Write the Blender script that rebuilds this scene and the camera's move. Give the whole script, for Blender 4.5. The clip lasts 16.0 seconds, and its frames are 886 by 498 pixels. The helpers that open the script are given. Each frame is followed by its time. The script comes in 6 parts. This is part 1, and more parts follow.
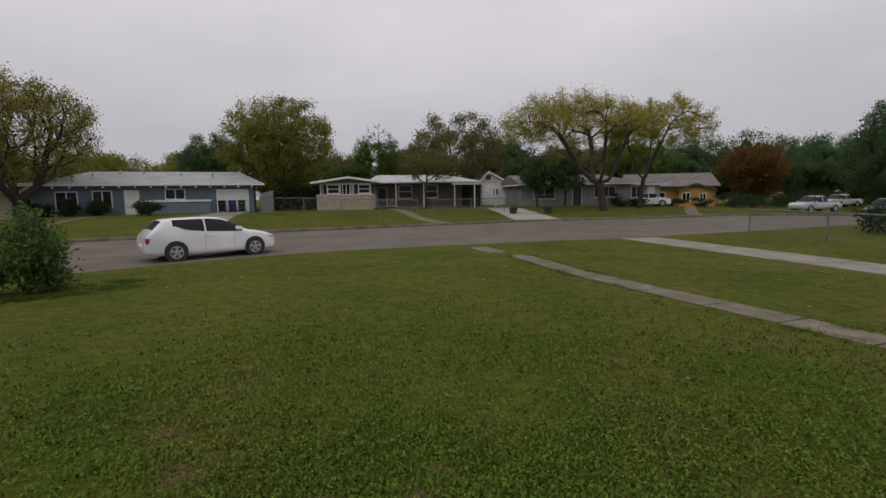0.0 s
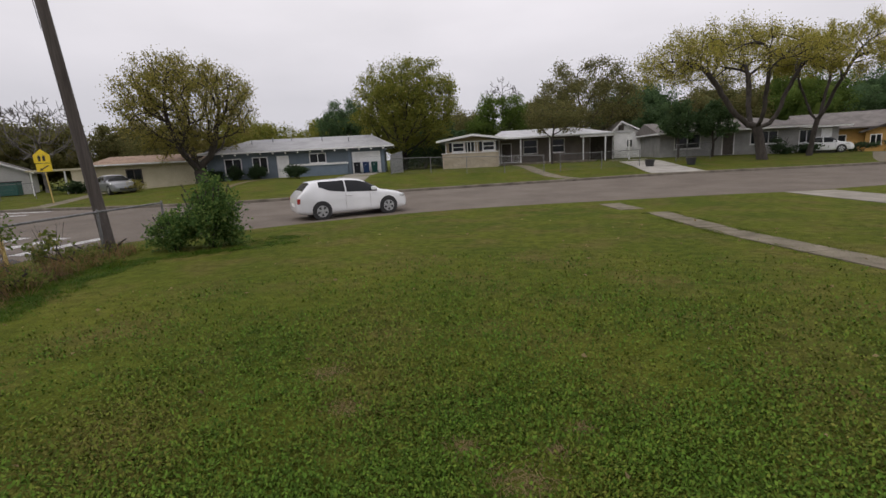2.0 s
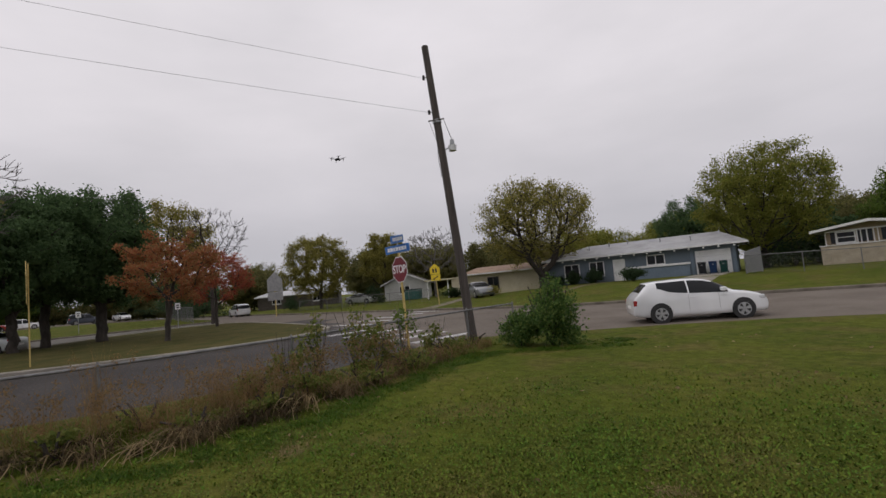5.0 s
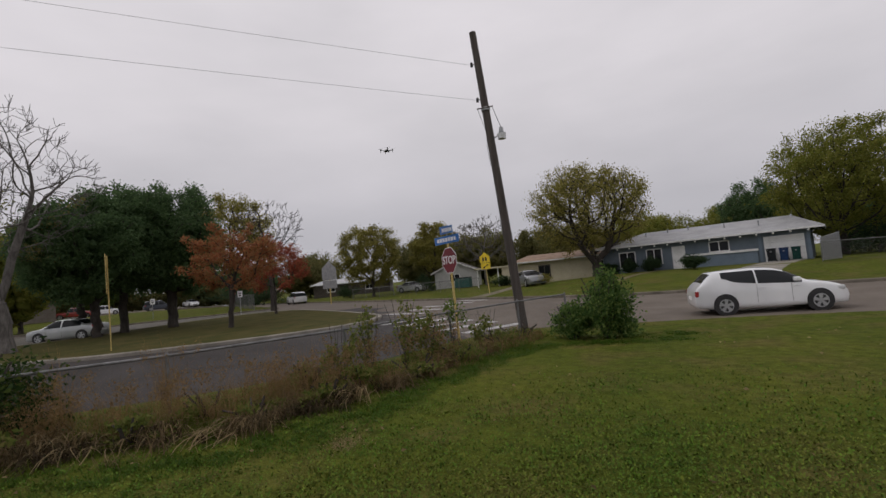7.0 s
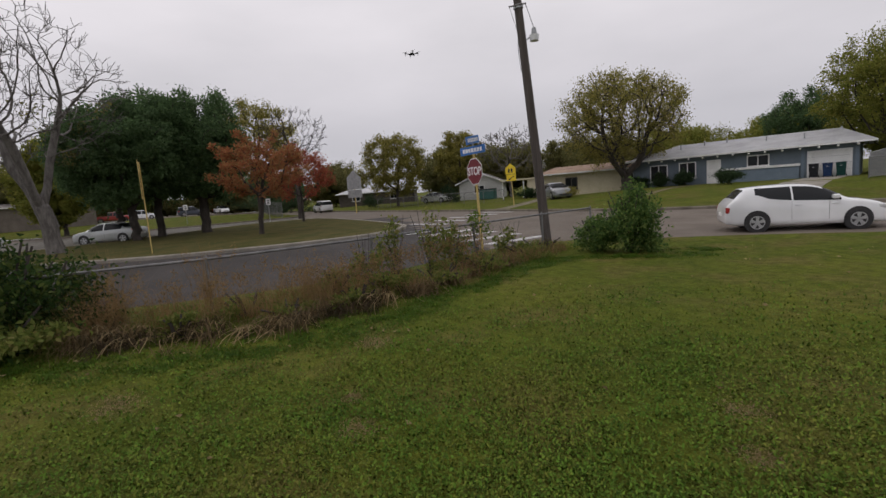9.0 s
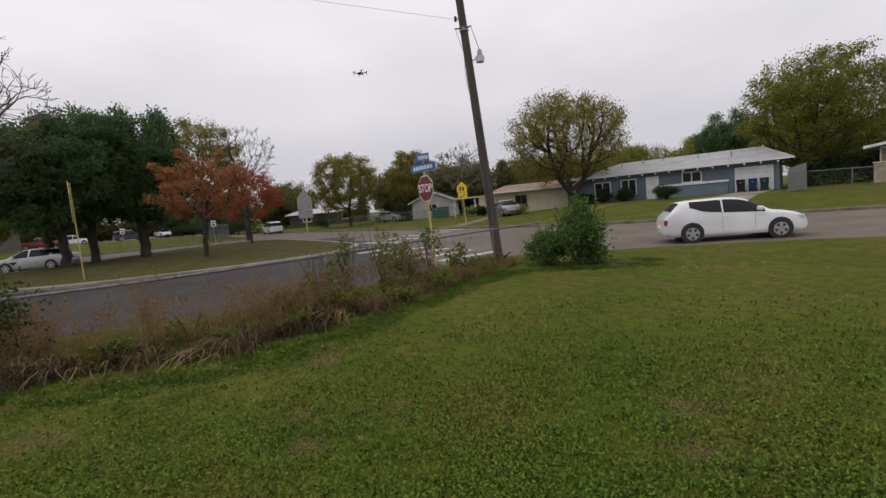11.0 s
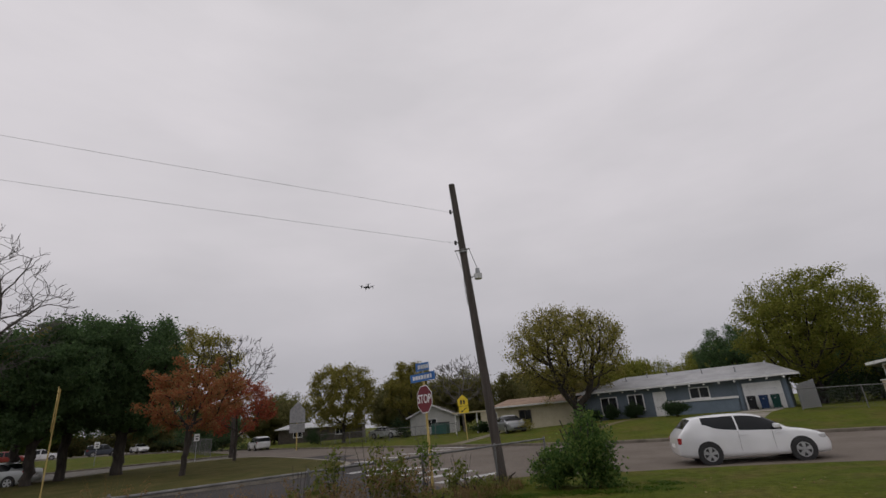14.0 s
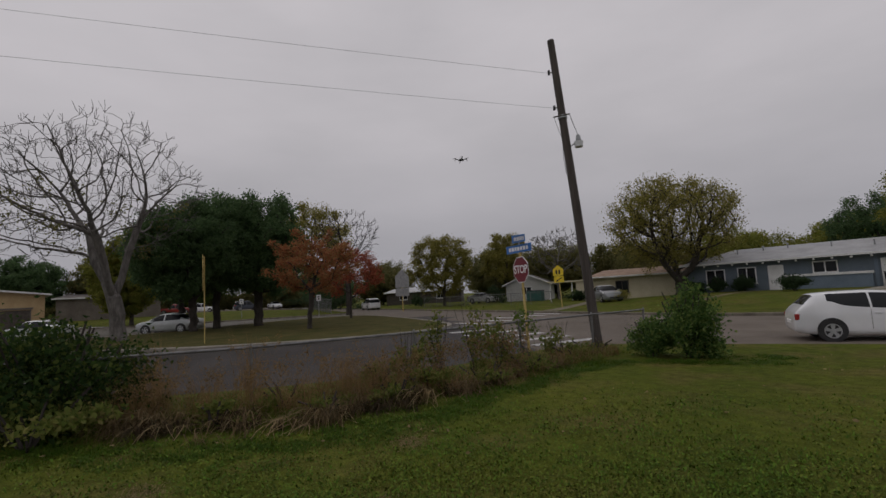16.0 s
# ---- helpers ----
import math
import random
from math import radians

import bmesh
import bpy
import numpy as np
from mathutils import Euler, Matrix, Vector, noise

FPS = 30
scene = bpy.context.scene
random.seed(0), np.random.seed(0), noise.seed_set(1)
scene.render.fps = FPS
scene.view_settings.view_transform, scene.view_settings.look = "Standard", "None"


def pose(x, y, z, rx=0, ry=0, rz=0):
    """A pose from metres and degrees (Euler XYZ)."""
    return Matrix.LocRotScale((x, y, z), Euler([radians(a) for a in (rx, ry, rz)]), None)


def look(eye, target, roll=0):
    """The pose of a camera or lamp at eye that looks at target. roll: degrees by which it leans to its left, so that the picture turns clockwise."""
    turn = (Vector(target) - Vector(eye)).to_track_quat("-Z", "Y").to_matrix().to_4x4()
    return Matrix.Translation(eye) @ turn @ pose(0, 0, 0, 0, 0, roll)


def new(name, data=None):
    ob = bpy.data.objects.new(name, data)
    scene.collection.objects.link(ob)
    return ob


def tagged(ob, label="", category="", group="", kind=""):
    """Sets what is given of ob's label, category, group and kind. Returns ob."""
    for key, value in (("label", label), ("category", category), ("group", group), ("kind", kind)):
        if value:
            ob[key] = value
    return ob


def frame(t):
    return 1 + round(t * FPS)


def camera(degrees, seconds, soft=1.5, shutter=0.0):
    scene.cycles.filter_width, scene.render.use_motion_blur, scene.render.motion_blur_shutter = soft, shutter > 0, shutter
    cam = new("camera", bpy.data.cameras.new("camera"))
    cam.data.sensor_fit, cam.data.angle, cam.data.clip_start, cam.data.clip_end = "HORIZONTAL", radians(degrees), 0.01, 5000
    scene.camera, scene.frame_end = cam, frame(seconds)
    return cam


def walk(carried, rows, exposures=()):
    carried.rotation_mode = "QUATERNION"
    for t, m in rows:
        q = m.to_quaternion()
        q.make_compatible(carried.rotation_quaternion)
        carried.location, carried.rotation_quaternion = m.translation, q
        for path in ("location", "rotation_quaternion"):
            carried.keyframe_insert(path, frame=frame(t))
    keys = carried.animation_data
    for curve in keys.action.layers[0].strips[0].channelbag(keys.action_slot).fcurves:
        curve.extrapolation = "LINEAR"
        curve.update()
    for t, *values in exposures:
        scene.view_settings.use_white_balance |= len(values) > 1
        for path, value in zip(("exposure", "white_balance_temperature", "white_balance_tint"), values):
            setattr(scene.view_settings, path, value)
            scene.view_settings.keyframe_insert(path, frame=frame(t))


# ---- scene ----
cam = camera(86.05, 16.0, soft=1.5)
EYE = 1.8
# seconds, sway of the eye in metres, heading to the right, pitch, roll in degrees
PATH = [
    (0.0, 0.06, 0.06, 0.03, -0.08, -6.30, -0.85), (0.5, 0.03, 0.06, 0.03, -6.75, -9.67, -2.41), (1.0, -0.00, 0.02, 0.05, -9.87, -11.84, -2.69),
    (1.5, -0.01, 0.00, 0.06, -10.38, -12.24, -2.84), (2.0, -0.05, 0.03, 0.05, -15.18, -10.95, -3.01), (2.5, -0.06, 0.04, 0.02, -27.77, -5.71, -3.17),
    (3.0, -0.00, -0.02, -0.03, -40.61, 1.04, -2.36), (3.5, 0.02, -0.06, -0.05, -46.06, 2.65, -1.75), (4.0, 0.00, -0.05, -0.06, -49.80, 2.29, -2.61),
    (4.2, -0.01, -0.04, -0.05, -50.54, 2.61, -3.26), (6.3, -0.02, -0.00, 0.01, -55.34, 5.69, -6.76), (6.5, -0.06, 0.03, 0.05, -56.08, 5.01, -6.46),
    (7.0, -0.09, 0.05, 0.07, -59.16, 3.43, -5.26), (7.5, -0.07, 0.03, 0.09, -62.60, -0.63, -4.45), (8.0, -0.05, 0.0, 0.12, -64.72, -4.68, -3.70),
    (8.5, -0.04, 0.0, 0.12, -64.45, -6.02, -3.65), (8.7, -0.04, 0.00, 0.10, -63.83, -6.66, -4.0), (10.8, -0.01, 0.01, 0.04, -58.89, -5.97, -5.43),
    (11.0, 0.00, 0.02, 0.01, -57.20, -5.18, -5.13), (11.5, -0.01, 0.02, -0.01, -53.26, -1.15, -4.44), (12.0, -0.01, 0.01, -0.04, -52.06, 2.23, -5.71),
    (12.5, -0.01, 0.01, -0.08, -53.21, 7.76, -6.89), (13.0, 0.03, 0.02, -0.09, -53.92, 12.90, -4.62), (13.5, 0.11, -0.03, -0.09, -54.15, 18.86, -4.35),
    (14.0, 0.16, -0.05, -0.09, -55.20, 19.94, -4.64), (14.5, 0.12, -0.02, -0.09, -57.28, 19.12, -5.34), (15.0, 0.03, 0.04, -0.07, -61.65, 16.19, -4.97),
    (15.5, -0.05, 0.06, -0.05, -65.08, 12.00, -4.09), (16.0, -0.09, 0.06, -0.04, -67.74, 5.45, -2.98),
]
walk(cam, [(t, pose(x, y, EYE + z, 90 + p, 0, -h) @ pose(0, 0, 0, 0, 0, r)) for t, x, y, z, h, p, r in PATH],
     exposures=[(0.0, -0.06), (1.0, 0.33), (1.7, 0.36), (2.5, 0.36), (3.0, 0.3), (4.2, 0.14), (6.3, -0.08), (7.0, -0.08), (8.0, 0.02), (8.7, 0.1), (10.8, 0.32), (11.2, 0.28), (12.0, 0.12), (12.5, 0.07), (14.0, -0.22), (15.0, -0.4), (16.0, -0.55)])

# ---- sky and light: an overcast afternoon ----
world = bpy.data.worlds.new("sky")
scene.world = world
world.use_nodes = True
wn, wl = world.node_tree.nodes, world.node_tree.links
wn.clear()
w_out = wn.new("ShaderNodeOutputWorld")
w_bg = wn.new("ShaderNodeBackground")
w_co = wn.new("ShaderNodeTexCoord")
w_sep = wn.new("ShaderNodeSeparateXYZ")
wl.new(w_co.outputs["Generated"], w_sep.inputs[0])
w_ramp = wn.new("ShaderNodeValToRGB")
cr = w_ramp.color_ramp
cr.elements[0].position, cr.elements[0].color = 0.0, (0.475, 0.47, 0.505, 1)
cr.elements[1].position, cr.elements[1].color = 0.9, (0.815, 0.785, 0.81, 1)
for pos, col in ((0.12, (0.545, 0.535, 0.57, 1)), (0.32, (0.715, 0.69, 0.72, 1)), (0.55, (0.775, 0.745, 0.775, 1))):
    el = cr.elements.new(pos)
    el.color = col
wl.new(w_sep.outputs["Z"], w_ramp.inputs[0])
w_map = wn.new("ShaderNodeMapping")
w_map.inputs["Scale"].default_value = (1.0, 1.0, 3.0)
wl.new(w_co.outputs["Generated"], w_map.inputs[0])
w_noi = wn.new("ShaderNodeTexNoise")
w_noi.inputs["Scale"].default_value, w_noi.inputs["Detail"].default_value = 2.2, 5.0
wl.new(w_map.outputs[0], w_noi.inputs["Vector"])
w_cr = wn.new("ShaderNodeValToRGB")
w_cr.color_ramp.elements[0].position, w_cr.color_ramp.elements[0].color = 0.3, (0.9, 0.9, 0.91, 1)
w_cr.color_ramp.elements[1].position, w_cr.color_ramp.elements[1].color = 0.7, (1.06, 1.05, 1.06, 1)
wl.new(w_noi.outputs[0], w_cr.inputs[0])
w_mul = wn.new("ShaderNodeMix")
w_mul.data_type, w_mul.blend_type = "RGBA", "MULTIPLY"
w_mul.inputs[0].default_value = 1.0
wl.new(w_ramp.outputs[0], w_mul.inputs[6])
wl.new(w_cr.outputs[0], w_mul.inputs[7])
wl.new(w_mul.outputs[2], w_bg.inputs[0])
w_bg.inputs[1].default_value = 0.98
wl.new(w_bg.outputs[0], w_out.inputs[0])
sun = new("sun", bpy.data.lights.new("sun", "SUN"))
sun.data.energy, sun.data.angle, sun.data.color = 0.5, radians(40), (1.0, 0.97, 0.93)
sun.matrix_world = look((0, 0, 50), (25, 30, 0))


# ---- materials ----
def nodes_of(name):
    m = bpy.data.materials.new(name)
    m.use_nodes = True
    return m, m.node_tree.nodes, m.node_tree.links, m.node_tree.nodes["Principled BSDF"]


def mat(name, c1, c2, scale=4.0, rough=0.8, bump=0.2, fine=40.0, metal=0.0, rand=0.0, island=0.0, world_space=False, stretch=(1, 1, 1), clear=0.0, spec=0.5):
    """Two-scale mottled surface: c1 and c2 mixed by broad noise, grain by fine noise, fine relief."""
    m, n, l, b = nodes_of(name)
    if world_space:
        co = n.new("ShaderNodeNewGeometry").outputs["Position"]
    else:
        co = n.new("ShaderNodeTexCoord").outputs["Object"]
    mp = n.new("ShaderNodeMapping")
    mp.inputs["Scale"].default_value = stretch
    l.new(co, mp.inputs[0])
    a = n.new("ShaderNodeTexNoise")
    a.inputs["Scale"].default_value, a.inputs["Detail"].default_value, a.inputs["Roughness"].default_value = scale, 6, 0.6
    l.new(mp.outputs[0], a.inputs["Vector"])
    f = n.new("ShaderNodeTexNoise")
    f.inputs["Scale"].default_value, f.inputs["Detail"].default_value = fine, 4
    l.new(mp.outputs[0], f.inputs["Vector"])
    r = n.new("ShaderNodeValToRGB")
    r.color_ramp.elements[0].position, r.color_ramp.elements[1].position = 0.36, 0.64
    r.color_ramp.elements[0].color, r.color_ramp.elements[1].color = (*c1, 1), (*c2, 1)
    l.new(a.outputs[0], r.inputs[0])
    g = n.new("ShaderNodeMapRange")
    g.inputs["From Min"].default_value, g.inputs["From Max"].default_value = 0.3, 0.7
    g.inputs["To Min"].default_value, g.inputs["To Max"].default_value = 0.82, 1.18
    l.new(f.outputs[0], g.inputs[0])
    v = n.new("ShaderNodeMix")
    v.data_type, v.blend_type = "RGBA", "MULTIPLY"
    v.inputs[0].default_value = 1.0
    l.new(r.outputs[0], v.inputs[6])
    l.new(g.outputs[0], v.inputs[7])
    last = v.outputs[2]
    if rand or island:
        src = n.new("ShaderNodeObjectInfo").outputs["Random"] if rand else n.new("ShaderNodeNewGeometry").outputs["Random Per Island"]
        k = n.new("ShaderNodeMapRange")
        k.inputs["To Min"].default_value, k.inputs["To Max"].default_value = 1 - (rand or island), 1 + (rand or island)
        l.new(src, k.inputs[0])
        q = n.new("ShaderNodeMix")
        q.data_type, q.blend_type = "RGBA", "MULTIPLY"
        q.inputs[0].default_value = 1.0
        l.new(last, q.inputs[6])
        l.new(k.outputs[0], q.inputs[7])
        last = q.outputs[2]
    l.new(last, b.inputs["Base Color"])
    b.inputs["Roughness"].default_value, b.inputs["Metallic"].default_value = rough, metal
    b.inputs["Specular IOR Level"].default_value = spec
    if clear:
        b.inputs["Coat Weight"].default_value, b.inputs["Coat Roughness"].default_value = clear, 0.08
    if bump:
        bp = n.new("ShaderNodeBump")
        bp.inputs["Strength"].default_value, bp.inputs["Distance"].default_value = bump, 0.02
        l.new(f.outputs[0], bp.inputs["Height"])
        l.new(bp.outputs[0], b.inputs["Normal"])
    return m


def leaf_mat(name, c1, c2, c3, rough=0.6):
    """Foliage: three hues picked leaf by leaf, a little light coming through."""
    m, n, l, b = nodes_of(name)
    isl = n.new("ShaderNodeNewGeometry").outputs["Random Per Island"]
    r = n.new("ShaderNodeValToRGB")
    e = r.color_ramp.elements
    e[0].position, e[0].color = 0.0, (*c1, 1)
    e[1].position, e[1].color = 1.0, (*c3, 1)
    x = e.new(0.55)
    x.color = (*c2, 1)
    l.new(isl, r.inputs[0])
    l.new(r.outputs[0], b.inputs["Base Color"])
    b.inputs["Roughness"].default_value = rough
    b.inputs["Specular IOR Level"].default_value = 0.1
    t = n.new("ShaderNodeBsdfTranslucent")
    l.new(r.outputs[0], t.inputs[0])
    mx = n.new("ShaderNodeMixShader")
    mx.inputs[0].default_value = 0.5
    l.new(b.outputs[0], mx.inputs[1])
    l.new(t.outputs[0], mx.inputs[2])
    l.new(mx.outputs[0], n["Material Output"].inputs[0])
    return m


def grass_mat():
    """Lawn: green and straw patches at three scales."""
    m, n, l, b = nodes_of("lawn_grass")
    pos = n.new("ShaderNodeNewGeometry").outputs["Position"]

    def noi(scale, detail=5):
        a = n.new("ShaderNodeTexNoise")
        a.inputs["Scale"].default_value, a.inputs["Detail"].default_value = scale, detail
        l.new(pos, a.inputs["Vector"])
        return a.outputs[0]

    def ramp(src, p0, c0, p1, c1):
        r = n.new("ShaderNodeValToRGB")
        r.color_ramp.elements[0].position, r.color_ramp.elements[0].color = p0, (*c0, 1)
        r.color_ramp.elements[1].position, r.color_ramp.elements[1].color = p1, (*c1, 1)
        l.new(src, r.inputs[0])
        return r.outputs[0]

    def mix(a, c, f):
        q = n.new("ShaderNodeMix")
        q.data_type = "RGBA"
        l.new(a, q.inputs[6])
        l.new(c, q.inputs[7])
        l.new(f, q.inputs[0])
        return q.outputs[2]
    green = ramp(noi(0.35), 0.35, (0.072, 0.098, 0.013), 0.65, (0.110, 0.126, 0.018))
    straw = ramp(noi(9.0), 0.3, (0.112, 0.094, 0.028), 0.7, (0.165, 0.128, 0.050))
    fac = ramp(noi(0.8, 9), 0.47, (0.03, 0.03, 0.03), 0.70, (0.75, 0.75, 0.75))
    col = mix(green, straw, fac)
    dark = ramp(noi(45.0, 3), 0.3, (0.62, 0.62, 0.62), 0.7, (1.22, 1.22, 1.22))
    q = n.new("ShaderNodeMix")
    q.data_type, q.blend_type = "RGBA", "MULTIPLY"
    q.inputs[0].default_value = 1.0
    l.new(col, q.inputs[6])
    l.new(dark, q.inputs[7])
    mott = ramp(noi(5.0, 8), 0.34, (0.74, 0.76, 0.72), 0.66, (1.2, 1.18, 1.15))
    q2 = n.new("ShaderNodeMix")
    q2.data_type, q2.blend_type = "RGBA", "MULTIPLY"
    q2.inputs[0].default_value = 1.0
    l.new(q.outputs[2], q2.inputs[6])
    l.new(mott, q2.inputs[7])
    l.new(q2.outputs[2], b.inputs["Base Color"])
    b.inputs["Roughness"].default_value = 0.9
    b.inputs["Specular IOR Level"].default_value = 0.05
    bp = n.new("ShaderNodeBump")
    bp.inputs["Strength"].default_value, bp.inputs["Distance"].default_value = 0.9, 0.06
    l.new(noi(22.0), bp.inputs["Height"])
    l.new(bp.outputs[0], b.inputs["Normal"])
    return m


M_GRASS = grass_mat()
M_ASPHALT = mat("asphalt", (0.128, 0.107, 0.088), (0.17, 0.145, 0.121), 0.5, 0.75, 0.3, 60, world_space=True, spec=0.12)
M_DARK_ASPHALT = mat("fresh_asphalt", (0.038, 0.034, 0.033), (0.058, 0.052, 0.05), 0.6, 0.7, 0.3, 60, world_space=True, spec=0.12)
M_CONC = mat("concrete", (0.29, 0.275, 0.25), (0.41, 0.39, 0.355), 1.4, 0.85, 0.3, 30, world_space=True, spec=0.12)
M_CONC_MID = mat("aged_concrete", (0.21, 0.195, 0.165), (0.31, 0.285, 0.245), 1.4, 0.9, 0.35, 30, world_space=True, spec=0.12)
M_CONC_OLD = mat("weathered_concrete", (0.125, 0.11, 0.08), (0.225, 0.198, 0.148), 1.8, 0.9, 0.4, 30, world_space=True, spec=0.12)
M_DIRT = mat("bare_earth_path", (0.11, 0.095, 0.05), (0.19, 0.165, 0.10), 1.5, 0.95, 0.4, 25, world_space=True, spec=0.1)
M_PALE = mat("pale_lane", (0.105, 0.097, 0.085), (0.155, 0.145, 0.128), 0.8, 0.85, 0.3, 30, world_space=True, spec=0.1)
M_WIRE = mat("weathered_wire", (0.10, 0.10, 0.10), (0.16, 0.16, 0.16), 8, 0.6, 0.0, 60, metal=0.3)
# browner, darker grass: the shade beneath the oaks is in this colour
M_OAK_SHADE_GRASS = mat("oak_shaded_grass", (0.052, 0.056, 0.017), (0.092, 0.078, 0.030), 0.7, 0.95, 0.8, 14, world_space=True, spec=0.05)
M_RAIL = mat("dull_rail_steel", (0.13, 0.13, 0.13), (0.22, 0.22, 0.22), 5, 0.6, 0.1, 60, metal=0.4)
M_KERB = mat("kerb_concrete", (0.12, 0.105, 0.085), (0.22, 0.195, 0.16), 1.5, 0.9, 0.4, 25, world_space=True, spec=0.12)
M_PAINT = mat("road_paint", (0.33, 0.325, 0.32), (0.60, 0.60, 0.59), 3.0, 0.7, 0.3, 50, world_space=True, spec=0.12)
M_BARK = mat("bark", (0.030, 0.025, 0.021), (0.066, 0.055, 0.047), 6, 0.95, 0.8, 30, stretch=(1, 1, 0.25))
M_BARK_GREY = mat("grey_bark", (0.085, 0.077, 0.070), (0.17, 0.157, 0.145), 6, 0.95, 0.8, 30, stretch=(1, 1, 0.25))
M_POLE = mat("pole_wood", (0.05, 0.041, 0.036), (0.095, 0.08, 0.071), 8, 0.9, 0.6, 40, stretch=(1, 1, 0.06))
M_GALV = mat("galvanised_steel", (0.28, 0.29, 0.30), (0.42, 0.43, 0.44), 8, 0.5, 0.1, 60, metal=0.6)
M_BLUE = mat("blue_siding", (0.135, 0.178, 0.225), (0.16, 0.208, 0.26), 1.2, 0.75, 0.15, 30)
M_SLATE_BLUE = mat("slate_siding", (0.112, 0.142, 0.172), (0.138, 0.17, 0.202), 1.2, 0.75, 0.15, 30)
M_WHITE = mat("white_paint", (0.66, 0.66, 0.65), (0.78, 0.78, 0.77), 1.5, 0.6, 0.1, 30)
M_ROOF_WHITE = mat("white_roof", (0.38, 0.385, 0.395), (0.50, 0.505, 0.515), 0.8, 0.6, 0.1, 25)
M_ROOF_PALE = mat("pale_metal_roof", (0.27, 0.272, 0.28), (0.37, 0.372, 0.38), 0.8, 0.6, 0.1, 25)
M_ROOF_GREY = mat("grey_shingle", (0.12, 0.108, 0.10), (0.19, 0.172, 0.16), 1.2, 0.9, 0.4, 20)
M_ROOF_BROWN = mat("brown_shingle", (0.21, 0.135, 0.09), (0.32, 0.225, 0.16), 1.2, 0.9, 0.4, 20)
M_TAN = mat("tan_brick", (0.33, 0.28, 0.205), (0.43, 0.37, 0.28), 2.0, 0.9, 0.3, 25, rand=0.12)
M_CREAM = mat("cream_wall", (0.47, 0.42, 0.29), (0.55, 0.50, 0.36), 1.0, 0.8, 0.15, 30)
M_YELLOW = mat("ochre_wall", (0.36, 0.205, 0.055), (0.43, 0.255, 0.075), 1.0, 0.8, 0.15, 30)
M_GREYWALL = mat("grey_wall", (0.25, 0.245, 0.235), (0.34, 0.335, 0.32), 1.0, 0.8, 0.2, 30)
# brown brick; on the bungalow its darkness also carries the porch shade
M_BROWNWALL = mat("brown_brick_and_porch_shade", (0.13, 0.112, 0.095), (0.19, 0.165, 0.14), 1.0, 0.85, 0.25, 30)
M_TANWALL = mat("sand_wall", (0.26, 0.20, 0.125), (0.32, 0.25, 0.16), 1.0, 0.8, 0.2, 30)
M_PALEWALL = mat("pale_grey_wall", (0.42, 0.42, 0.40), (0.50, 0.50, 0.48), 1.0, 0.8, 0.15, 30)
M_TEAL = mat("teal_container_paint", (0.015, 0.075, 0.065), (0.02, 0.10, 0.085), 3, 0.6, 0.1, 40)
M_OCHRE_PALE = mat("pale_ochre_wall", (0.44, 0.31, 0.16), (0.52, 0.38, 0.21), 1.0, 0.8, 0.2, 30)
M_DARKWOOD = mat("dark_timber", (0.055, 0.045, 0.038), (0.10, 0.085, 0.07), 3, 0.8, 0.3, 30)
M_BLACK = mat("black_rubber", (0.018, 0.018, 0.019), (0.035, 0.035, 0.036), 6, 0.7, 0.2, 40)
M_CARWHITE = mat("white_car_paint", (0.72, 0.73, 0.75), (0.78, 0.79, 0.80), 0.6, 0.3, 0.0, 0.4, clear=1.0)
M_CARSILVER = mat("silver_car_paint", (0.45, 0.47, 0.47), (0.52, 0.54, 0.54), 0.6, 0.3, 0.0, 0.4, metal=0.4, clear=1.0)
M_CARGREY = mat("grey_car_paint", (0.15, 0.16, 0.165), (0.19, 0.20, 0.205), 0.6, 0.3, 0.0, 0.4, metal=0.3, clear=1.0)
M_CARDARK = mat("dark_car_paint", (0.035, 0.045, 0.065), (0.05, 0.06, 0.085), 0.6, 0.3, 0.0, 0.4, clear=1.0)
M_CARRED = mat("red_car_paint", (0.26, 0.025, 0.02), (0.32, 0.035, 0.03), 0.6, 0.3, 0.0, 0.4, clear=1.0)
M_ALLOY = mat("alloy", (0.42, 0.43, 0.44), (0.55, 0.56, 0.57), 4, 0.35, 0.0, 30, metal=0.8)
M_LAMP_RED = mat("red_lens", (0.25, 0.015, 0.015), (0.35, 0.03, 0.03), 8, 0.2, 0.0, 30)
M_LAMP_CLEAR = mat("clear_lens", (0.55, 0.56, 0.57), (0.7, 0.71, 0.72), 8, 0.15, 0.0, 30)
M_SIGNRED = mat("sign_red", (0.14, 0.016, 0.024), (0.18, 0.022, 0.032), 2, 0.5, 0.0, 30)
M_SIGNWHITE = mat("sign_white", (0.72, 0.72, 0.72), (0.8, 0.8, 0.8), 2, 0.5, 0.0, 30)
M_SIGNBLUE = mat("sign_blue", (0.035, 0.14, 0.42), (0.05, 0.18, 0.50), 2, 0.5, 0.0, 30)
M_SIGNYEL = mat("sign_yellow", (0.72, 0.52, 0.02), (0.82, 0.62, 0.03), 2, 0.5, 0.0, 30)
M_POSTYEL = mat("yellow_post_paint", (0.42, 0.31, 0.10), (0.54, 0.41, 0.15), 5, 0.7, 0.2, 40)
M_SIGNBACK = mat("sign_back_metal", (0.30, 0.30, 0.31), (0.40, 0.40, 0.41), 3, 0.5, 0.0, 30, metal=0.5)
M_BIN_BLUE = mat("blue_bin", (0.012, 0.028, 0.075), (0.018, 0.04, 0.10), 4, 0.6, 0.1, 40, spec=0.15)
M_BIN_GREEN = mat("green_bin", (0.008, 0.036, 0.03), (0.012, 0.05, 0.042), 4, 0.6, 0.1, 40, spec=0.15)
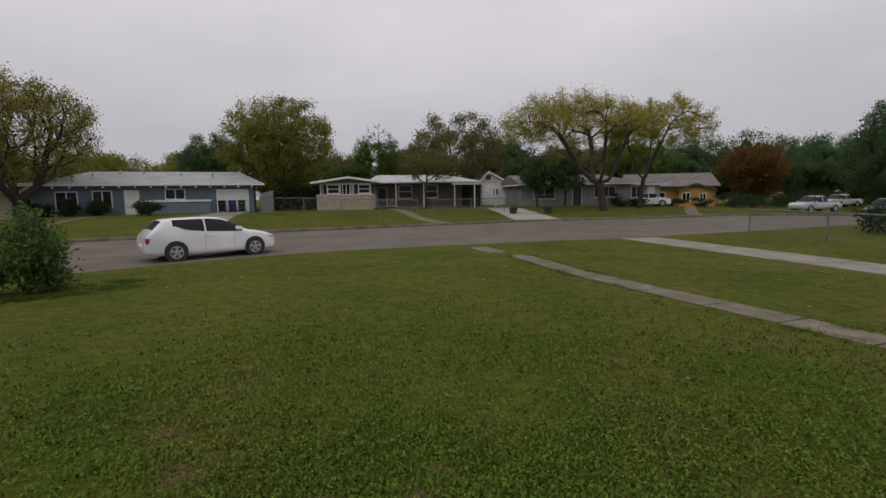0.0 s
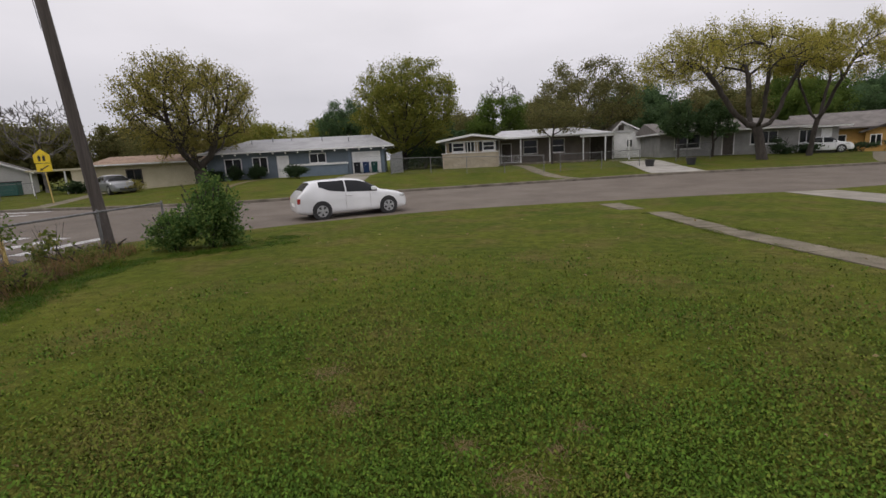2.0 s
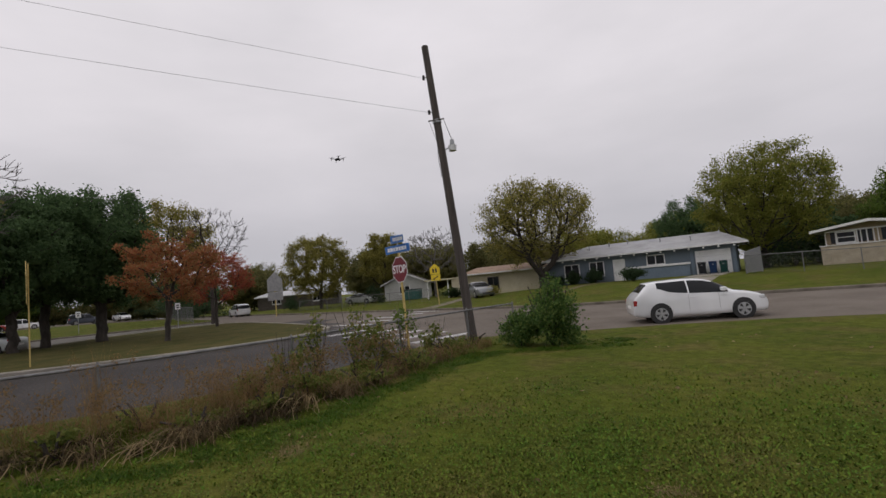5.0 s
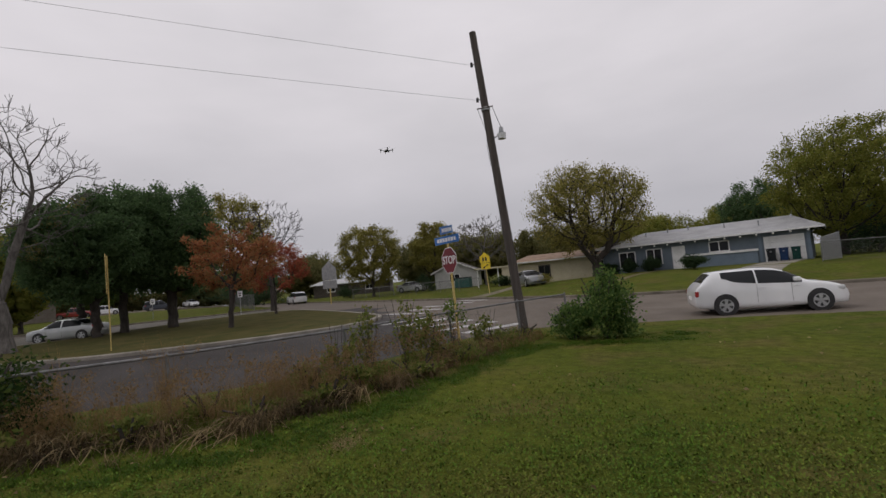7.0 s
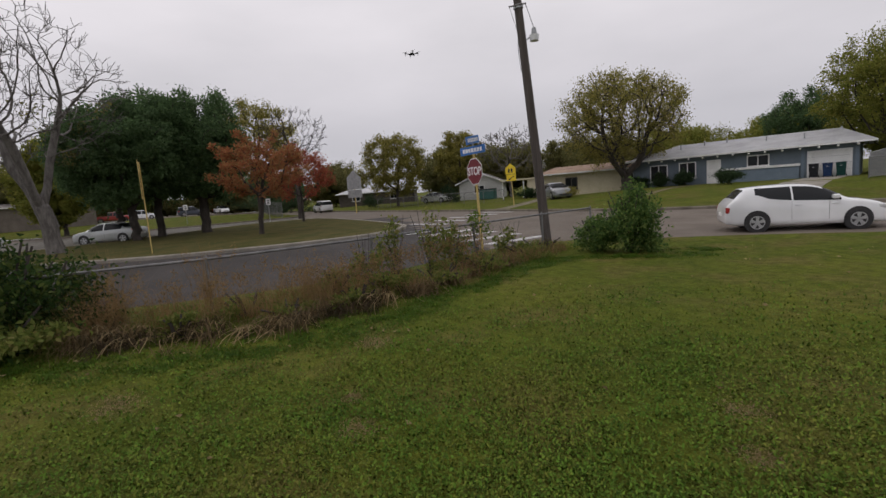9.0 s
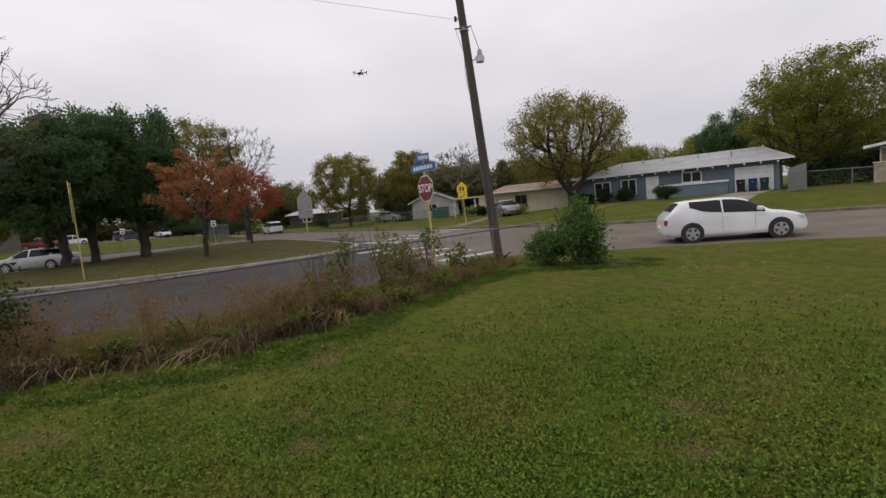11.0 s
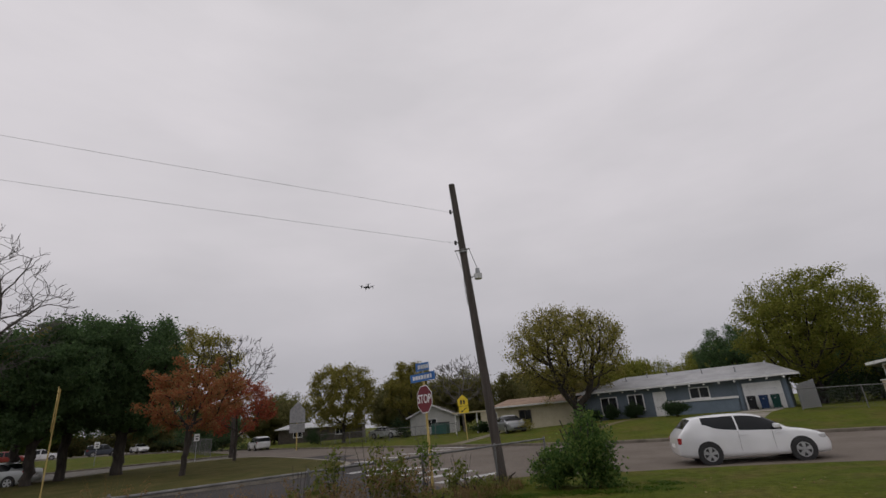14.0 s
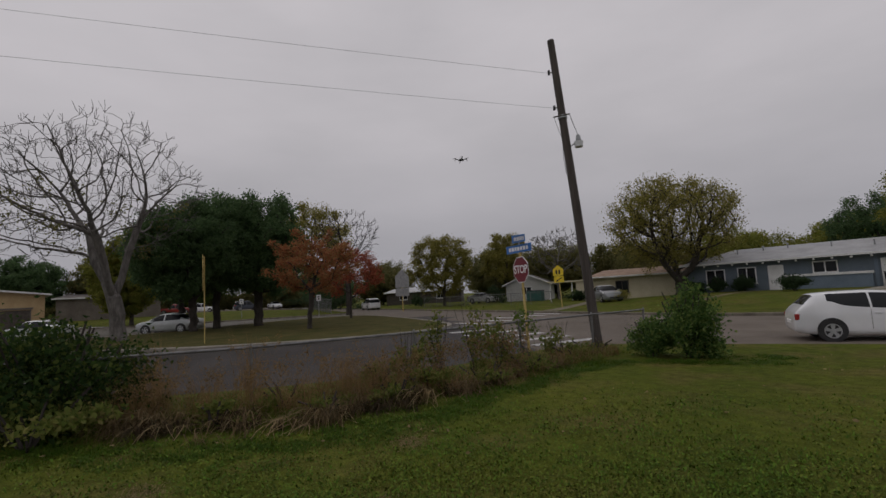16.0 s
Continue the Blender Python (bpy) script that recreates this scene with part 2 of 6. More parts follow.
M_BIN_BLACK = mat("black_bin", (0.012, 0.013, 0.016), (0.02, 0.021, 0.024), 4, 0.6, 0.1, 40, spec=0.15)
M_STRAW = leaf_mat("dry_straw", (0.26, 0.195, 0.10), (0.36, 0.275, 0.15), (0.14, 0.105, 0.055))
M_STRAW_DARK = leaf_mat("dead_brown_grass", (0.14, 0.10, 0.054), (0.22, 0.16, 0.085), (0.07, 0.052, 0.028))
M_STRAW_RED = leaf_mat("russet_dry_grass", (0.209, 0.132, 0.061), (0.297, 0.193, 0.094), (0.154, 0.116, 0.046))
# near-black stalk colour that carries the shade under the dry grass
M_GRASS_FOOT_SHADE = leaf_mat("grass_foot_shade", (0.05, 0.036, 0.02), (0.085, 0.06, 0.034), (0.04, 0.04, 0.016))
M_LEAF_DARK = leaf_mat("oak_leaves", (0.066, 0.113, 0.049), (0.092, 0.152, 0.064), (0.124, 0.193, 0.078))
M_SHRUB_DARK = leaf_mat("dark_shrub_leaves", (0.033, 0.055, 0.025), (0.045, 0.075, 0.033), (0.062, 0.098, 0.043))
M_LEAF_DULL = leaf_mat("dull_brown_green_leaves", (0.115, 0.121, 0.043), (0.162, 0.159, 0.057), (0.216, 0.189, 0.074))
M_LEAF_FRESH = leaf_mat("fresh_olive_leaves", (0.156, 0.179, 0.034), (0.215, 0.231, 0.044), (0.299, 0.280, 0.065))
M_WEED = leaf_mat("weed_leaves", (0.098, 0.132, 0.030), (0.167, 0.201, 0.046), (0.241, 0.213, 0.075))
M_VINE = leaf_mat("vine_leaves", (0.020, 0.041, 0.013), (0.041, 0.078, 0.020), (0.109, 0.136, 0.032))
M_LEAF_MID = leaf_mat("green_leaves", (0.078, 0.126, 0.026), (0.108, 0.168, 0.034), (0.156, 0.204, 0.042))
M_LEAF_OLIVE = leaf_mat("olive_leaves", (0.180, 0.175, 0.043), (0.246, 0.226, 0.055), (0.348, 0.294, 0.090))
M_LEAF_GOLD = leaf_mat("yellowing_leaves", (0.231, 0.226, 0.044), (0.341, 0.314, 0.061), (0.418, 0.352, 0.088))
M_LEAF_RED = leaf_mat("red_leaves", (0.338, 0.111, 0.058), (0.390, 0.176, 0.078), (0.312, 0.221, 0.091))
M_LEAF_CRIMSON = leaf_mat("crimson_leaves", (0.288, 0.060, 0.042), (0.360, 0.096, 0.054), (0.288, 0.132, 0.060))
M_LEAF_ORANGE = leaf_mat("orange_leaves", (0.14, 0.075, 0.022), (0.2, 0.10, 0.028), (0.16, 0.13, 0.036))
M_LEAF_BRIGHT = leaf_mat("bright_bush_leaves", (0.056, 0.110, 0.033), (0.100, 0.175, 0.045), (0.213, 0.281, 0.075))
M_LUSH = leaf_mat("lush_grass", (0.046, 0.098, 0.010), (0.062, 0.122, 0.012), (0.095, 0.145, 0.017))
M_CLOVER = leaf_mat("lawn_blades", (0.070, 0.11, 0.014), (0.105, 0.145, 0.018), (0.155, 0.155, 0.034))


def lawn_leaf_mat():
    """Lawn leaves: hue by leaf, drifting from green to olive over the ground."""
    m, n, l, b = nodes_of("lawn_leaf")
    geo = n.new("ShaderNodeNewGeometry")
    a = n.new("ShaderNodeTexNoise")
    a.inputs["Scale"].default_value, a.inputs["Detail"].default_value = 0.7, 6
    l.new(geo.outputs["Position"], a.inputs["Vector"])
    add = n.new("ShaderNodeMath")
    add.operation = "MULTIPLY_ADD"
    add.inputs[1].default_value = 0.45
    l.new(geo.outputs["Random Per Island"], add.inputs[0])
    sc = n.new("ShaderNodeMapRange")
    sc.inputs["From Min"].default_value, sc.inputs["From Max"].default_value = 0.3, 0.7
    sc.inputs["To Min"].default_value, sc.inputs["To Max"].default_value = 0.0, 0.52
    l.new(a.outputs[0], sc.inputs[0])
    l.new(sc.outputs[0], add.inputs[2])
    r = n.new("ShaderNodeValToRGB")
    e = r.color_ramp.elements
    e[0].position, e[0].color = 0.0, (0.052, 0.106, 0.013, 1)
    e[1].position, e[1].color = 1.0, (0.128, 0.096, 0.036, 1)
    for pos, col in ((0.4, (0.076, 0.138, 0.016, 1)), (0.7, (0.112, 0.132, 0.020, 1))):
        e.new(pos).color = col
    l.new(add.outputs[0], r.inputs[0])
    wh = n.new("ShaderNodeTexWhiteNoise")
    wh.noise_dimensions = "1D"
    l.new(geo.outputs["Random Per Island"], wh.inputs["W"])
    br = n.new("ShaderNodeMapRange")
    br.inputs["To Min"].default_value, br.inputs["To Max"].default_value = 0.45, 1.5
    l.new(wh.outputs["Value"], br.inputs[0])
    mu = n.new("ShaderNodeMix")
    mu.data_type, mu.blend_type = "RGBA", "MULTIPLY"
    mu.inputs[0].default_value = 1.0
    l.new(r.outputs[0], mu.inputs[6])
    l.new(br.outputs[0], mu.inputs[7])
    l.new(mu.outputs[2], b.inputs["Base Color"])
    b.inputs["Roughness"].default_value = 0.65
    b.inputs["Specular IOR Level"].default_value = 0.08
    return m


M_LAWNLEAF = lawn_leaf_mat()


def glass_mat():
    m, n, l, b = nodes_of("window_glass")
    b.inputs["Base Color"].default_value = (0.012, 0.014, 0.016, 1)
    b.inputs["Roughness"].default_value = 0.05
    b.inputs["Specular IOR Level"].default_value = 0.22
    return m


M_GLASS = glass_mat()


# ---- small modelling tools ----
def part(name, bm, material, parent=None, label="", smooth=False):
    """Link a bmesh as one mesh object under a thing or part."""
    me = bpy.data.meshes.new(name)
    bmesh.ops.recalc_face_normals(bm, faces=bm.faces[:])
    bm.to_mesh(me)
    bm.free()
    me.materials.append(material)
    if smooth:
        me.polygons.foreach_set("use_smooth", [True] * len(me.polygons))
    ob = new(name, me)
    ob.parent = parent
    if label:
        ob["label"] = label
    return ob


def raw(name, verts, faces, material, parent=None, label="", smooth=False):
    me = bpy.data.meshes.new(name)
    me.from_pydata(verts, [], faces)
    me.update()
    me.materials.append(material)
    if smooth:
        me.polygons.foreach_set("use_smooth", [True] * len(me.polygons))
    ob = new(name, me)
    ob.parent = parent
    if label:
        ob["label"] = label
    return ob


def thing(name, x, y, z, rz=0.0, label="", category="", group="", kind=""):
    ob = new(name)
    ob.empty_display_size = 0.2
    ob.matrix_basis = pose(x, y, z, 0, 0, rz)
    return tagged(ob, label, category, group, kind)


def box(bm, x0, x1, y0, y1, z0, z1, bevel=0.0):
    r = bmesh.ops.create_cube(bm, size=1.0, matrix=Matrix.LocRotScale(((x0 + x1) / 2, (y0 + y1) / 2, (z0 + z1) / 2), None, (x1 - x0, y1 - y0, z1 - z0)))
    if bevel:
        es = list({e for v in r["verts"] for e in v.link_edges})
        bmesh.ops.bevel(bm, geom=es, offset=bevel, segments=1, affect="EDGES", profile=0.5)
    return bm


def rod(bm, a, b, r0, r1=None, n=8):
    a, b = Vector(a), Vector(b)
    q = (b - a).to_track_quat("Z", "Y")
    bmesh.ops.create_cone(bm, cap_ends=True, segments=n, radius1=r0, radius2=r0 if r1 is None else r1, depth=(b - a).length,
                          matrix=Matrix.LocRotScale((a + b) / 2, q, None))
    return bm


def poly(bm, pts, lift=None):
    """A face from points; with lift, a slab from it."""
    f = bm.faces.new([bm.verts.new(p) for p in pts])
    if lift is not None:
        r = bmesh.ops.extrude_face_region(bm, geom=[f])
        bmesh.ops.translate(bm, vec=lift, verts=[v for v in r["geom"] if isinstance(v, bmesh.types.BMVert)])
    return bm


def nb():
    return bmesh.new()


def sm(a, b, x):
    t = min(1.0, max(0.0, (x - a) / (b - a)))
    return t * t * (3 - 2 * t)


def along(pts, step):
    """Points of a rounded line through pts, about step apart."""
    out = []
    p = [Vector(q) for q in pts]
    for i in range(len(p) - 1):
        a, b = p[max(i - 1, 0)], p[min(i + 2, len(p) - 1)]
        n = max(1, int((p[i + 1] - p[i]).length / step))
        for k in range(n):
            t = k / n
            out.append(0.5 * ((2 * p[i]) + (p[i + 1] - a) * t + (2 * a - 5 * p[i] + 4 * p[i + 1] - b) * t * t + (3 * p[i] - a - 3 * p[i + 1] + b) * t ** 3))
    out.append(p[-1])
    return [(q.x, q.y) for q in out]


# ---- the ground: lawns, streets, kerbs ----
NORTH_KERB = along([(-260, 8), (-120, 15), (-74, 18.2), (-46, 20), (-32, 21), (-23.5, 21.4), (-17.8, 22.2), (-14.0, 24.2), (-10, 26.8), (-5, 29.2), (0, 31.4),
                    (5, 33.9), (9, 35.2), (17.3, 36.8), (23, 39), (34, 43.5), (60, 54), (140, 84)], 1.5)
NEAR_EDGE = along([(140, 72), (60, 43), (34, 32.4), (26, 28.8), (18, 24.8), (14.3, 23.4), (11, 22.2), (8.5, 21.0), (5.2, 20.4), (1.5, 19.3), (-1.7, 18.4), (-5, 17.0),
                   (-7.6, 15.2), (-10.2, 12.9), (-12.2, 11.4), (-12.9, 9.6), (-12.5, 7.3), (-11.4, 4.7), (-11.1, 2.2), (-11.5, -0.8), (-13.2, -5), (-17.5, -13), (-28, -32), (-60, -90)], 1.0)
ISLAND = along([(-70, -88), (-42, -40), (-30, -14.5), (-25.2, -5.3), (-23.4, -1.9), (-22.3, 3.5), (-22.6, 7.8), (-24.5, 10.2), (-28, 11.2), (-38, 11.6), (-48, 11.0),
                (-50.5, 7.5), (-48.5, 2), (-43.5, -3.0), (-39.8, -8), (-40.5, -14), (-52, -38), (-80, -86)], 1.2)
STRIP = [(-60, 12.0), (-60, 6.5), (-60.5, -2.5), (-62, -12), (-72, -30), (-95, -62), (-118, -60), (-104, -24), (-95, -9), (-90, -2), (-77, 9.5)]


def kerb_y(x):
    return float(np.interp(x, [p[0] for p in NORTH_KERB], [p[1] for p in NORTH_KERB]))


def level(x, y):
    """Height of the grass; the streets lie 0.13 lower."""
    r = math.hypot(x, y)
    u = y - kerb_y(x)
    near = -0.12 * sm(7, 18, r) + 0.17 * sm(-15, -26, x)
    z = near + (0.06 - near) * sm(-11, 0, u)
    z += (0.62 - 0.42 * sm(-30, -42, x) - 0.35 * sm(10, 30, x)) * sm(1, 15, u)
    z += 0.75 * sm(-60, -88, x) * (1 - sm(-10, -4, u))
    z -= 0.75 * sm(20, 50, x) * sm(12, 30, y)
    return z


def inside(x, y, loop):
    c, j = False, len(loop) - 1
    for i in range(len(loop)):
        (a, b), (d, e) = loop[i], loop[j]
        if (b > y) != (e > y) and x < (d - a) * (y - b) / (e - b) + a:
            c = not c
        j = i
    return c


ROAD_LOOP = NORTH_KERB + NEAR_EDGE + [(-75, -90), (-130, -95), (-260, -60)]
ISLAND_LOOP = ISLAND


def region(x, y):
    if inside(x, y, ISLAND_LOOP):
        return "island"
    if inside(x, y, STRIP) or not inside(x, y, ROAD_LOOP):
        return "grass"
    if x < -26.5 and y < 11.5 + 0.0 * x and not (x > -60 and y > 11.8):
        return "pale" if x > -60.3 or y > 8 else "lot"
    a = sm(6, 12, y + 0.25 * (x + 14))
    return "dark" if a < 0.5 and x > -40 else "road"


def build_ground():
    from mathutils import geometry
    rng = random.Random(4)
    pts, edges = [], []

    def loop_in(lp, close=True):
        s = len(pts)
        pts.extend(Vector(p) for p in lp)
        n = len(lp)
        edges.extend((s + i, s + i + 1) for i in range(n - 1))
        if close:
            edges.append((s + n - 1, s))
    loop_in(ROAD_LOOP)
    loop_in(ISLAND_LOOP)
    loop_in(STRIP)
    for step, lo, hi in ((0.9, 0, 16), (2.2, 16, 75), (9, 75, 260)):
        k = int(hi / step)
        for i in range(-k, k + 1):
            for j in range(-k, k + 1):
                x, y = i * step + rng.uniform(-.2, .2) * step, j * step + rng.uniform(-.2, .2) * step
                if lo <= max(abs(x), abs(y)) < hi:
                    pts.append(Vector((x, y)))
    for r in (330, 500, 900, 1600, 2600):
        pts.extend(Vector((r * math.cos(a * math.pi / 16), r * math.sin(a * math.pi / 16))) for a in range(32))
    v, e, f, _, _, _ = geometry.delaunay_2d_cdt(pts, edges, [], 0, 0.001)
    groups = {"grass": [], "island": [], "road": [], "dark": [], "pale": [], "lot": []}
    for t in f:
        cx, cy = sum(v[i].x for i in t) / len(t), sum(v[i].y for i in t) / len(t)
        groups[region(cx, cy)].append(t)
    made = {}
    for key, fs in groups.items():
        used = sorted({i for t in fs for i in t})
        at = {i: k for k, i in enumerate(used)}
        drop = 0.0 if key in ("grass", "island") else 0.13
        made[key] = ([(v[i].x, v[i].y, level(v[i].x, v[i].y) - drop) for i in used], [[at[i] for i in t] for t in fs])
    return made


GROUND = build_ground()
tagged(raw("ground", *GROUND["grass"], M_GRASS, smooth=True), "patchy green and straw coloured lawn grass", "grass", kind="structure")
# island grass with the oaks' shade painted in
tagged(raw("island_lawn", *GROUND["island"], M_OAK_SHADE_GRASS, smooth=True), "dull olive-brown grass coloured darker for the shade under the oaks", "grass", kind="structure")
tagged(raw("road", *GROUND["road"], M_ASPHALT, smooth=True), "worn grey asphalt street through the suburb", "road", kind="structure")
tagged(raw("side_road", *GROUND["dark"], M_DARK_ASPHALT, smooth=True), "darker asphalt side street beside the wire fence", "road", kind="structure")
tagged(raw("concrete_road", *GROUND["pale"], M_PALE, smooth=True), "pale concrete lane behind the oak island", "road", kind="structure")
tagged(raw("parking_lot", *GROUND["lot"], M_ASPHALT, smooth=True), "grey parking lot beyond the lane", "parking", kind="structure")


def kerb(name, line, side, label, width=0.17, up=0.02, m=M_KERB):
    """A kerb along a line: top face, upright face to the street, small rounded edge."""
    verts, faces = [], []
    n = len(line)
    for i, (x, y) in enumerate(line):
        a, b = line[max(i - 1, 0)], line[min(i + 1, n - 1)]
        d = Vector((b[0] - a[0], b[1] - a[1])).normalized()
        o = Vector((-d.y, d.x)) * side
        z = level(x, y)
        for off, h in ((-0.03, -0.35), (-0.03, up - 0.03), (0.0, up), (width, up), (width, -0.3)):
            verts.append((x + o.x * off, y + o.y * off, z + h))
    for i in range(n - 1):
        for k in range(4):
            a = i * 5 + k
            faces.append((a, a + 5, a + 6, a + 1))
    return tagged(raw(name, verts, faces, m), label, "kerb", kind="structure")


kerb("kerb_north", [p for p in NORTH_KERB if -130 < p[0] < 100], 1, "weathered concrete kerb along the far side of the street")
kerb("kerb_south", [p for p in NEAR_EDGE if p[0] < 60 and p[1] > -60], 1, "low grass-covered kerb on the near side", width=0.10, up=-0.015)
kerb("kerb_island", [p for p in ISLAND if p[0] > -60 and p[1] > -50], 1, "pale concrete kerb round the oak island", width=0.26, m=M_CONC_MID)
kerb("kerb_strip", along(STRIP + STRIP[:1], 2.0), -1, "weathered kerb between the lane and the parking lot", width=0.15)


# ---- plants ----
def tube_mesh(nodes, parents, radii, sides=5):
    verts, faces = [], []
    n = len(nodes)
    for i in range(1, n):
        a, b = Vector(nodes[parents[i]]), Vector(nodes[i])
        if (b - a).length < 1e-4:
            continue
        q = (b - a).to_track_quat("Z", "Y")
        ra, rb = radii[parents[i]], radii[i]
        a = a - (b - a).normalized() * rb * 0.7
        if radii[parents[i]] > radii[i] * 1.7:
            ra = radii[i] * 1.35
        k = sides if rb > 0.03 else 3
        s = len(verts)
        for c, r in ((a, ra), (b, rb)):
            for j in range(k):
                t = 2 * math.pi * j / k
                verts.append(tuple(c + q @ Vector((math.cos(t) * r, math.sin(t) * r, 0))))
        for j in range(k):
            faces.append((s + j, s + (j + 1) % k, s + k + (j + 1) % k, s + k + j))
    return verts, faces


def pipe(nodes, r, sides=8):
    """One unbroken tube through the nodes."""
    verts, faces = [], []
    n = len(nodes)
    for i, p in enumerate(nodes):
        d = Vector(nodes[min(i + 1, n - 1)]) - Vector(nodes[max(i - 1, 0)])
        q = d.to_track_quat("Z", "Y")
        for j in range(sides):
            t = 2 * math.pi * j / sides
            verts.append(tuple(Vector(p) + q @ Vector((math.cos(t) * r, math.sin(t) * r, 0))))
    for i in range(n - 1):
        for j in range(sides):
            k = (j + 1) % sides
            faces.append((i * sides + j, i * sides + k, (i + 1) * sides + k, (i + 1) * sides + j))
    faces.append(tuple(range(sides)))
    faces.append(tuple(range((n - 1) * sides, n * sides)))
    return verts, faces


def leaves_mesh(pts, size, rng, flat=0.0):
    """One small folded leaf spray at every point."""
    n = len(pts)
    p = np.asarray(pts)
    a = rng.normal(size=(n, 3))
    a[:, 2] *= 1 - flat
    a /= np.linalg.norm(a, axis=1)[:, None]
    b = np.cross(a, rng.normal(size=(n, 3)))
    b /= np.linalg.norm(b, axis=1)[:, None] + 1e-9
    s = size * rng.uniform(0.55, 1.35, size=(n, 1))
    c = np.cross(a, b) * s * 0.22
    v = np.stack([p - a * s * 0.5, p + b * s * 0.3 + c, p + a * s * 0.55, p - b * s * 0.3 + c], axis=1).reshape(-1, 3)
    f = np.arange(n * 4).reshape(n, 4)
    return v, f


def np_mesh(name, v, f, material, parent=None, label=""):
    me = bpy.data.meshes.new(name)
    me.vertices.add(len(v))
    me.vertices.foreach_set("co", np.asarray(v, dtype=np.float32).ravel())
    k = f.shape[1]
    me.loops.add(len(f) * k)
    me.loops.foreach_set("vertex_index", f.ravel().astype(np.int32))
    me.polygons.add(len(f))
    me.polygons.foreach_set("loop_start", np.arange(0, len(f) * k, k, dtype=np.int32))
    me.update(calc_edges=True)
    me.materials.append(material)
    ob = new(name, me)
    ob.parent = parent
    if label:
        ob["label"] = label
    return ob


def skeleton(rng, start, att, step, rise):
    """Branches that grow step by step toward the points of the crown."""
    nodes = np.array([q[0] for q in start])
    par = [q[1] for q in start]
    heads = min(i for i in range(len(par)) if q_top(par, i))
    alive = np.ones(len(att), bool)
    d = np.linalg.norm(att[:, None] - nodes[None, heads:], axis=2)
    near = d.argmin(1) + heads
    dist = d.min(1)
    for _ in range(160):
        live = np.nonzero(alive)[0]
        if len(live) < 3 or len(nodes) > 5200:
            break
        pull = att[live] - nodes[near[live]]
        pull /= np.linalg.norm(pull, axis=1)[:, None] + 1e-6
        idx, inv = np.unique(near[live], return_inverse=True)
        sums = np.zeros((len(idx), 3))
        np.add.at(sums, inv, pull)
        sums /= np.linalg.norm(sums, axis=1)[:, None] + 1e-6
        prev = nodes[idx] - nodes[np.array(par)[idx]]
        prev /= np.linalg.norm(prev, axis=1)[:, None] + 1e-6
        sums += prev * 0.55 + rng.normal(size=sums.shape) * 0.16 + np.array([0, 0, rise])
        sums /= np.linalg.norm(sums, axis=1)[:, None] + 1e-6
        fresh = nodes[idx] + sums * step
        base = len(nodes)
        nodes = np.concatenate([nodes, fresh])
        par.extend(int(i) for i in idx)
        d = np.linalg.norm(att[live][:, None] - fresh[None], axis=2)
        m = d.min(1)
        closer = m < dist[live]
        near[live[closer]] = d.argmin(1)[closer] + base
        dist[live[closer]] = m[closer]
        alive[live[dist[live] < step * 1.15]] = False
        alive[live[~closer]] &= rng.random(int((~closer).sum())) > 0.12
    return nodes, par


def q_top(par, i):
    """True for a node that the crown may sprout from."""
    return i >= 3


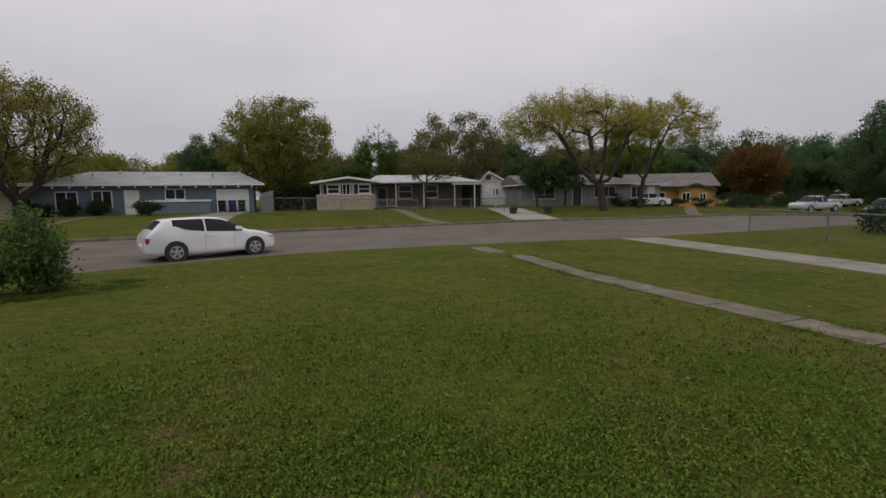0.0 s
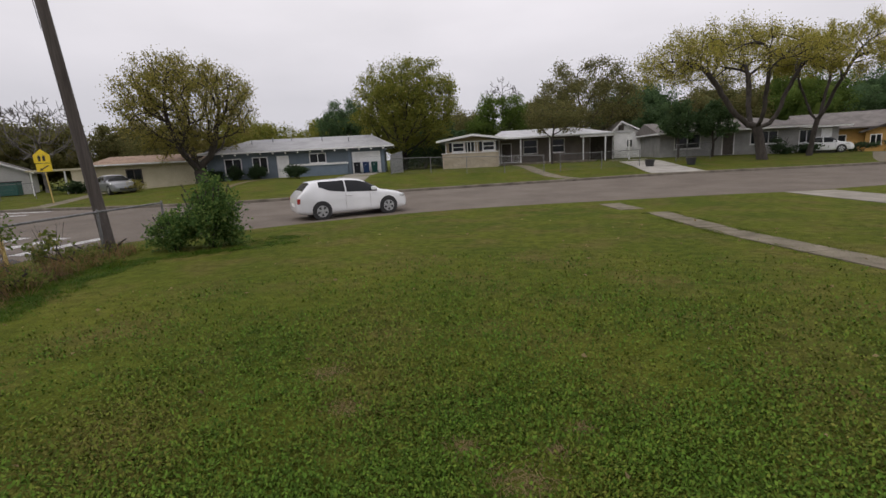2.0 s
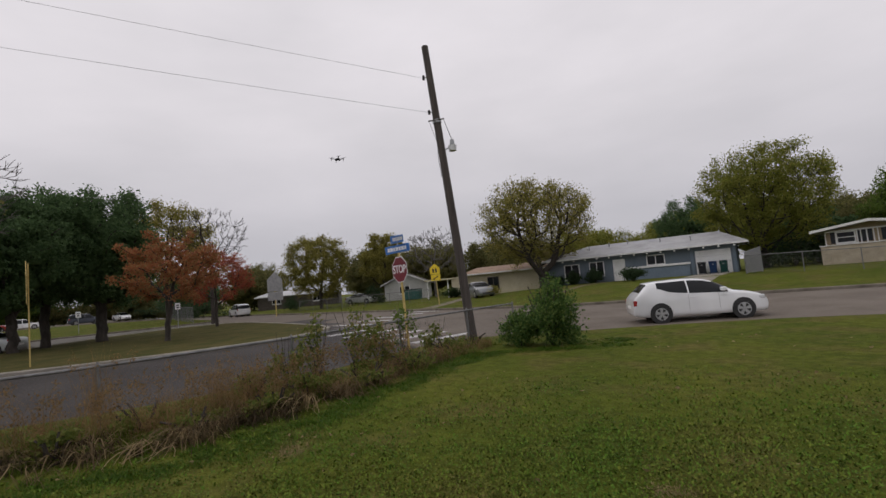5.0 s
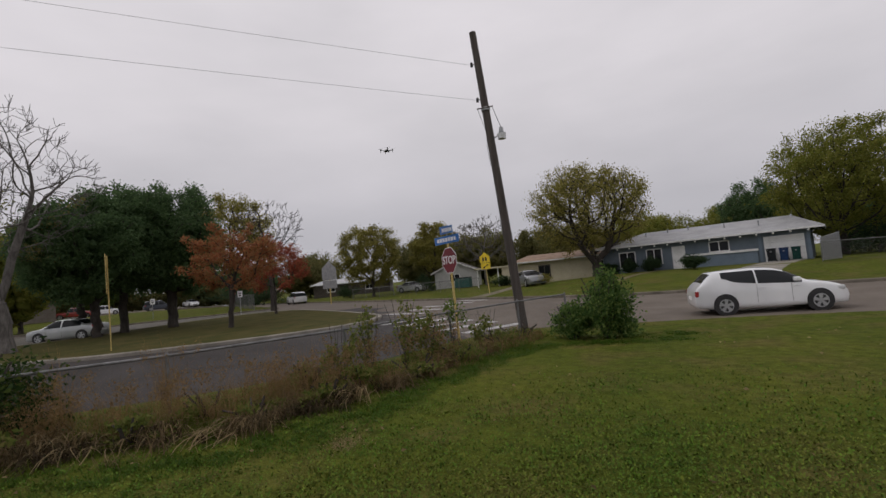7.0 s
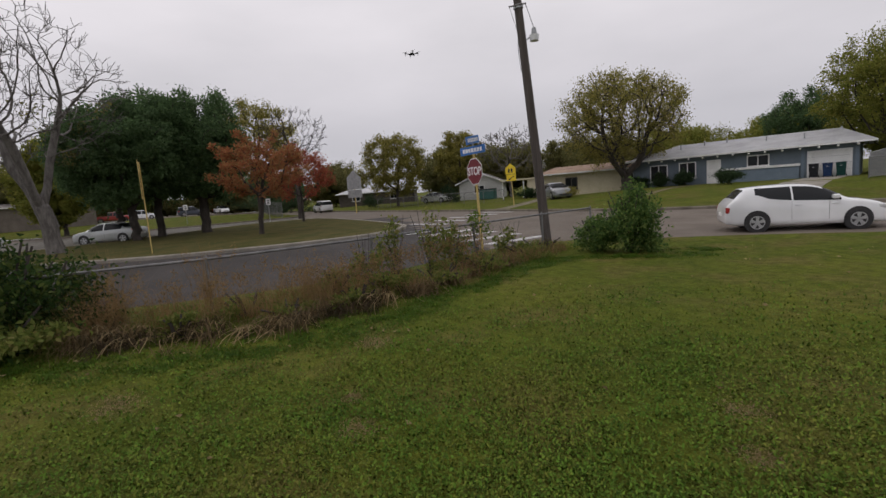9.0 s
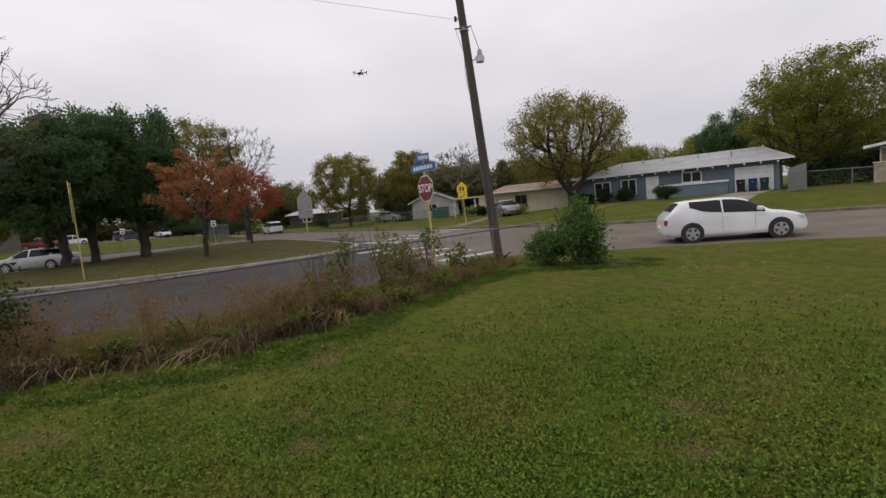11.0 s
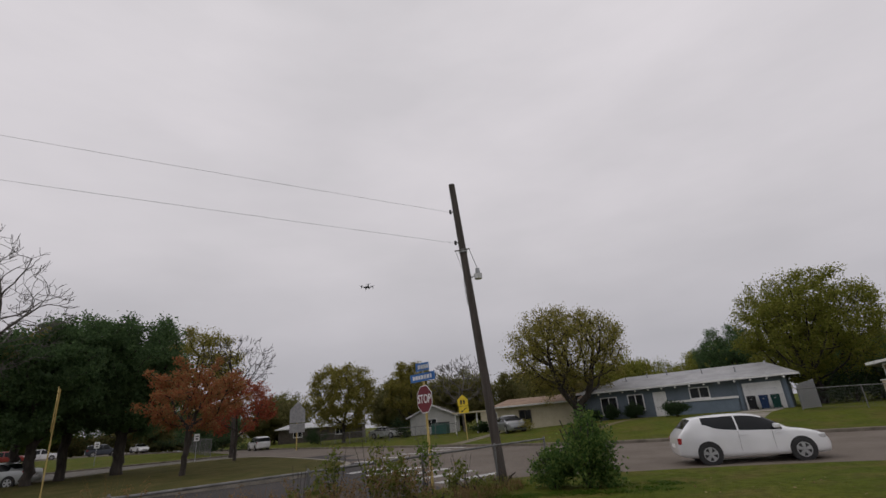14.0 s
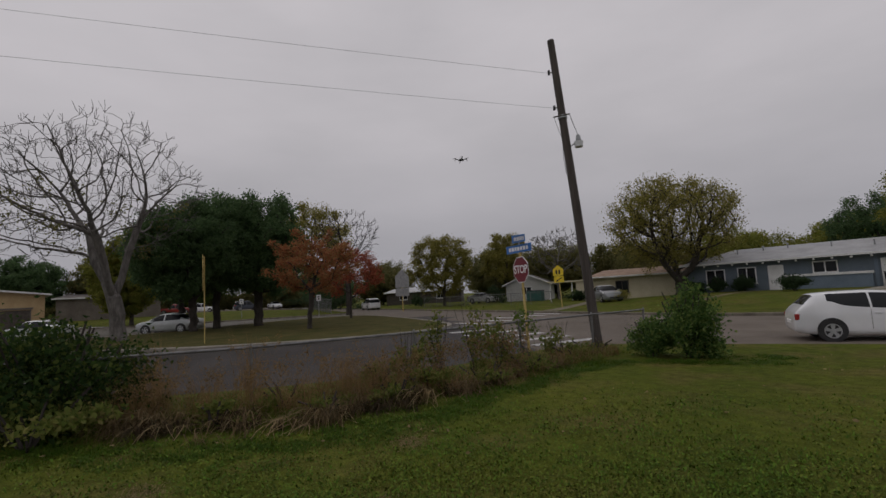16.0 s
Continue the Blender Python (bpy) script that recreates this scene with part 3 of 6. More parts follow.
def tree(name, x, y, height, spread, seed, leaf=None, label="", bark=None, fork=0.28, clumps=70, per=70, size=0.3, trunk=0.22, crown_low=0.3, stems=1,
         lean=(0, 0), puff=0.16, flatness=0.0, category="tree", group="", z=None, twigs=0, tufts=0, limbs=0, mass=0.0, step=0.5, wide=0.10, hollow=0.35, split=0.4, rmin=0.014):
    """A tapered trunk, branches grown into an uneven crown, and sprays of leaves along the outer twigs."""
    rng = np.random.default_rng(seed)
    root = thing(name, x, y, level(x, y) - 0.05 if z is None else z, 0, label, category, group)
    fz = height * fork
    low, top = height * crown_low, height
    cz, rz, rx = (low + top) / 2, (top - low) / 2, spread / 2
    ox, oy = lean
    # uneven crown: lobes push the outline in and out
    lobes = rng.normal(size=(9, 3))
    lobes /= np.linalg.norm(lobes, axis=1)[:, None]
    amp = rng.uniform(-0.20, 0.14, size=9)
    att = []
    while len(att) < clumps * 2:
        d = rng.normal(size=3)
        d /= np.linalg.norm(d)
        if flatness and d[2] < -0.3:
            continue
        r = (hollow + (1 - hollow) * rng.random() ** 0.6) * (1 + float(np.sum(amp * np.clip(lobes @ d, 0, 1) ** 3)))
        att.append((ox + d[0] * r * rx, oy + d[1] * r * rx, cz + d[2] * r * rz))
    att = np.array(att)
    start = [(np.array([0.0, 0.0, -0.15]), 0)]
    zs = fz * (split if stems > 1 else 0.6)
    for k in (1, 2, 3):
        q = np.array([ox, oy, 0.0]) * 0.3 * zs / fz * k / 3 + np.array([*(rng.normal(size=2) * trunk * 0.15), zs * k / 3])
        start.append((q, k - 1))
    foot = start[3][0]
    for s in range(stems):
        last = 3
        aim = np.array([ox * 0.3, oy * 0.3, fz])
        if stems > 1:
            t = 2 * math.pi * s / stems + seed
            aim = aim + np.array([math.cos(t), math.sin(t), 0]) * spread * wide + np.array([0, 0, rng.uniform(-0.1, 0.2) * fz])
        for k in (1, 2, 3):
            q = foot + (aim - foot) * k / 3 + rng.normal(size=3) * trunk * 0.12
            q[2] += math.sin(k / 3 * math.pi) * (-0.06) * fz
            start.append((q, last))
            last = len(start) - 1
    nodes, par = skeleton(rng, start, att, step, 0.10)
    n0 = len(nodes)
    kids = np.zeros(n0, int)
    for i in range(1, n0):
        kids[par[i]] += 1
    ends = [i for i in range(n0) if kids[i] == 0 and i >= len(start)]
    nodes = list(nodes)
    mid = np.array([ox, oy, cz - rz * 0.4])
    for e in ends:
        for _ in range(twigs):
            d = (nodes[e] - mid) / np.array([rx, rx, rz]) * 0.7 + rng.normal(size=3) * 0.45 + np.array([0, 0, 0.25])
            d /= np.linalg.norm(d)
            L2, l2 = step * rng.uniform(0.8, 1.9), e
            for m in (1, 2):
                nodes.append(nodes[e] + d * L2 * m / 2 + rng.normal(size=3) * L2 * 0.06)
                par.append(l2)
                l2 = len(nodes) - 1
    n = len(nodes)
    cnt = np.zeros(n)
    has = np.zeros(n, bool)
    for i in range(1, n):
        has[par[i]] = True
    cnt[~has] = 1
    for i in range(n - 1, 0, -1):
        cnt[par[i]] += cnt[i]
    cnt = np.maximum(cnt, 1)
    rad = trunk * (cnt / cnt[0]) ** (0.5 if leaf else 0.56)
    if not leaf:
        rad = np.maximum(rad, rmin)
    rad[0] = trunk * 1.3
    v, f = tube_mesh(nodes, par, rad, 7)
    raw("trunk", v, f, bark or M_BARK, root, smooth=True)
    arr = np.array(nodes)
    if tufts:
        pts = [arr[i] + rng.normal(size=(per, 3)) * np.array([0.34, 0.34, 0.28]) for i in rng.choice([e for e in ends if arr[e][2] < cz], tufts)]
        v, f = leaves_mesh(np.concatenate(pts), size, rng)
        np_mesh("leaf_tuft", v, f, M_LEAF_DULL, root)["kind"] = "stuff"
    if leaf:
        rp = puff * spread * 0.5
        fine = np.nonzero(cnt <= 4)[0]
        fine = fine[fine >= len(start)]
        total = clumps * per
        w = rng.uniform(0.4, 1.0, len(fine))
        pick = rng.choice(fine, total, p=w / w.sum())
        pts = arr[pick] + rng.normal(size=(total, 3)) * rp * 0.42 * np.array([1, 1, 0.85])
        v, f = leaves_mesh(pts, size, rng)
        np_mesh("crown", v, f, leaf, root)
        if mass:
            bm = nb()
            bmesh.ops.create_icosphere(bm, subdivisions=1, radius=1.0)
            base = np.array([q.co[:] for q in bm.verts])
            tri = np.array([[q.index for q in t.verts] for t in bm.faces])
            bm.free()
            inn = mid + (att[:clumps] - mid) * 0.72
            vs = np.concatenate([t + base * spread * 0.075 * mass * rng.uniform(0.7, 1.3) * rng.uniform(0.45, 1.3, size=(len(base), 1)) for t in inn])
            fs = np.concatenate([tri + i * len(base) for i in range(len(inn))])
            np_mesh("inner_foliage", vs, fs, leaf, root)["kind"] = "stuff"
    return root


def shrub(name, x, y, w, h, seed, leaf, label, size=0.12, n=1500, stems=7, category="shrub", group="", depth=None, bark=None, z=None, stem=0.018):
    """Stems from the ground and leaves packed toward an uneven outer shell."""
    rng = np.random.default_rng(seed)
    root = thing(name, x, y, level(x, y) if z is None else z, 0, label, category, group)
    depth = depth or w
    nodes, par = [np.array([0, 0, -0.1])], [0]
    for s in range(stems):
        t = rng.uniform(0, 2 * math.pi)
        r = rng.uniform(0.15, 0.42)
        aim = np.array([math.cos(t) * r * w, math.sin(t) * r * depth, h * rng.uniform(0.55, 0.92)])
        last = 0
        for k in (1, 2, 3):
            q = aim * k / 3 + rng.normal(size=3) * w * 0.02
            q[2] = max(q[2], 0.02)
            nodes.append(q)
            par.append(last)
            last = len(nodes) - 1
    v, f = tube_mesh(nodes, par, [stem * 1.6] + [stem] * (len(nodes) - 1), 4)
    raw("branchwork", v, f, bark or M_BARK, root)["kind"] = "stuff"
    nl = max(7, int(n / 130))
    th = rng.uniform(0, 2 * math.pi, nl)
    rr = np.sqrt(rng.random(nl)) * 0.44
    cz = h * (0.08 + 0.80 * rng.random(nl) ** 0.85 * (1.0 - 0.9 * rr))
    cen = np.stack([np.cos(th) * rr * w, np.sin(th) * rr * depth, cz], axis=1)
    pick = rng.integers(0, nl, n)
    p = cen[pick] + rng.normal(size=(n, 3)) * np.array([w * 0.10, depth * 0.10, h * 0.09])
    p[:, 2] = np.abs(p[:, 2]) + 0.02
    v, f = leaves_mesh(p, size, rng)
    np_mesh("foliage", v, f, leaf, root)
    return root


# ---- houses ----
def window(parent, x, z0, w, h, y=0.0, cols=1, rows=1, m=None, sill=True):
    """Framed window on a front wall at depth y: frame bars, a pane in every light, a sill. Stands 3 cm proud of the wall."""
    bm = nb()
    t = 0.08
    box(bm, x, x + w, y - 0.05, y + 0.02, z0, z0 + t)
    box(bm, x, x + w, y - 0.05, y + 0.02, z0 + h - t, z0 + h)
    box(bm, x, x + t, y - 0.05, y + 0.02, z0 + t, z0 + h - t)
    box(bm, x + w - t, x + w, y - 0.05, y + 0.02, z0 + t, z0 + h - t)
    for i in range(1, cols):
        c = x + w * i / cols
        box(bm, c - 0.035, c + 0.035, y - 0.045, y + 0.02, z0 + t, z0 + h - t)
    for j in range(1, rows):
        c = z0 + h * j / rows
        box(bm, x + t, x + w - t, y - 0.04, y + 0.02, c - 0.03, c + 0.03)
    fr = part("window", bm, m or M_WHITE, parent)
    for i in range(cols):
        for j in range(rows):
            a, b = x + w * i / cols + 0.04, x + w * (i + 1) / cols - 0.04
            c, d = z0 + h * j / rows + 0.04, z0 + h * (j + 1) / rows - 0.04
            part("pane", box(nb(), a, b, y - 0.018, y - 0.008, c, d), M_GLASS, fr, "dark reflecting window pane")
    if sill:
        part("sill", box(nb(), x - 0.06, x + w + 0.06, y - 0.11, y, z0 - 0.07, z0 - 0.005, 0.01), m or M_WHITE, fr)
    return fr


def hip_roof(parent, x0, x1, y0, y1, ze, zr, hl, hr, m, t=0.14, name="roof", label="", fascia=None, ridge_y=None):
    """Closed roof with its ridge along x; hl, hr: how far the ridge ends stand in from the ends (0 is a gable)."""
    ym = (y0 + y1) / 2 if ridge_y is None else ridge_y
    bm = nb()
    v = [bm.verts.new(p) for p in ((x0, y0, ze), (x1, y0, ze), (x1, y1, ze), (x0, y1, ze), (x0 + hl, ym, zr), (x1 - hr, ym, zr))]
    for f in ((0, 1, 5, 4), (2, 3, 4, 5), (3, 0, 4), (1, 2, 5)):
        bm.faces.new([v[i] for i in f])
    bm.faces.new([v[i] for i in (3, 2, 1, 0)])
    ob = part(name, bm, m, parent, label)
    part("fascia", frame_box(x0, x1, y0, y1, ze - t, ze - 0.004), fascia or M_WHITE, ob)
    return ob


def frame_box(x0, x1, y0, y1, z0, z1, w=0.06):
    bm = nb()
    box(bm, x0, x1, y0, y0 + w, z0, z1)
    box(bm, x0, x1, y1 - w, y1, z0, z1)
    box(bm, x0, x0 + w, y0 + w, y1 - w, z0, z1)
    box(bm, x1 - w, x1, y0 + w, y1 - w, z0, z1)
    return bm


def gable_roof_y(parent, x0, x1, y0, y1, ze, zr, m, xm=None, t=0.16, label="", name="roof", board=None):
    """Gabled roof slab whose ridge runs front to back."""
    xm = (x0 + x1) / 2 if xm is None else xm
    bm = nb()
    pr = [(x0, ze), (xm, zr), (x1, ze), (x1, ze - t), (xm, zr - t), (x0, ze - t)]
    a = [bm.verts.new((x, y0, z)) for x, z in pr]
    b = [bm.verts.new((x, y1, z)) for x, z in pr]
    for i in range(6):
        j = (i + 1) % 6
        bm.faces.new((a[i], a[j], b[j], b[i]))
    for q in (a, b):
        bm.faces.new((q[0], q[1], q[4], q[5]))
        bm.faces.new((q[1], q[2], q[3], q[4]))
    ob = part(name, bm, m, parent, label)
    # white barge boards on the front edge
    bb = nb()
    for (xa, za), (xb, zb) in (((x0, ze), (xm, zr)), ((xm, zr), (x1, ze))):
        c = [bb.verts.new(p) for p in ((xa, y0 - 0.03, za - t - 0.02), (xb, y0 - 0.03, zb - t - 0.02), (xb, y0 - 0.03, zb + 0.01), (xa, y0 - 0.03, za + 0.01))]
        f = bb.faces.new(c)
        r = bmesh.ops.extrude_face_region(bb, geom=[f])
        bmesh.ops.translate(bb, vec=(0, 0.026, 0), verts=[q for q in r["geom"] if isinstance(q, bmesh.types.BMVert)])
    part("barge_board", bb, board or M_WHITE, ob)
    return ob


def gable_wall(bm, x0, x1, y, ze, zr, xm, th=0.2):
    poly(bm, [(x0, y, 0), (x1, y, 0), (x1, y, ze), (xm, y, zr), (x0, y, ze)], lift=(0, th, 0))
    return bm


def walls(parent, m, boxes, name="wall"):
    """Every wall block a part of its own."""
    for b in boxes:
        part(name, box(nb(), *b), m, parent)


def door(parent, x, w, h, y, m, z0=0.0):
    bm = nb()
    box(bm, x, x + w, y - 0.03, y + 0.04, z0, z0 + h)
    for k in range(2):
        for j in range(3):
            a, c = x + 0.12 + k * (w / 2 - 0.05), z0 + 0.18 + j * (h - 0.25) / 3
            box(bm, a, a + w / 2 - 0.2, y - 0.042, y - 0.026, c, c + (h - 0.6) / 3)
    d = part("door", bm, m, parent)
    fr = nb()
    box(fr, x - 0.09, x, y - 0.05, y + 0.03, z0, z0 + h + 0.09)
    box(fr, x + w, x + w + 0.09, y - 0.05, y + 0.03, z0, z0 + h + 0.09)
    box(fr, x, x + w, y - 0.05, y + 0.03, z0 + h, z0 + h + 0.09)
    part("door_frame", fr, M_WHITE, d)
    kn = nb()
    bmesh.ops.create_uvsphere(kn, u_segments=8, v_segments=6, radius=0.04, matrix=Matrix.Translation((x + w - 0.1, y - 0.07, z0 + 0.95)))
    part("door_knob", kn, M_GALV, d)
    return d


def blue_house():
    h = thing("house", -19.4, 44.0, level(-19.4, 44.0) - 0.03, 20, "low blue ranch house with white trim and a pale metal roof", "house")
    bm = nb()
    box(bm, -15.0, 1.9, 0.0, 8.5, -0.3, 2.5)
    part("wall", bm, M_SLATE_BLUE, h)
    bm = nb()
    box(bm, -7.1, -1.75, -0.16, 0.0, 0.0, 1.05)
    part("planter_wall", bm, M_BLUE, h, "brighter blue brick wainscot under the window")
    part("ledge", box(nb(), -7.2, -1.68, -0.26, 0.0, 1.05, 1.24, 0.015), M_WHITE, h, "white wainscot cap")
    # white corner trim beside the garage
    walls(h, M_BLUE, ((-1.62, -1.42, -0.05, 0.0, 0.0, 2.45), (1.66, 1.86, -0.05, 0.0, 0.0, 2.45)), "corner_trim")
    bm = nb()
    for j in range(4):
        box(bm, -1.25, 1.5, -0.04, 0.03, 0.03 + j * 0.53, 0.03 + j * 0.53 + 0.52, 0.012)
        for k in range(4):
            a = -1.25 + k * 0.6875 + 0.1
            box(bm, a, a + 0.49, -0.052, -0.036, 0.13 + j * 0.53, 0.46 + j * 0.53)
    part("garage_door", bm, M_WHITE, h, "white panelled garage door")
    window(h, -13.35, 0.5, 1.6, 1.55, -0.02, cols=2, rows=1)
    window(h, -10.75, 0.65, 1.45, 1.45, -0.02, cols=2, rows=1)
    window(h, -5.35, 1.26, 1.6, 0.95, -0.02, cols=2, rows=1)
    door(h, -8.35, 0.95, 2.03, 0.0, M_WHITE)
    rf = hip_roof(h, -15.5, 2.9, -0.75, 9.2, 2.62, 3.92, 3.6, 2.3, M_ROOF_PALE, label="pale metal roof")
    # raised end of the ridge
    bm = nb()
    poly(bm, [(0.55, 3.1, 3.60), (0.55, 5.3, 3.60), (0.55, 4.22, 4.02)], lift=(0.12, 0, 0))
    part("gable_vent", bm, M_ROOF_WHITE, rf)
    for x, y in ((-11.2, 2.2), (-7.5, 3.2), (-1.6, 1.6), (-9.3, 2.9), (-4.3, 2.2)):
        z = 2.62 + (y + 0.75) / 4.975 * 1.3
        bm = nb()
        rod(bm, (x, y, z - 0.05), (x, y, z + 0.34), 0.055, n=8)
        rod(bm, (x, y, z + 0.34), (x, y, z + 0.42), 0.1, 0.06, n=8)
        part("roof_vent", bm, M_GALV, rf)
    # string of light bulbs under the eave
    for i in range(15):
        x = -14.4 + i * 1.16
        bm = nb()
        bmesh.ops.create_uvsphere(bm, u_segments=8, v_segments=6, radius=0.09, matrix=Matrix.Translation((x, -0.66, 2.36)))
        part("light_bulb", bm, M_WHITE, h)
    return h


def white_house():
    h = thing("house", -9.4, 46.0, level(-9.4, 46.0) + 0.02, 10, "white-roofed bungalow with a windowed front room and carport", "house")
    part("front_wall", box(nb(), -2.6, 2.85, -0.1, 0.35, -0.3, 1.4, 0.02), M_TAN, h, "tan brick half wall under the front windows")
    part("wall_cap", box(nb(), -2.66, 2.9, -0.16, 0.4, 1.402, 1.47, 0.015), M_WHITE, h)
    bm = nb()
    gable_wall(bm, -2.3, 2.75, 0.3, 2.5, 3.0, 0.4)
    part("wall", bm, M_TANWALL, h)
    walls(h, M_TANWALL, ((-2.3, -2.1, 0.502, 9.0, -0.2, 2.5), (2.55, 2.75, 0.502, 9.0, -0.2, 2.5)))
    for x in (-1.95, 0.98):
        window(h, x + 0.34, 1.55, 1.15, 0.88, 0.3, cols=1, rows=2)
        bm = nb()
        box(bm, x, x + 0.3, 0.26, 0.3, 1.55, 2.43)
        part("side_light", bm, M_GLASS, h)
        bm = nb()
        box(bm, x + 1.55, x + 1.75, 0.26, 0.3, 1.55, 2.43)
        part("side_light", bm, M_GLASS, h)
    for x in (-0.12, 0.22):
        part("side_light", box(nb(), x, x + 0.26, 0.26, 0.3, 1.55, 2.43), M_GLASS, h)
    bm = nb()
    for x in (-2.28, -1.66, -0.42, -0.2, 0.14, 0.52, 0.76, 1.3, 2.5):
        box(bm, x, x + 0.07, 0.2, 0.3, 1.47, 2.5)
    box(bm, -2.3, 2.75, 0.2, 0.3, 2.44, 2.54)
    part("mullion", bm, M_WHITE, h)
    gable_roof_y(h, -3.1, 3.7, -0.7, 9.5, 2.66, 3.16, M_ROOF_WHITE, xm=0.4, label="low white gabled roof over the front room")
    # main range and porch, set back
    # wall under the porch: brown, with the porch's shade put into the paint
    walls(h, M_BROWNWALL, ((2.8, 12.5, 5.0, 5.3, -0.3, 2.6), (2.8, 12.5, 12.0, 12.3, -0.3, 2.6), (12.2, 12.5, 5.302, 11.998, -0.3, 2.6)), "main_wall")
    door(h, 3.35, 0.95, 2.03, 5.0, M_DARKWOOD, 0.1)
    window(h, 5.6, 1.0, 1.5, 1.45, 5.0, cols=1, rows=2)
    window(h, 8.5, 1.0, 1.4, 1.45, 5.0, cols=1, rows=2)
    part("porch_floor", box(nb(), 2.9, 12.5, 2.2, 5.0, -0.3, 0.12, 0.02), M_CONC_OLD, h)
    rf = hip_roof(h, 2.0, 14.2, 2.4, 12.8, 2.72, 3.62, 1.5, 3.0, M_ROOF_WHITE, name="main_roof", label="bright white low roof")
    for x in (2.95, 5.1, 8.0, 11.3):
        part("porch_post", box(nb(), x, x + 0.11, 2.62, 2.73, 0.1, 2.58), M_WHITE, h)
    # railing of the porch
    bm = nb()
    box(bm, 3.0, 5.1, 2.62, 2.67, 0.85, 0.92)
    box(bm, 3.0, 5.1, 2.62, 2.67, 0.22, 0.28)
    for i in range(16):
        rod(bm, (3.1 + i * 0.13, 2.645, 0.28), (3.1 + i * 0.13, 2.645, 0.85), 0.012, n=5)
    part("railing", bm, M_WHITE, h)
    # open carport
    part("carport_beam", box(nb(), 11.0, 15.9, 2.4, 2.56, 2.36, 2.58), M_WHITE, h)
    part("carport_roof", box(nb(), 11.0, 16.0, 2.3, 9.0, 2.585, 2.68), M_ROOF_WHITE, h)
    for x, y in ((15.7, 2.42), (15.7, 8.5), (13.2, 8.5), (13.4, 2.42)):
        part("carport_post", box(nb(), x, x + 0.12, y, y + 0.12, -0.2, 2.36), M_WHITE, h)
    part("carport_back_wall", box(nb(), 12.5, 16.0, 9.05, 9.2, -0.3, 2.5), M_DARKWOOD, h)
    return h


def grey_house():
    h = thing("house", 13.3, 52.3, level(13.3, 52.3), 5, "grey ranch house with a pale shingle roof", "house")
    bm = nb()
    box(bm, -4.7, 7.6, 0, 9, -0.4, 2.3)
    part("wall", bm, M_GREYWALL, h)
    window(h, -3.4, 0.75, 2.4, 1.4, 0, cols=2)
    window(h, 3.4, 0.85, 2.4, 1.2, 0, cols=3)
    door(h, 1.0, 0.95, 2.03, 0, M_DARKWOOD)
    part("porch_post", box(nb(), -0.35, -0.22, -1.2, -1.07, -0.2, 2.25), M_WHITE, h)
    hip_roof(h, -5.3, 8.2, -1.4, 9.6, 2.36, 3.5, 0.0, 2.4, M_ROOF_GREY, label="pale grey shingle roof")
    # white gabled wing behind
    bm = nb()
    gable_wall(bm, -8.2, -3.9, 8.0, 2.3, 4.1, -6.9)
    part("wing_wall", bm, M_WHITE, h)
    walls(h, M_WHITE, ((-8.2, -3.9, 8.202, 15, -0.4, 2.3),), "wing_wall")
    gable_roof_y(h, -8.7, -3.2, 7.6, 15.4, 2.3, 4.2, M_ROOF_GREY, xm=-6.9, name="wing_roof")
    part("vent", box(nb(), -7.2, -6.6, 7.93, 8.0, 3.15, 3.75), M_DARKWOOD, h, "dark louvred gable vent")
    window(h, -6.3, 1.2, 0.7, 0.9, 8.0)
    # entry wing with white shutters
    bm = nb()
    box(bm, 7.6, 11.5, 1.0, 7, -0.4, 2.2)
    part("side_wall", bm, M_GREYWALL, h)
    window(h, 8.1, 0.5, 1.3, 1.5, 1.0, cols=2)
    part("side_door", box(nb(), 10.0, 10.9, 0.95, 1.0, 0, 2.0), M_WHITE, h)
    hip_roof(h, 7.0, 12.2, 0.2, 7.6, 2.26, 3.1, 1.4, 1.4, M_ROOF_GREY, name="side_roof")
    return h


def ochre_house():
    h = thing("house", 34.0, 62.4, level(34.0, 62.4), -15, "ochre yellow house with a brown shingle roof and front gable", "house")
    bm = nb()
    gable_wall(bm, -2.9, 1.05, 0.0, 2.2, 3.0, -0.95)
    part("wall", bm, M_YELLOW, h)
    walls(h, M_YELLOW, ((-8.6, 1.6, 0.6, 9, -0.4, 2.6), (-2.9, 1.05, 0.202, 0.598, -0.4, 2.2)))
    window(h, -2.5, 0.75, 1.0, 1.15, 0, cols=2)
    window(h, -0.4, 0.7, 0.8, 1.1, 0, cols=2)
    window(h, -6.2, 0.9, 1.8, 1.1, 0.6, cols=2)
    hip_roof(h, -9.4, 2.0, -0.3, 9.6, 2.75, 4.6, 0.0, 0.0, M_ROOF_GREY, label="brown-grey shingle roof", fascia=M_DARKWOOD)
    bm = nb()
    poly(bm, [(2.0, 0, 2.6), (2.0, 9, 2.6), (2.0, 4.65, 4.4)], lift=(-0.4, 0, 0))
    part("gable_end", bm, M_YELLOW, h)
    gable_roof_y(h, -3.4, 1.5, -0.5, 3.0, 2.25, 3.15, M_ROOF_GREY, xm=-0.95, name="porch_roof", board=M_DARKWOOD)
    return h


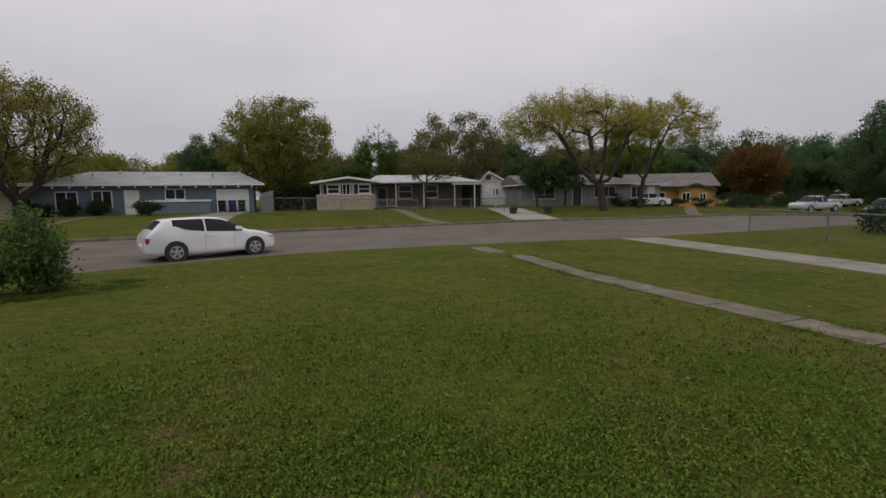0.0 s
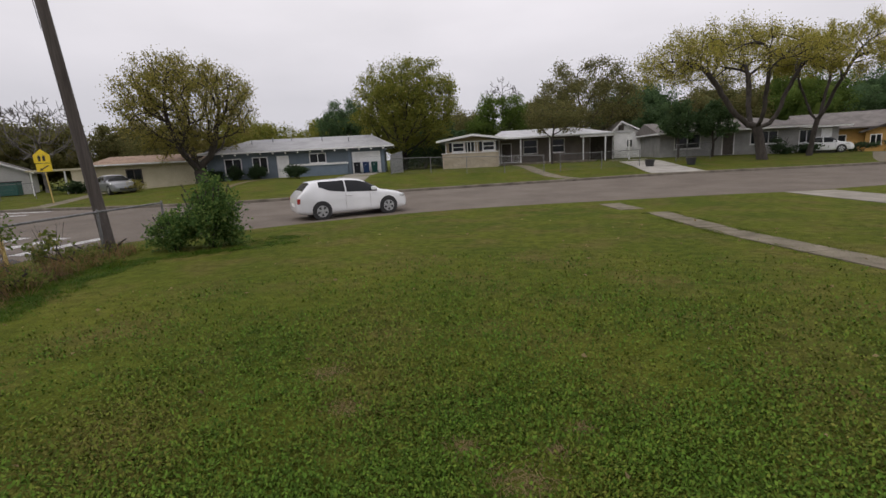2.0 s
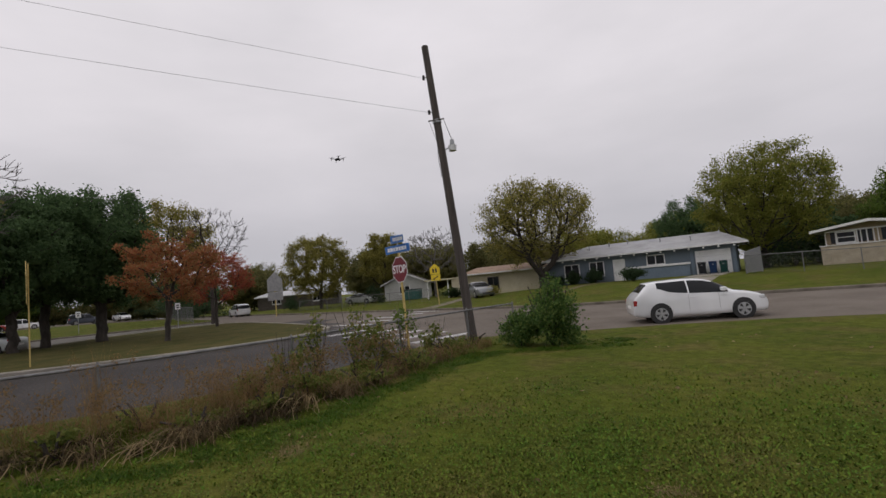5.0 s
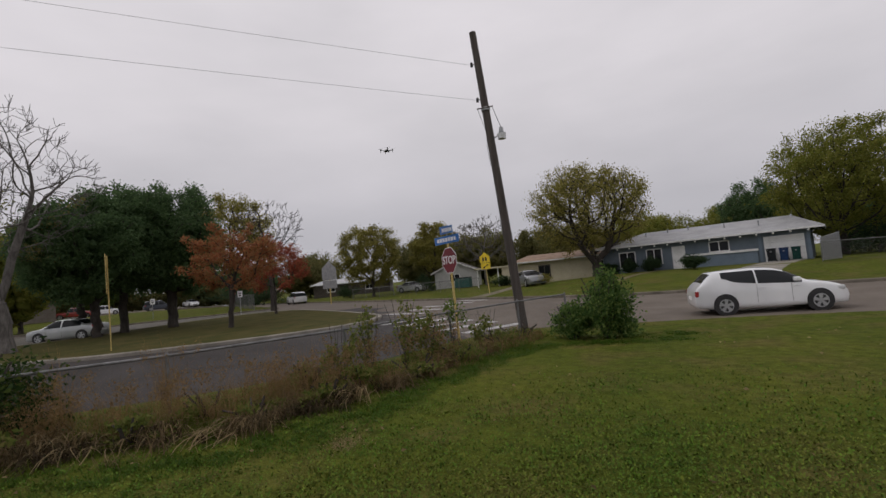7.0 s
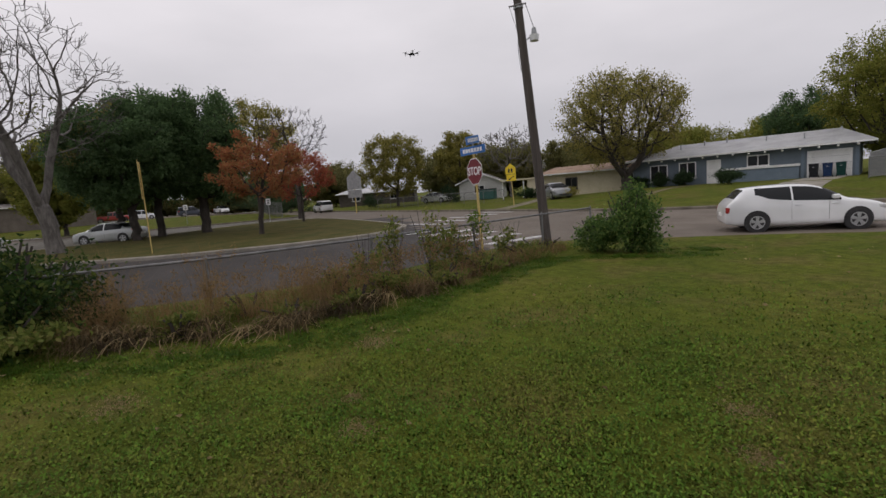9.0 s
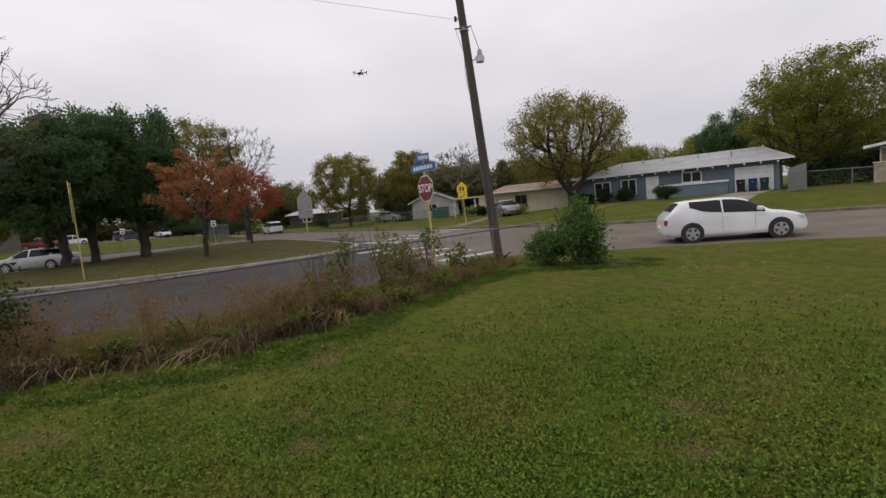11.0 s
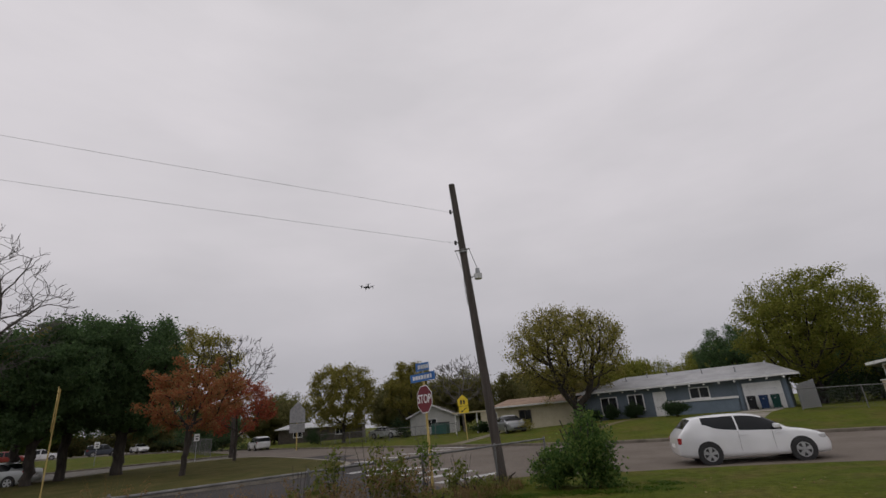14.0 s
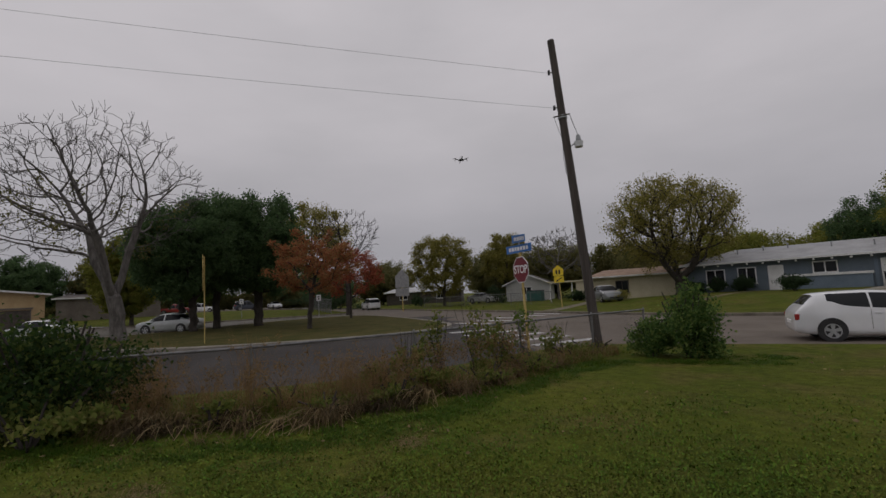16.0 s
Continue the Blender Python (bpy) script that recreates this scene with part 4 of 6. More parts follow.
def cream_house():
    h = thing("house", -40.7, 36.5, level(-40.7, 36.5) - 0.05, 25, "cream house with a low brown shingle roof", "house")
    bm = nb()
    gable_wall(bm, -4.6, -1.6, 0.0, 2.2, 2.75, -2.2)
    part("wall", bm, M_CREAM, h)
    walls(h, M_CREAM, ((-4.6, -1.604, 0.202, 8, -0.4, 2.2), (-1.6, 9.5, 0.0, 8, -0.4, 2.45)))
    window(h, 0.05, 0.72, 1.4, 1.3, 0, cols=2, m=M_DARKWOOD)
    window(h, -3.4, 0.9, 0.9, 1.1, 0, cols=1)
    window(h, 6.6, 0.9, 1.4, 1.1, 0, cols=2)
    hip_roof(h, -2.9, 10.2, -0.9, 8.8, 2.55, 3.35, 0.0, 0.6, M_ROOF_BROWN, label="brown patchy shingle roof")
    part("carport_roof", box(nb(), -8.2, -2.9, -0.2, 6, 2.2, 2.36), M_CREAM, h)
    for x in (-8.0, -5.2):
        part("carport_post", box(nb(), x, x + 0.12, 0, 0.12, -0.3, 2.2), M_WHITE, h)
    return h


def far_house(x, y, rz, w, d, ze, zr, wall, roof, label, gable=False, wins=2):
    h = thing("house", x, y, level(x, y) - 0.05, rz, label, "house")
    bm = nb()
    if gable:
        gable_wall(bm, -w / 2, w / 2, 0, ze, zr, 0)
        walls(h, wall, ((-w / 2, w / 2, 0.202, d, -0.4, ze),))
    else:
        box(bm, -w / 2, w / 2, 0, d, -0.4, ze)
    part("wall", bm, wall, h)
    for i in range(wins):
        window(h, -w / 2 + (i + 0.35) * w / wins, 0.9, min(1.5, w / wins * 0.4), 1.1, 0, cols=2)
    if gable:
        gable_roof_y(h, -w / 2 - 0.5, w / 2 + 0.5, -0.5, d + 0.5, ze, zr + 0.12, roof)
    else:
        hip_roof(h, -w / 2 - 0.5, w / 2 + 0.5, -0.6, d + 0.6, ze + 0.05, zr, w * 0.12, w * 0.12, roof)
    return h


def school_block():
    """Low ochre hall with a shallow white-edged roof and a recessed doorway."""
    h = thing("building", -66.1, -26.0, level(-66.1, -26.0) - 0.05, 111, "low ochre hall with a white-edged roof and recessed dark doorway", "building")
    bm = nb()
    gable_wall(bm, -5.2, 4.6, 0, 4.0, 4.6, -0.4)
    part("wall", bm, M_OCHRE_PALE, h)
    walls(h, M_OCHRE_PALE, ((-5.2, 4.6, 0.202, 9, -0.4, 4.0),))
    part("doorway", box(nb(), 0.6, 3.4, -0.03, 0.0, 0.0, 2.3), M_DARKWOOD, h, "dark recessed doorway")
    for x in (0.55, 3.35):
        part("door_jamb", box(nb(), x, x + 0.1, -0.12, -0.032, 0.0, 2.4), M_BROWNWALL, h)
    part("door_head", box(nb(), 0.4, 3.6, -0.14, -0.034, 2.402, 2.6), M_BROWNWALL, h)
    gable_roof_y(h, -5.8, 5.2, -0.6, 9.6, 4.05, 4.75, M_ROOF_PALE, xm=-0.4)
    return h


blue_house()
white_house()
grey_house()
ochre_house()
cream_house()
far_house(-57.5, 36.0, 50, 6, 8, 2.3, 3.7, M_PALEWALL, M_ROOF_GREY, "pale grey gabled cottage behind the wire fence", gable=True, wins=1)
far_house(-84.0, 30.0, 62, 14, 9, 2.3, 3.2, M_DARKWOOD, M_ROOF_WHITE, "dark low house with a bright white roof")
school_block()
far_house(-82.9, -18.8, 103, 12.5, 9, 3.2, 3.9, M_BROWNWALL, M_ROOF_GREY, "low brown brick building beyond the lane", wins=0)



# ---- trees ----
tree("tree", -33.1, 37.4, 11.2, 12.4, 11, M_LEAF_OLIVE, "broad tree with thinning olive and yellow leaves by the blue house", fork=0.26, split=0.4, clumps=360, per=100, size=0.16, trunk=0.5, crown_low=0.20, stems=3, twigs=2, puff=0.125, wide=0.12)
tree("tree", -18.1, 52.0, 11.6, 11.4, 12, M_LEAF_FRESH, "dense rounded olive green tree between two houses", fork=0.16, clumps=400, per=135, size=0.18, trunk=0.35, crown_low=0.10, puff=0.12, twigs=2, hollow=0.2)
tree("tree", -29.5, 62.0, 9.8, 8.6, 13, M_LEAF_DARK, "dark evergreen oak behind the blue house", clumps=130, per=175, size=0.19, trunk=0.3, crown_low=0.12, puff=0.17, mass=0.5)
tree("tree", 1.5, 66.0, 12.0, 14.5, 14, M_LEAF_DULL, "brown-green tree rising behind the white roof", clumps=220, per=162, size=0.21, trunk=0.35, crown_low=0.08, puff=0.15)
tree("tree", 15.0, 44.2, 10.2, 14.2, 33, M_LEAF_GOLD, "spreading flat-topped tree with sparse yellow leaves", fork=0.36, stems=4, split=0.72, wide=0.10, clumps=440, per=95, size=0.12, trunk=0.36, crown_low=0.46, puff=0.10, twigs=2, flatness=1.0, lean=(-2.2, 0.5), hollow=0.45, step=0.5)
tree("tree", 19.6, 47.6, 10.2, 8.8, 133, M_LEAF_GOLD, "slender leaning tree with sparse yellow leaves", fork=0.42, stems=3, split=0.7, wide=0.10, clumps=260, per=85, size=0.12, trunk=0.2, crown_low=0.48, puff=0.11, twigs=2, flatness=1.0, lean=(2.0, 0.0), hollow=0.4, step=0.5)
tree("tree", -1.6, 46.6, 5.6, 6.2, 134, M_LEAF_DULL, "drooping small tree before the porch roof", fork=0.4, clumps=70, per=90, size=0.16, trunk=0.10, crown_low=0.42, puff=0.16, twigs=1, hollow=0.3)
tree("tree", -10.5, 76.0, 10.0, 10.0, 16, M_LEAF_MID, "green tree far behind the bungalow", clumps=110, per=162, size=0.25, crown_low=0.05, puff=0.18, mass=0.5)
tree("tree", -11.0, 84.0, 13.6, 7.0, 17, None, "leafless tree far behind the bungalow", clumps=70, twigs=3, trunk=0.22, rmin=0.035, bark=M_BARK_GREY)
tree("tree", -41.0, 0.68, 10.6, 8.0, 21, M_LEAF_DARK, "dark live oak on the grass island", fork=0.22, clumps=230, per=170, size=0.18, trunk=0.34, crown_low=0.20, puff=0.17, group="oaks on the island", mass=0.7)
tree("tree", -41.0, -2.37, 10.7, 9.0, 22, M_LEAF_DARK, "dark live oak on the grass island", fork=0.22, clumps=230, per=170, size=0.18, trunk=0.27, crown_low=0.20, puff=0.17, group="oaks on the island", mass=0.7)
tree("tree", -38.9, -3.7, 9.3, 8.0, 23, M_LEAF_DARK, "dark live oak leaning beside another trunk", lean=(0, -0.6), fork=0.22, clumps=230, per=170, size=0.18, trunk=0.27, crown_low=0.20, puff=0.17, group="oaks on the island", mass=0.7)
tree("tree", -46.5, -5.4, 10.2, 8.2, 121, M_LEAF_DARK, "dark live oak behind the parked sedan", fork=0.22, clumps=230, per=170, size=0.18, trunk=0.26, crown_low=0.20, puff=0.17, group="oaks on the island", mass=0.7)
tree("tree", -31.5, 3.5, 5.6, 4.7, 24, M_LEAF_RED, "small maple with orange and russet autumn leaves", fork=0.3, clumps=170, per=80, size=0.13, trunk=0.15, crown_low=0.32, puff=0.14, twigs=1, lean=(0.1, 0.5))
tree("tree", -44.0, 8.6, 6.0, 5.6, 124, M_LEAF_CRIMSON, "small red-leaved tree beyond the maple", fork=0.3, clumps=120, per=70, size=0.15, trunk=0.12, crown_low=0.3, puff=0.15, twigs=1)
tree("tree", -33.0, -7.0, 13.6, 13.0, 25, None, "tall leafless tree with grey bark on the island", bark=M_BARK_GREY, fork=0.42, stems=3, split=0.45, wide=0.11, clumps=680, twigs=3, step=0.40, trunk=0.40, crown_low=0.26, tufts=24, per=60, size=0.16, lean=(0.6, -2.0), hollow=0.3, rmin=0.013)
tree("tree", -70.0, 8.0, 15.8, 12.0, 26, M_LEAF_OLIVE, "thin olive tree behind the oaks", clumps=170, per=121, size=0.23, trunk=0.3, crown_low=0.25, twigs=1)
tree("tree", -56.0, 10.6, 11.8, 8.0, 27, None, "leafless twisted tree behind the red maple", clumps=200, twigs=4, trunk=0.2, rmin=0.018, crown_low=0.45, step=0.45)
tree("tree", -62.9, 25.6, 9.7, 9.6, 28, M_LEAF_OLIVE, "round green tree near the fenced yards", clumps=160, per=162, size=0.21, crown_low=0.12, puff=0.16)
tree("tree", -60.0, 34.5, 10.8, 7.0, 29, M_LEAF_OLIVE, "round green tree near the fenced yards", clumps=120, per=162, size=0.21, crown_low=0.15, puff=0.17)
tree("tree", -55.0, 39.5, 10.2, 9.5, 30, None, "leafless rounded tree behind the cottage", bark=M_BARK_GREY, clumps=120, twigs=4, trunk=0.22, rmin=0.03)
tree("tree", 46.0, 71.0, 9.6, 9.6, 31, M_LEAF_ORANGE, "rust orange tree beside the ochre house", clumps=150, per=162, size=0.21, crown_low=0.1, puff=0.17, mass=0.5)
tree("tree", 54.2, 57.5, 13.0, 10.4, 32, M_LEAF_DARK, "dark evergreen tree at the end of the street", clumps=170, per=189, size=0.21, crown_low=0.05, puff=0.17, mass=0.5)
far = [(-86, -30, 9.5, 10, 131, M_LEAF_DARK), (-64, -12.5, 11.0, 9.0, 132, M_LEAF_FRESH), (-47, 66, 8.8, 14, 41, M_LEAF_FRESH), (-37, 72, 9.0, 14, 42, M_LEAF_FRESH), (-24, 74, 9.0, 13, 40, M_LEAF_FRESH), (9, 78, 11.5, 15, 43, M_LEAF_DARK), (20, 78, 10.5, 15, 44, M_LEAF_DULL), (31, 82, 12.0, 16, 45, M_LEAF_MID),
       (44, 90, 12.5, 17, 46, M_LEAF_DARK), (57, 90, 13.0, 18, 47, M_LEAF_DARK), (71, 92, 13.0, 18, 48, M_LEAF_DARK), (86, 96, 14.5, 19, 49, M_LEAF_DARK), (66, 70, 11.0, 14, 50, M_LEAF_DARK), (82, 76, 12.0, 15, 38, M_LEAF_DARK),
       (-73, 40, 9.2, 14, 51, M_LEAF_DULL), (-66, 47, 9.0, 14, 52, M_LEAF_DULL), (-62, 58, 8.5, 13, 53, M_LEAF_DULL), (-54, 56, 8.5, 12, 37, M_LEAF_DULL), (-90, 14, 8.0, 12, 54, M_LEAF_DARK), (-98, 26, 9.0, 15, 55, M_LEAF_DULL),
       (-118, 6, 10.0, 15, 56, M_LEAF_DULL), (-124, -12, 9.0, 15, 36, M_LEAF_MID), (-90, -22, 9.0, 10, 57, M_LEAF_DULL), (-104, -46, 11.0, 15, 58, M_LEAF_DARK), (-78, -44, 11.5, 14, 59, M_LEAF_DARK), (-18, 84, 10.0, 14, 60, M_LEAF_DULL),
       (-4, 84, 10.0, 14, 35, M_LEAF_DULL), (-16.0, 60, 6.0, 7, 34, M_LEAF_DARK)]
for x, y, hh, w, sd, lm in far:
    tree("tree", x, y, hh, w, sd, lm, "leafy tree in the distance behind the houses", clumps=170, per=115, size=0.28, crown_low=0.02, puff=0.16, mass=1.0, step=0.8, twigs=0, group="trees behind the houses")


# ---- pavements, drives, road paint ----
def slab_strip(name, line, width, slab, material, label, category="pavement", gap=0.03, lift=0.015, piece="slab"):
    """Concrete slabs laid end to end along a line, each one a piece with recessed joints, following the ground."""
    root = tagged(new(name), label, category, kind="structure")
    rng = random.Random(len(line) * 7 + int(width * 10))
    pts = along(line, slab)
    for i in range(len(pts) - 1):
        a, b = Vector(pts[i]), Vector(pts[i + 1])
        d = (b - a).normalized()
        o = Vector((-d.y, d.x)) * width / 2
        a2, b2 = a + d * gap / 2, b - d * gap / 2
        tilt = rng.uniform(-0.006, 0.006)
        bm = nb()
        c = [a2 + o, a2 - o, b2 - o, b2 + o]
        top = [bm.verts.new((p.x, p.y, level(p.x, p.y) + lift + tilt)) for p in c]
        low = [bm.verts.new((p.x, p.y, level(p.x, p.y) - 0.12)) for p in c]
        bm.faces.new(top)
        for k in range(4):
            bm.faces.new((top[k], low[k], low[(k + 1) % 4], top[(k + 1) % 4]))
        part(piece, bm, material, root)
    return root


slab_strip("garden_path", [(2.5, 15.4), (3.15, 12.0), (4.05, 9.1), (5.0, 6.65), (5.4, 5.6), (7.0, 2.0), (8.6, -1.6)], 0.64, 1.25, M_CONC_OLD, "weathered concrete garden path half overgrown with grass")
slab_strip("path_end", [(1.35, 18.2), (1.9, 16.2)], 0.75, 1.0, M_CONC_OLD, "broken concrete path end beside the kerb")
slab_strip("driveway_near", [(8.7, 20.9), (9.7, 16.6), (10.6, 12.8), (11.6, 8.0), (13, 2)], 1.8, 2.6, M_CONC_MID, "pale concrete driveway across the lawn")
slab_strip("driveway_blue_house", [(-13.6, 25.2), (-15.0, 29), (-16.9, 35.5), (-19.3, 43.9)], 2.7, 3.0, M_CONC_MID, "concrete driveway up to the garage door")
slab_strip("path_blue_house", [(-22.9, 25.6), (-24.5, 29.6), (-27.2, 38.0), (-27.0, 41.0)], 0.6, 1.5, M_DIRT, "narrow worn path to the front door")
slab_strip("path_bungalow", [(0.2, 32.2), (-2.0, 37.0), (-5.0, 47.5)], 1.0, 1.5, M_CONC_OLD, "concrete path to the porch")
slab_strip("driveway_bungalow", [(7.0, 35.0), (6.7, 41.0), (5.4, 50.0)], 3.4, 3.2, M_CONC, "bright new concrete driveway to the carport")
slab_strip("path_ochre_house", [(20.5, 38.3), (22.5, 43), (27, 52), (30, 58)], 1.1, 2.0, M_CONC_OLD, "pale concrete path to the ochre house")
slab_strip("pavement_corner", [(-31.6, 21.6), (-33.8, 25.0), (-36.4, 29.2), (-40.5, 33.5)], 1.3, 1.6, M_CONC_OLD, "concrete pavement behind the crossing")


def on_road(x, y):
    return level(x, y) - 0.13


def crossing():
    """Painted bars over the mouths of the side street and the west street."""
    for bars in ([(-15.1, 11.0, 93), (-16.8, 10.9, 94), (-18.5, 10.8, 95), (-20.2, 10.6, 96), (-21.8, 10.5, 97)],
                 [(-25.9, 12.4, 20), (-27.1, 14.4, 18), (-28.5, 16.4, 17), (-29.5, 18.4, 15), (-30.3, 20.3, 12)]):
        root = tagged(new("crosswalk"), "worn white crossing bars painted on asphalt", "crosswalk", kind="structure")
        for x, y, a in bars:
            e = Vector((math.cos(radians(a)), math.sin(radians(a)))) * 1.5
            o = Vector((-e.y, e.x)).normalized() * 0.24
            c = Vector((x, y))
            q = [c + e + o, c + e - o, c - e - o, c - e + o]
            bm = nb()
            poly(bm, [(p.x, p.y, on_road(p.x, p.y) + 0.010) for p in q], lift=(0, 0, 0.004))
            part("painted_bar", bm, M_PAINT, root)


crossing()


# ---- utility pole, wires ----
def utility_pole():
    p = thing("utility_pole", -11.58, 9.55, -0.15, 0, "leaning weathered wooden utility pole with a small lamp", "pole")
    top = Vector((-0.47, -0.52, 9.78))
    bm = nb()
    for i in range(6):
        a, b = top * (i / 6), top * ((i + 1) / 6)
        rod(bm, a, b, 0.148 - 0.04 * i / 6, 0.148 - 0.04 * (i + 1) / 6, 14)
    bmesh.ops.remove_doubles(bm, verts=bm.verts[:], dist=0.002)
    part("shaft", bm, M_POLE, p, smooth=False)
    view = Vector((0.77, -0.64, 0))
    side = Vector((0.64, 0.77, 0))
    ax = top.normalized()

    def at(z):
        return top * (z / top.z)
    c = at(7.22)
    bm = nb()
    rod(bm, c - side * 0.27 + view * 0.13, c + side * 0.24 + view * 0.13 + Vector((0, 0, 0.03)), 0.022, n=6)
    part("crossarm", bm, M_DARKWOOD, p, "short iron crossarm")
    bm = nb()
    rod(bm, c - ax * 0.05, c + ax * 0.05, 0.145, n=14)
    part("band", bm, M_GALV, p)
    for z in (8.72, 7.55):
        q = at(z) - side * 0.20 + view * 0.03
        bm = nb()
        rod(bm, at(z) - side * 0.08, q, 0.018, n=6)
        arm = part("insulator_bracket", bm, M_DARKWOOD, p)
        bm = nb()
        for k in (-0.05, 0, 0.05):
            rod(bm, q + Vector((0, 0, k - 0.02)), q + Vector((0, 0, k + 0.02)), 0.045, 0.036, 8)
        part("insulator", bm, M_BLACK, arm)
    # lamp on a short arm
    q = at(6.35) + side * 0.36 + view * 0.1
    bm = nb()
    rod(bm, at(6.2), q + Vector((0, 0, 0.02)), 0.02, n=6)
    lamp = part("lamp_arm", bm, M_GALV, p)
    bm = nb()
    rod(bm, q + Vector((0, 0, 0.0)), q + Vector((0, 0, 0.2)), 0.085, 0.06, 10)
    part("lamp_housing", bm, M_GALV, lamp)
    bm = nb()
    rod(bm, q + Vector((0, 0, -0.17)), q + Vector((0, 0, 0.0)), 0.125, 0.14, 12)
    part("lamp_glass", bm, M_LAMP_CLEAR, lamp, "clear ribbed lamp refractor")
    bm = nb()
    rod(bm, c + side * 0.22 + view * 0.13, q + Vector((0, 0, 0.2)), 0.009, n=4)
    rod(bm, c - side * 0.25 + view * 0.13, at(6.5) - side * 0.1, 0.007, n=4)
    rod(bm, at(6.0) - side * 0.15, at(5.4) - side * 0.14, 0.007, n=4)
    rod(bm, at(6.5) - side * 0.1, at(6.0) - side * 0.15, 0.007, n=4)
    part("cable", bm, M_BLACK, p)
    return p


utility_pole()


def wire(a, b, sag, label):
    a, b = Vector(a), Vector(b)
    nodes = []
    for i in range(25):
        t = i / 24
        q = a.lerp(b, t)
        q.z -= 4 * sag * t * (1 - t)
        nodes.append(tuple(q))
    v, f = pipe(nodes, 0.0048, 4)
    return tagged(raw("overhead_wire", v, f, M_GALV), label, "wire", group="overhead wires")


wire((-12.13, 8.94, 8.57), (-17.0, -34.0, 10.6), 0.25, "thin sagging overhead wire from the pole")
wire((-12.07, 9.00, 7.40), (-17.0, -34.0, 9.4), 0.25, "thin sagging overhead wire from the pole")
p2 = thing("utility_pole", -17.0, -34.0, level(-17, -34) - 0.2, 0, "wooden utility pole carrying the two wires", "pole")
part("shaft", rod(nb(), (0, 0, 0), (0, 0, 11.0), 0.16, 0.11, 12), M_POLE, p2)


# ---- signs ----
def flat_text(body, size, parent, m, mat4, name="lettering", depth=0.004):
    cu = bpy.data.curves.new(name, "FONT")
    cu.body, cu.size, cu.extrude, cu.align_x, cu.align_y = body, size, depth, "CENTER", "CENTER"
    cu.offset = size * 0.012
    ob = new(name, cu)
    dg = bpy.context.evaluated_depsgraph_get()
    me = bpy.data.meshes.new_from_object(ob.evaluated_get(dg))
    bpy.data.objects.remove(ob)
    me.materials.clear()
    me.materials.append(m)
    out = new(name, me)
    out.parent = parent
    out.matrix_basis = mat4
    return out


def ngon(n, r, turn=0.0, sx=1.0):
    return [(r * math.cos(2 * math.pi * i / n + turn) * sx, r * math.sin(2 * math.pi * i / n + turn)) for i in range(n)]


def plate(bm, pts, y0, y1):
    """An upright plate from points in x, z."""
    poly(bm, [(x, y0, z) for x, z in pts], lift=(0, y1 - y0, 0))
    return bm


def stop_sign():
    s = thing("stop_sign", -11.95, 7.42, -0.12, 3, "red stop sign on a leaning yellow post with street name blades", "sign")
    lean = Vector((-0.16, 0.0, 3.0))
    bm = nb()
    box(bm, -0.032, 0.032, -0.022, 0.022, -0.3, 3.0)
    for v in bm.verts:
        v.co += Vector((lean.x / 3, lean.y / 3, 0)) * max(v.co.z, 0)
    part("post", bm, M_POSTYEL, s, "yellow painted steel post")
    z = 2.48
    off = Vector((lean.x / 3 * z, -0.03, z))
    oct8 = ngon(8, 0.411, math.pi / 8)
    bm = nb()
    plate(bm, oct8, 0, 0.006)
    bmesh.ops.rotate(bm, verts=bm.verts[:], cent=(0, 0, 0), matrix=Matrix.Rotation(radians(-3), 3, "Y"))
    bmesh.ops.translate(bm, verts=bm.verts[:], vec=off)
    face = part("sign_face", bm, M_SIGNWHITE, s)
    bm = nb()
    plate(bm, [(x * 0.94, q * 0.94) for x, q in oct8], -0.004, -0.001)
    bmesh.ops.rotate(bm, verts=bm.verts[:], cent=(0, 0, 0), matrix=Matrix.Rotation(radians(-3), 3, "Y"))
    bmesh.ops.translate(bm, verts=bm.verts[:], vec=off)
    part("red_field", bm, M_SIGNRED, face, "red field inside a white border")
    flat_text("STOP", 0.335, face, M_SIGNWHITE, Matrix.Translation(off + Vector((0, -0.008, 0))) @ Euler((radians(90), 0, 0)).to_matrix().to_4x4() @ Matrix.Diagonal((0.82, 1, 1, 1)))
    part("blade_bracket", rod(nb(), (lean.x / 3 * 3.2, -0.01, 3.18), (lean.x / 3 * 3.3, 0.0, 3.32), 0.02), M_GALV, s)
    for zz, turn, roll in ((3.10, 14, -2), (3.40, -58, 8)):
        m = Matrix.Translation((lean.x / 3 * zz, -0.03 if turn > 0 else 0.0, zz)) @ Euler((0, radians(roll), radians(turn))).to_matrix().to_4x4()
        bm = nb()
        box(bm, -0.48, 0.48, -0.004, 0.004, -0.115, 0.115)
        bmesh.ops.transform(bm, matrix=m, verts=bm.verts[:])
        blade = part("street_name_blade", bm, M_SIGNBLUE, s, "blue street name blade")
        x = -0.38
        for w in ((0.08, 0.09, 0.07, 0.09, 0.08, 0.09, 0.07) if turn > 0 else (0.08, 0.07, 0.09, 0.08, 0.09, 0.07, 0.08)):
            bm = nb()
            box(bm, x, x + w, -0.009, -0.005, -0.055, 0.055)
            box(bm, x, x + w, 0.005, 0.009, -0.055, 0.055)
            bmesh.ops.transform(bm, matrix=m, verts=bm.verts[:])
            part("bar", bm, M_SIGNWHITE, blade)
            x += w + 0.028
    return s


stop_sign()


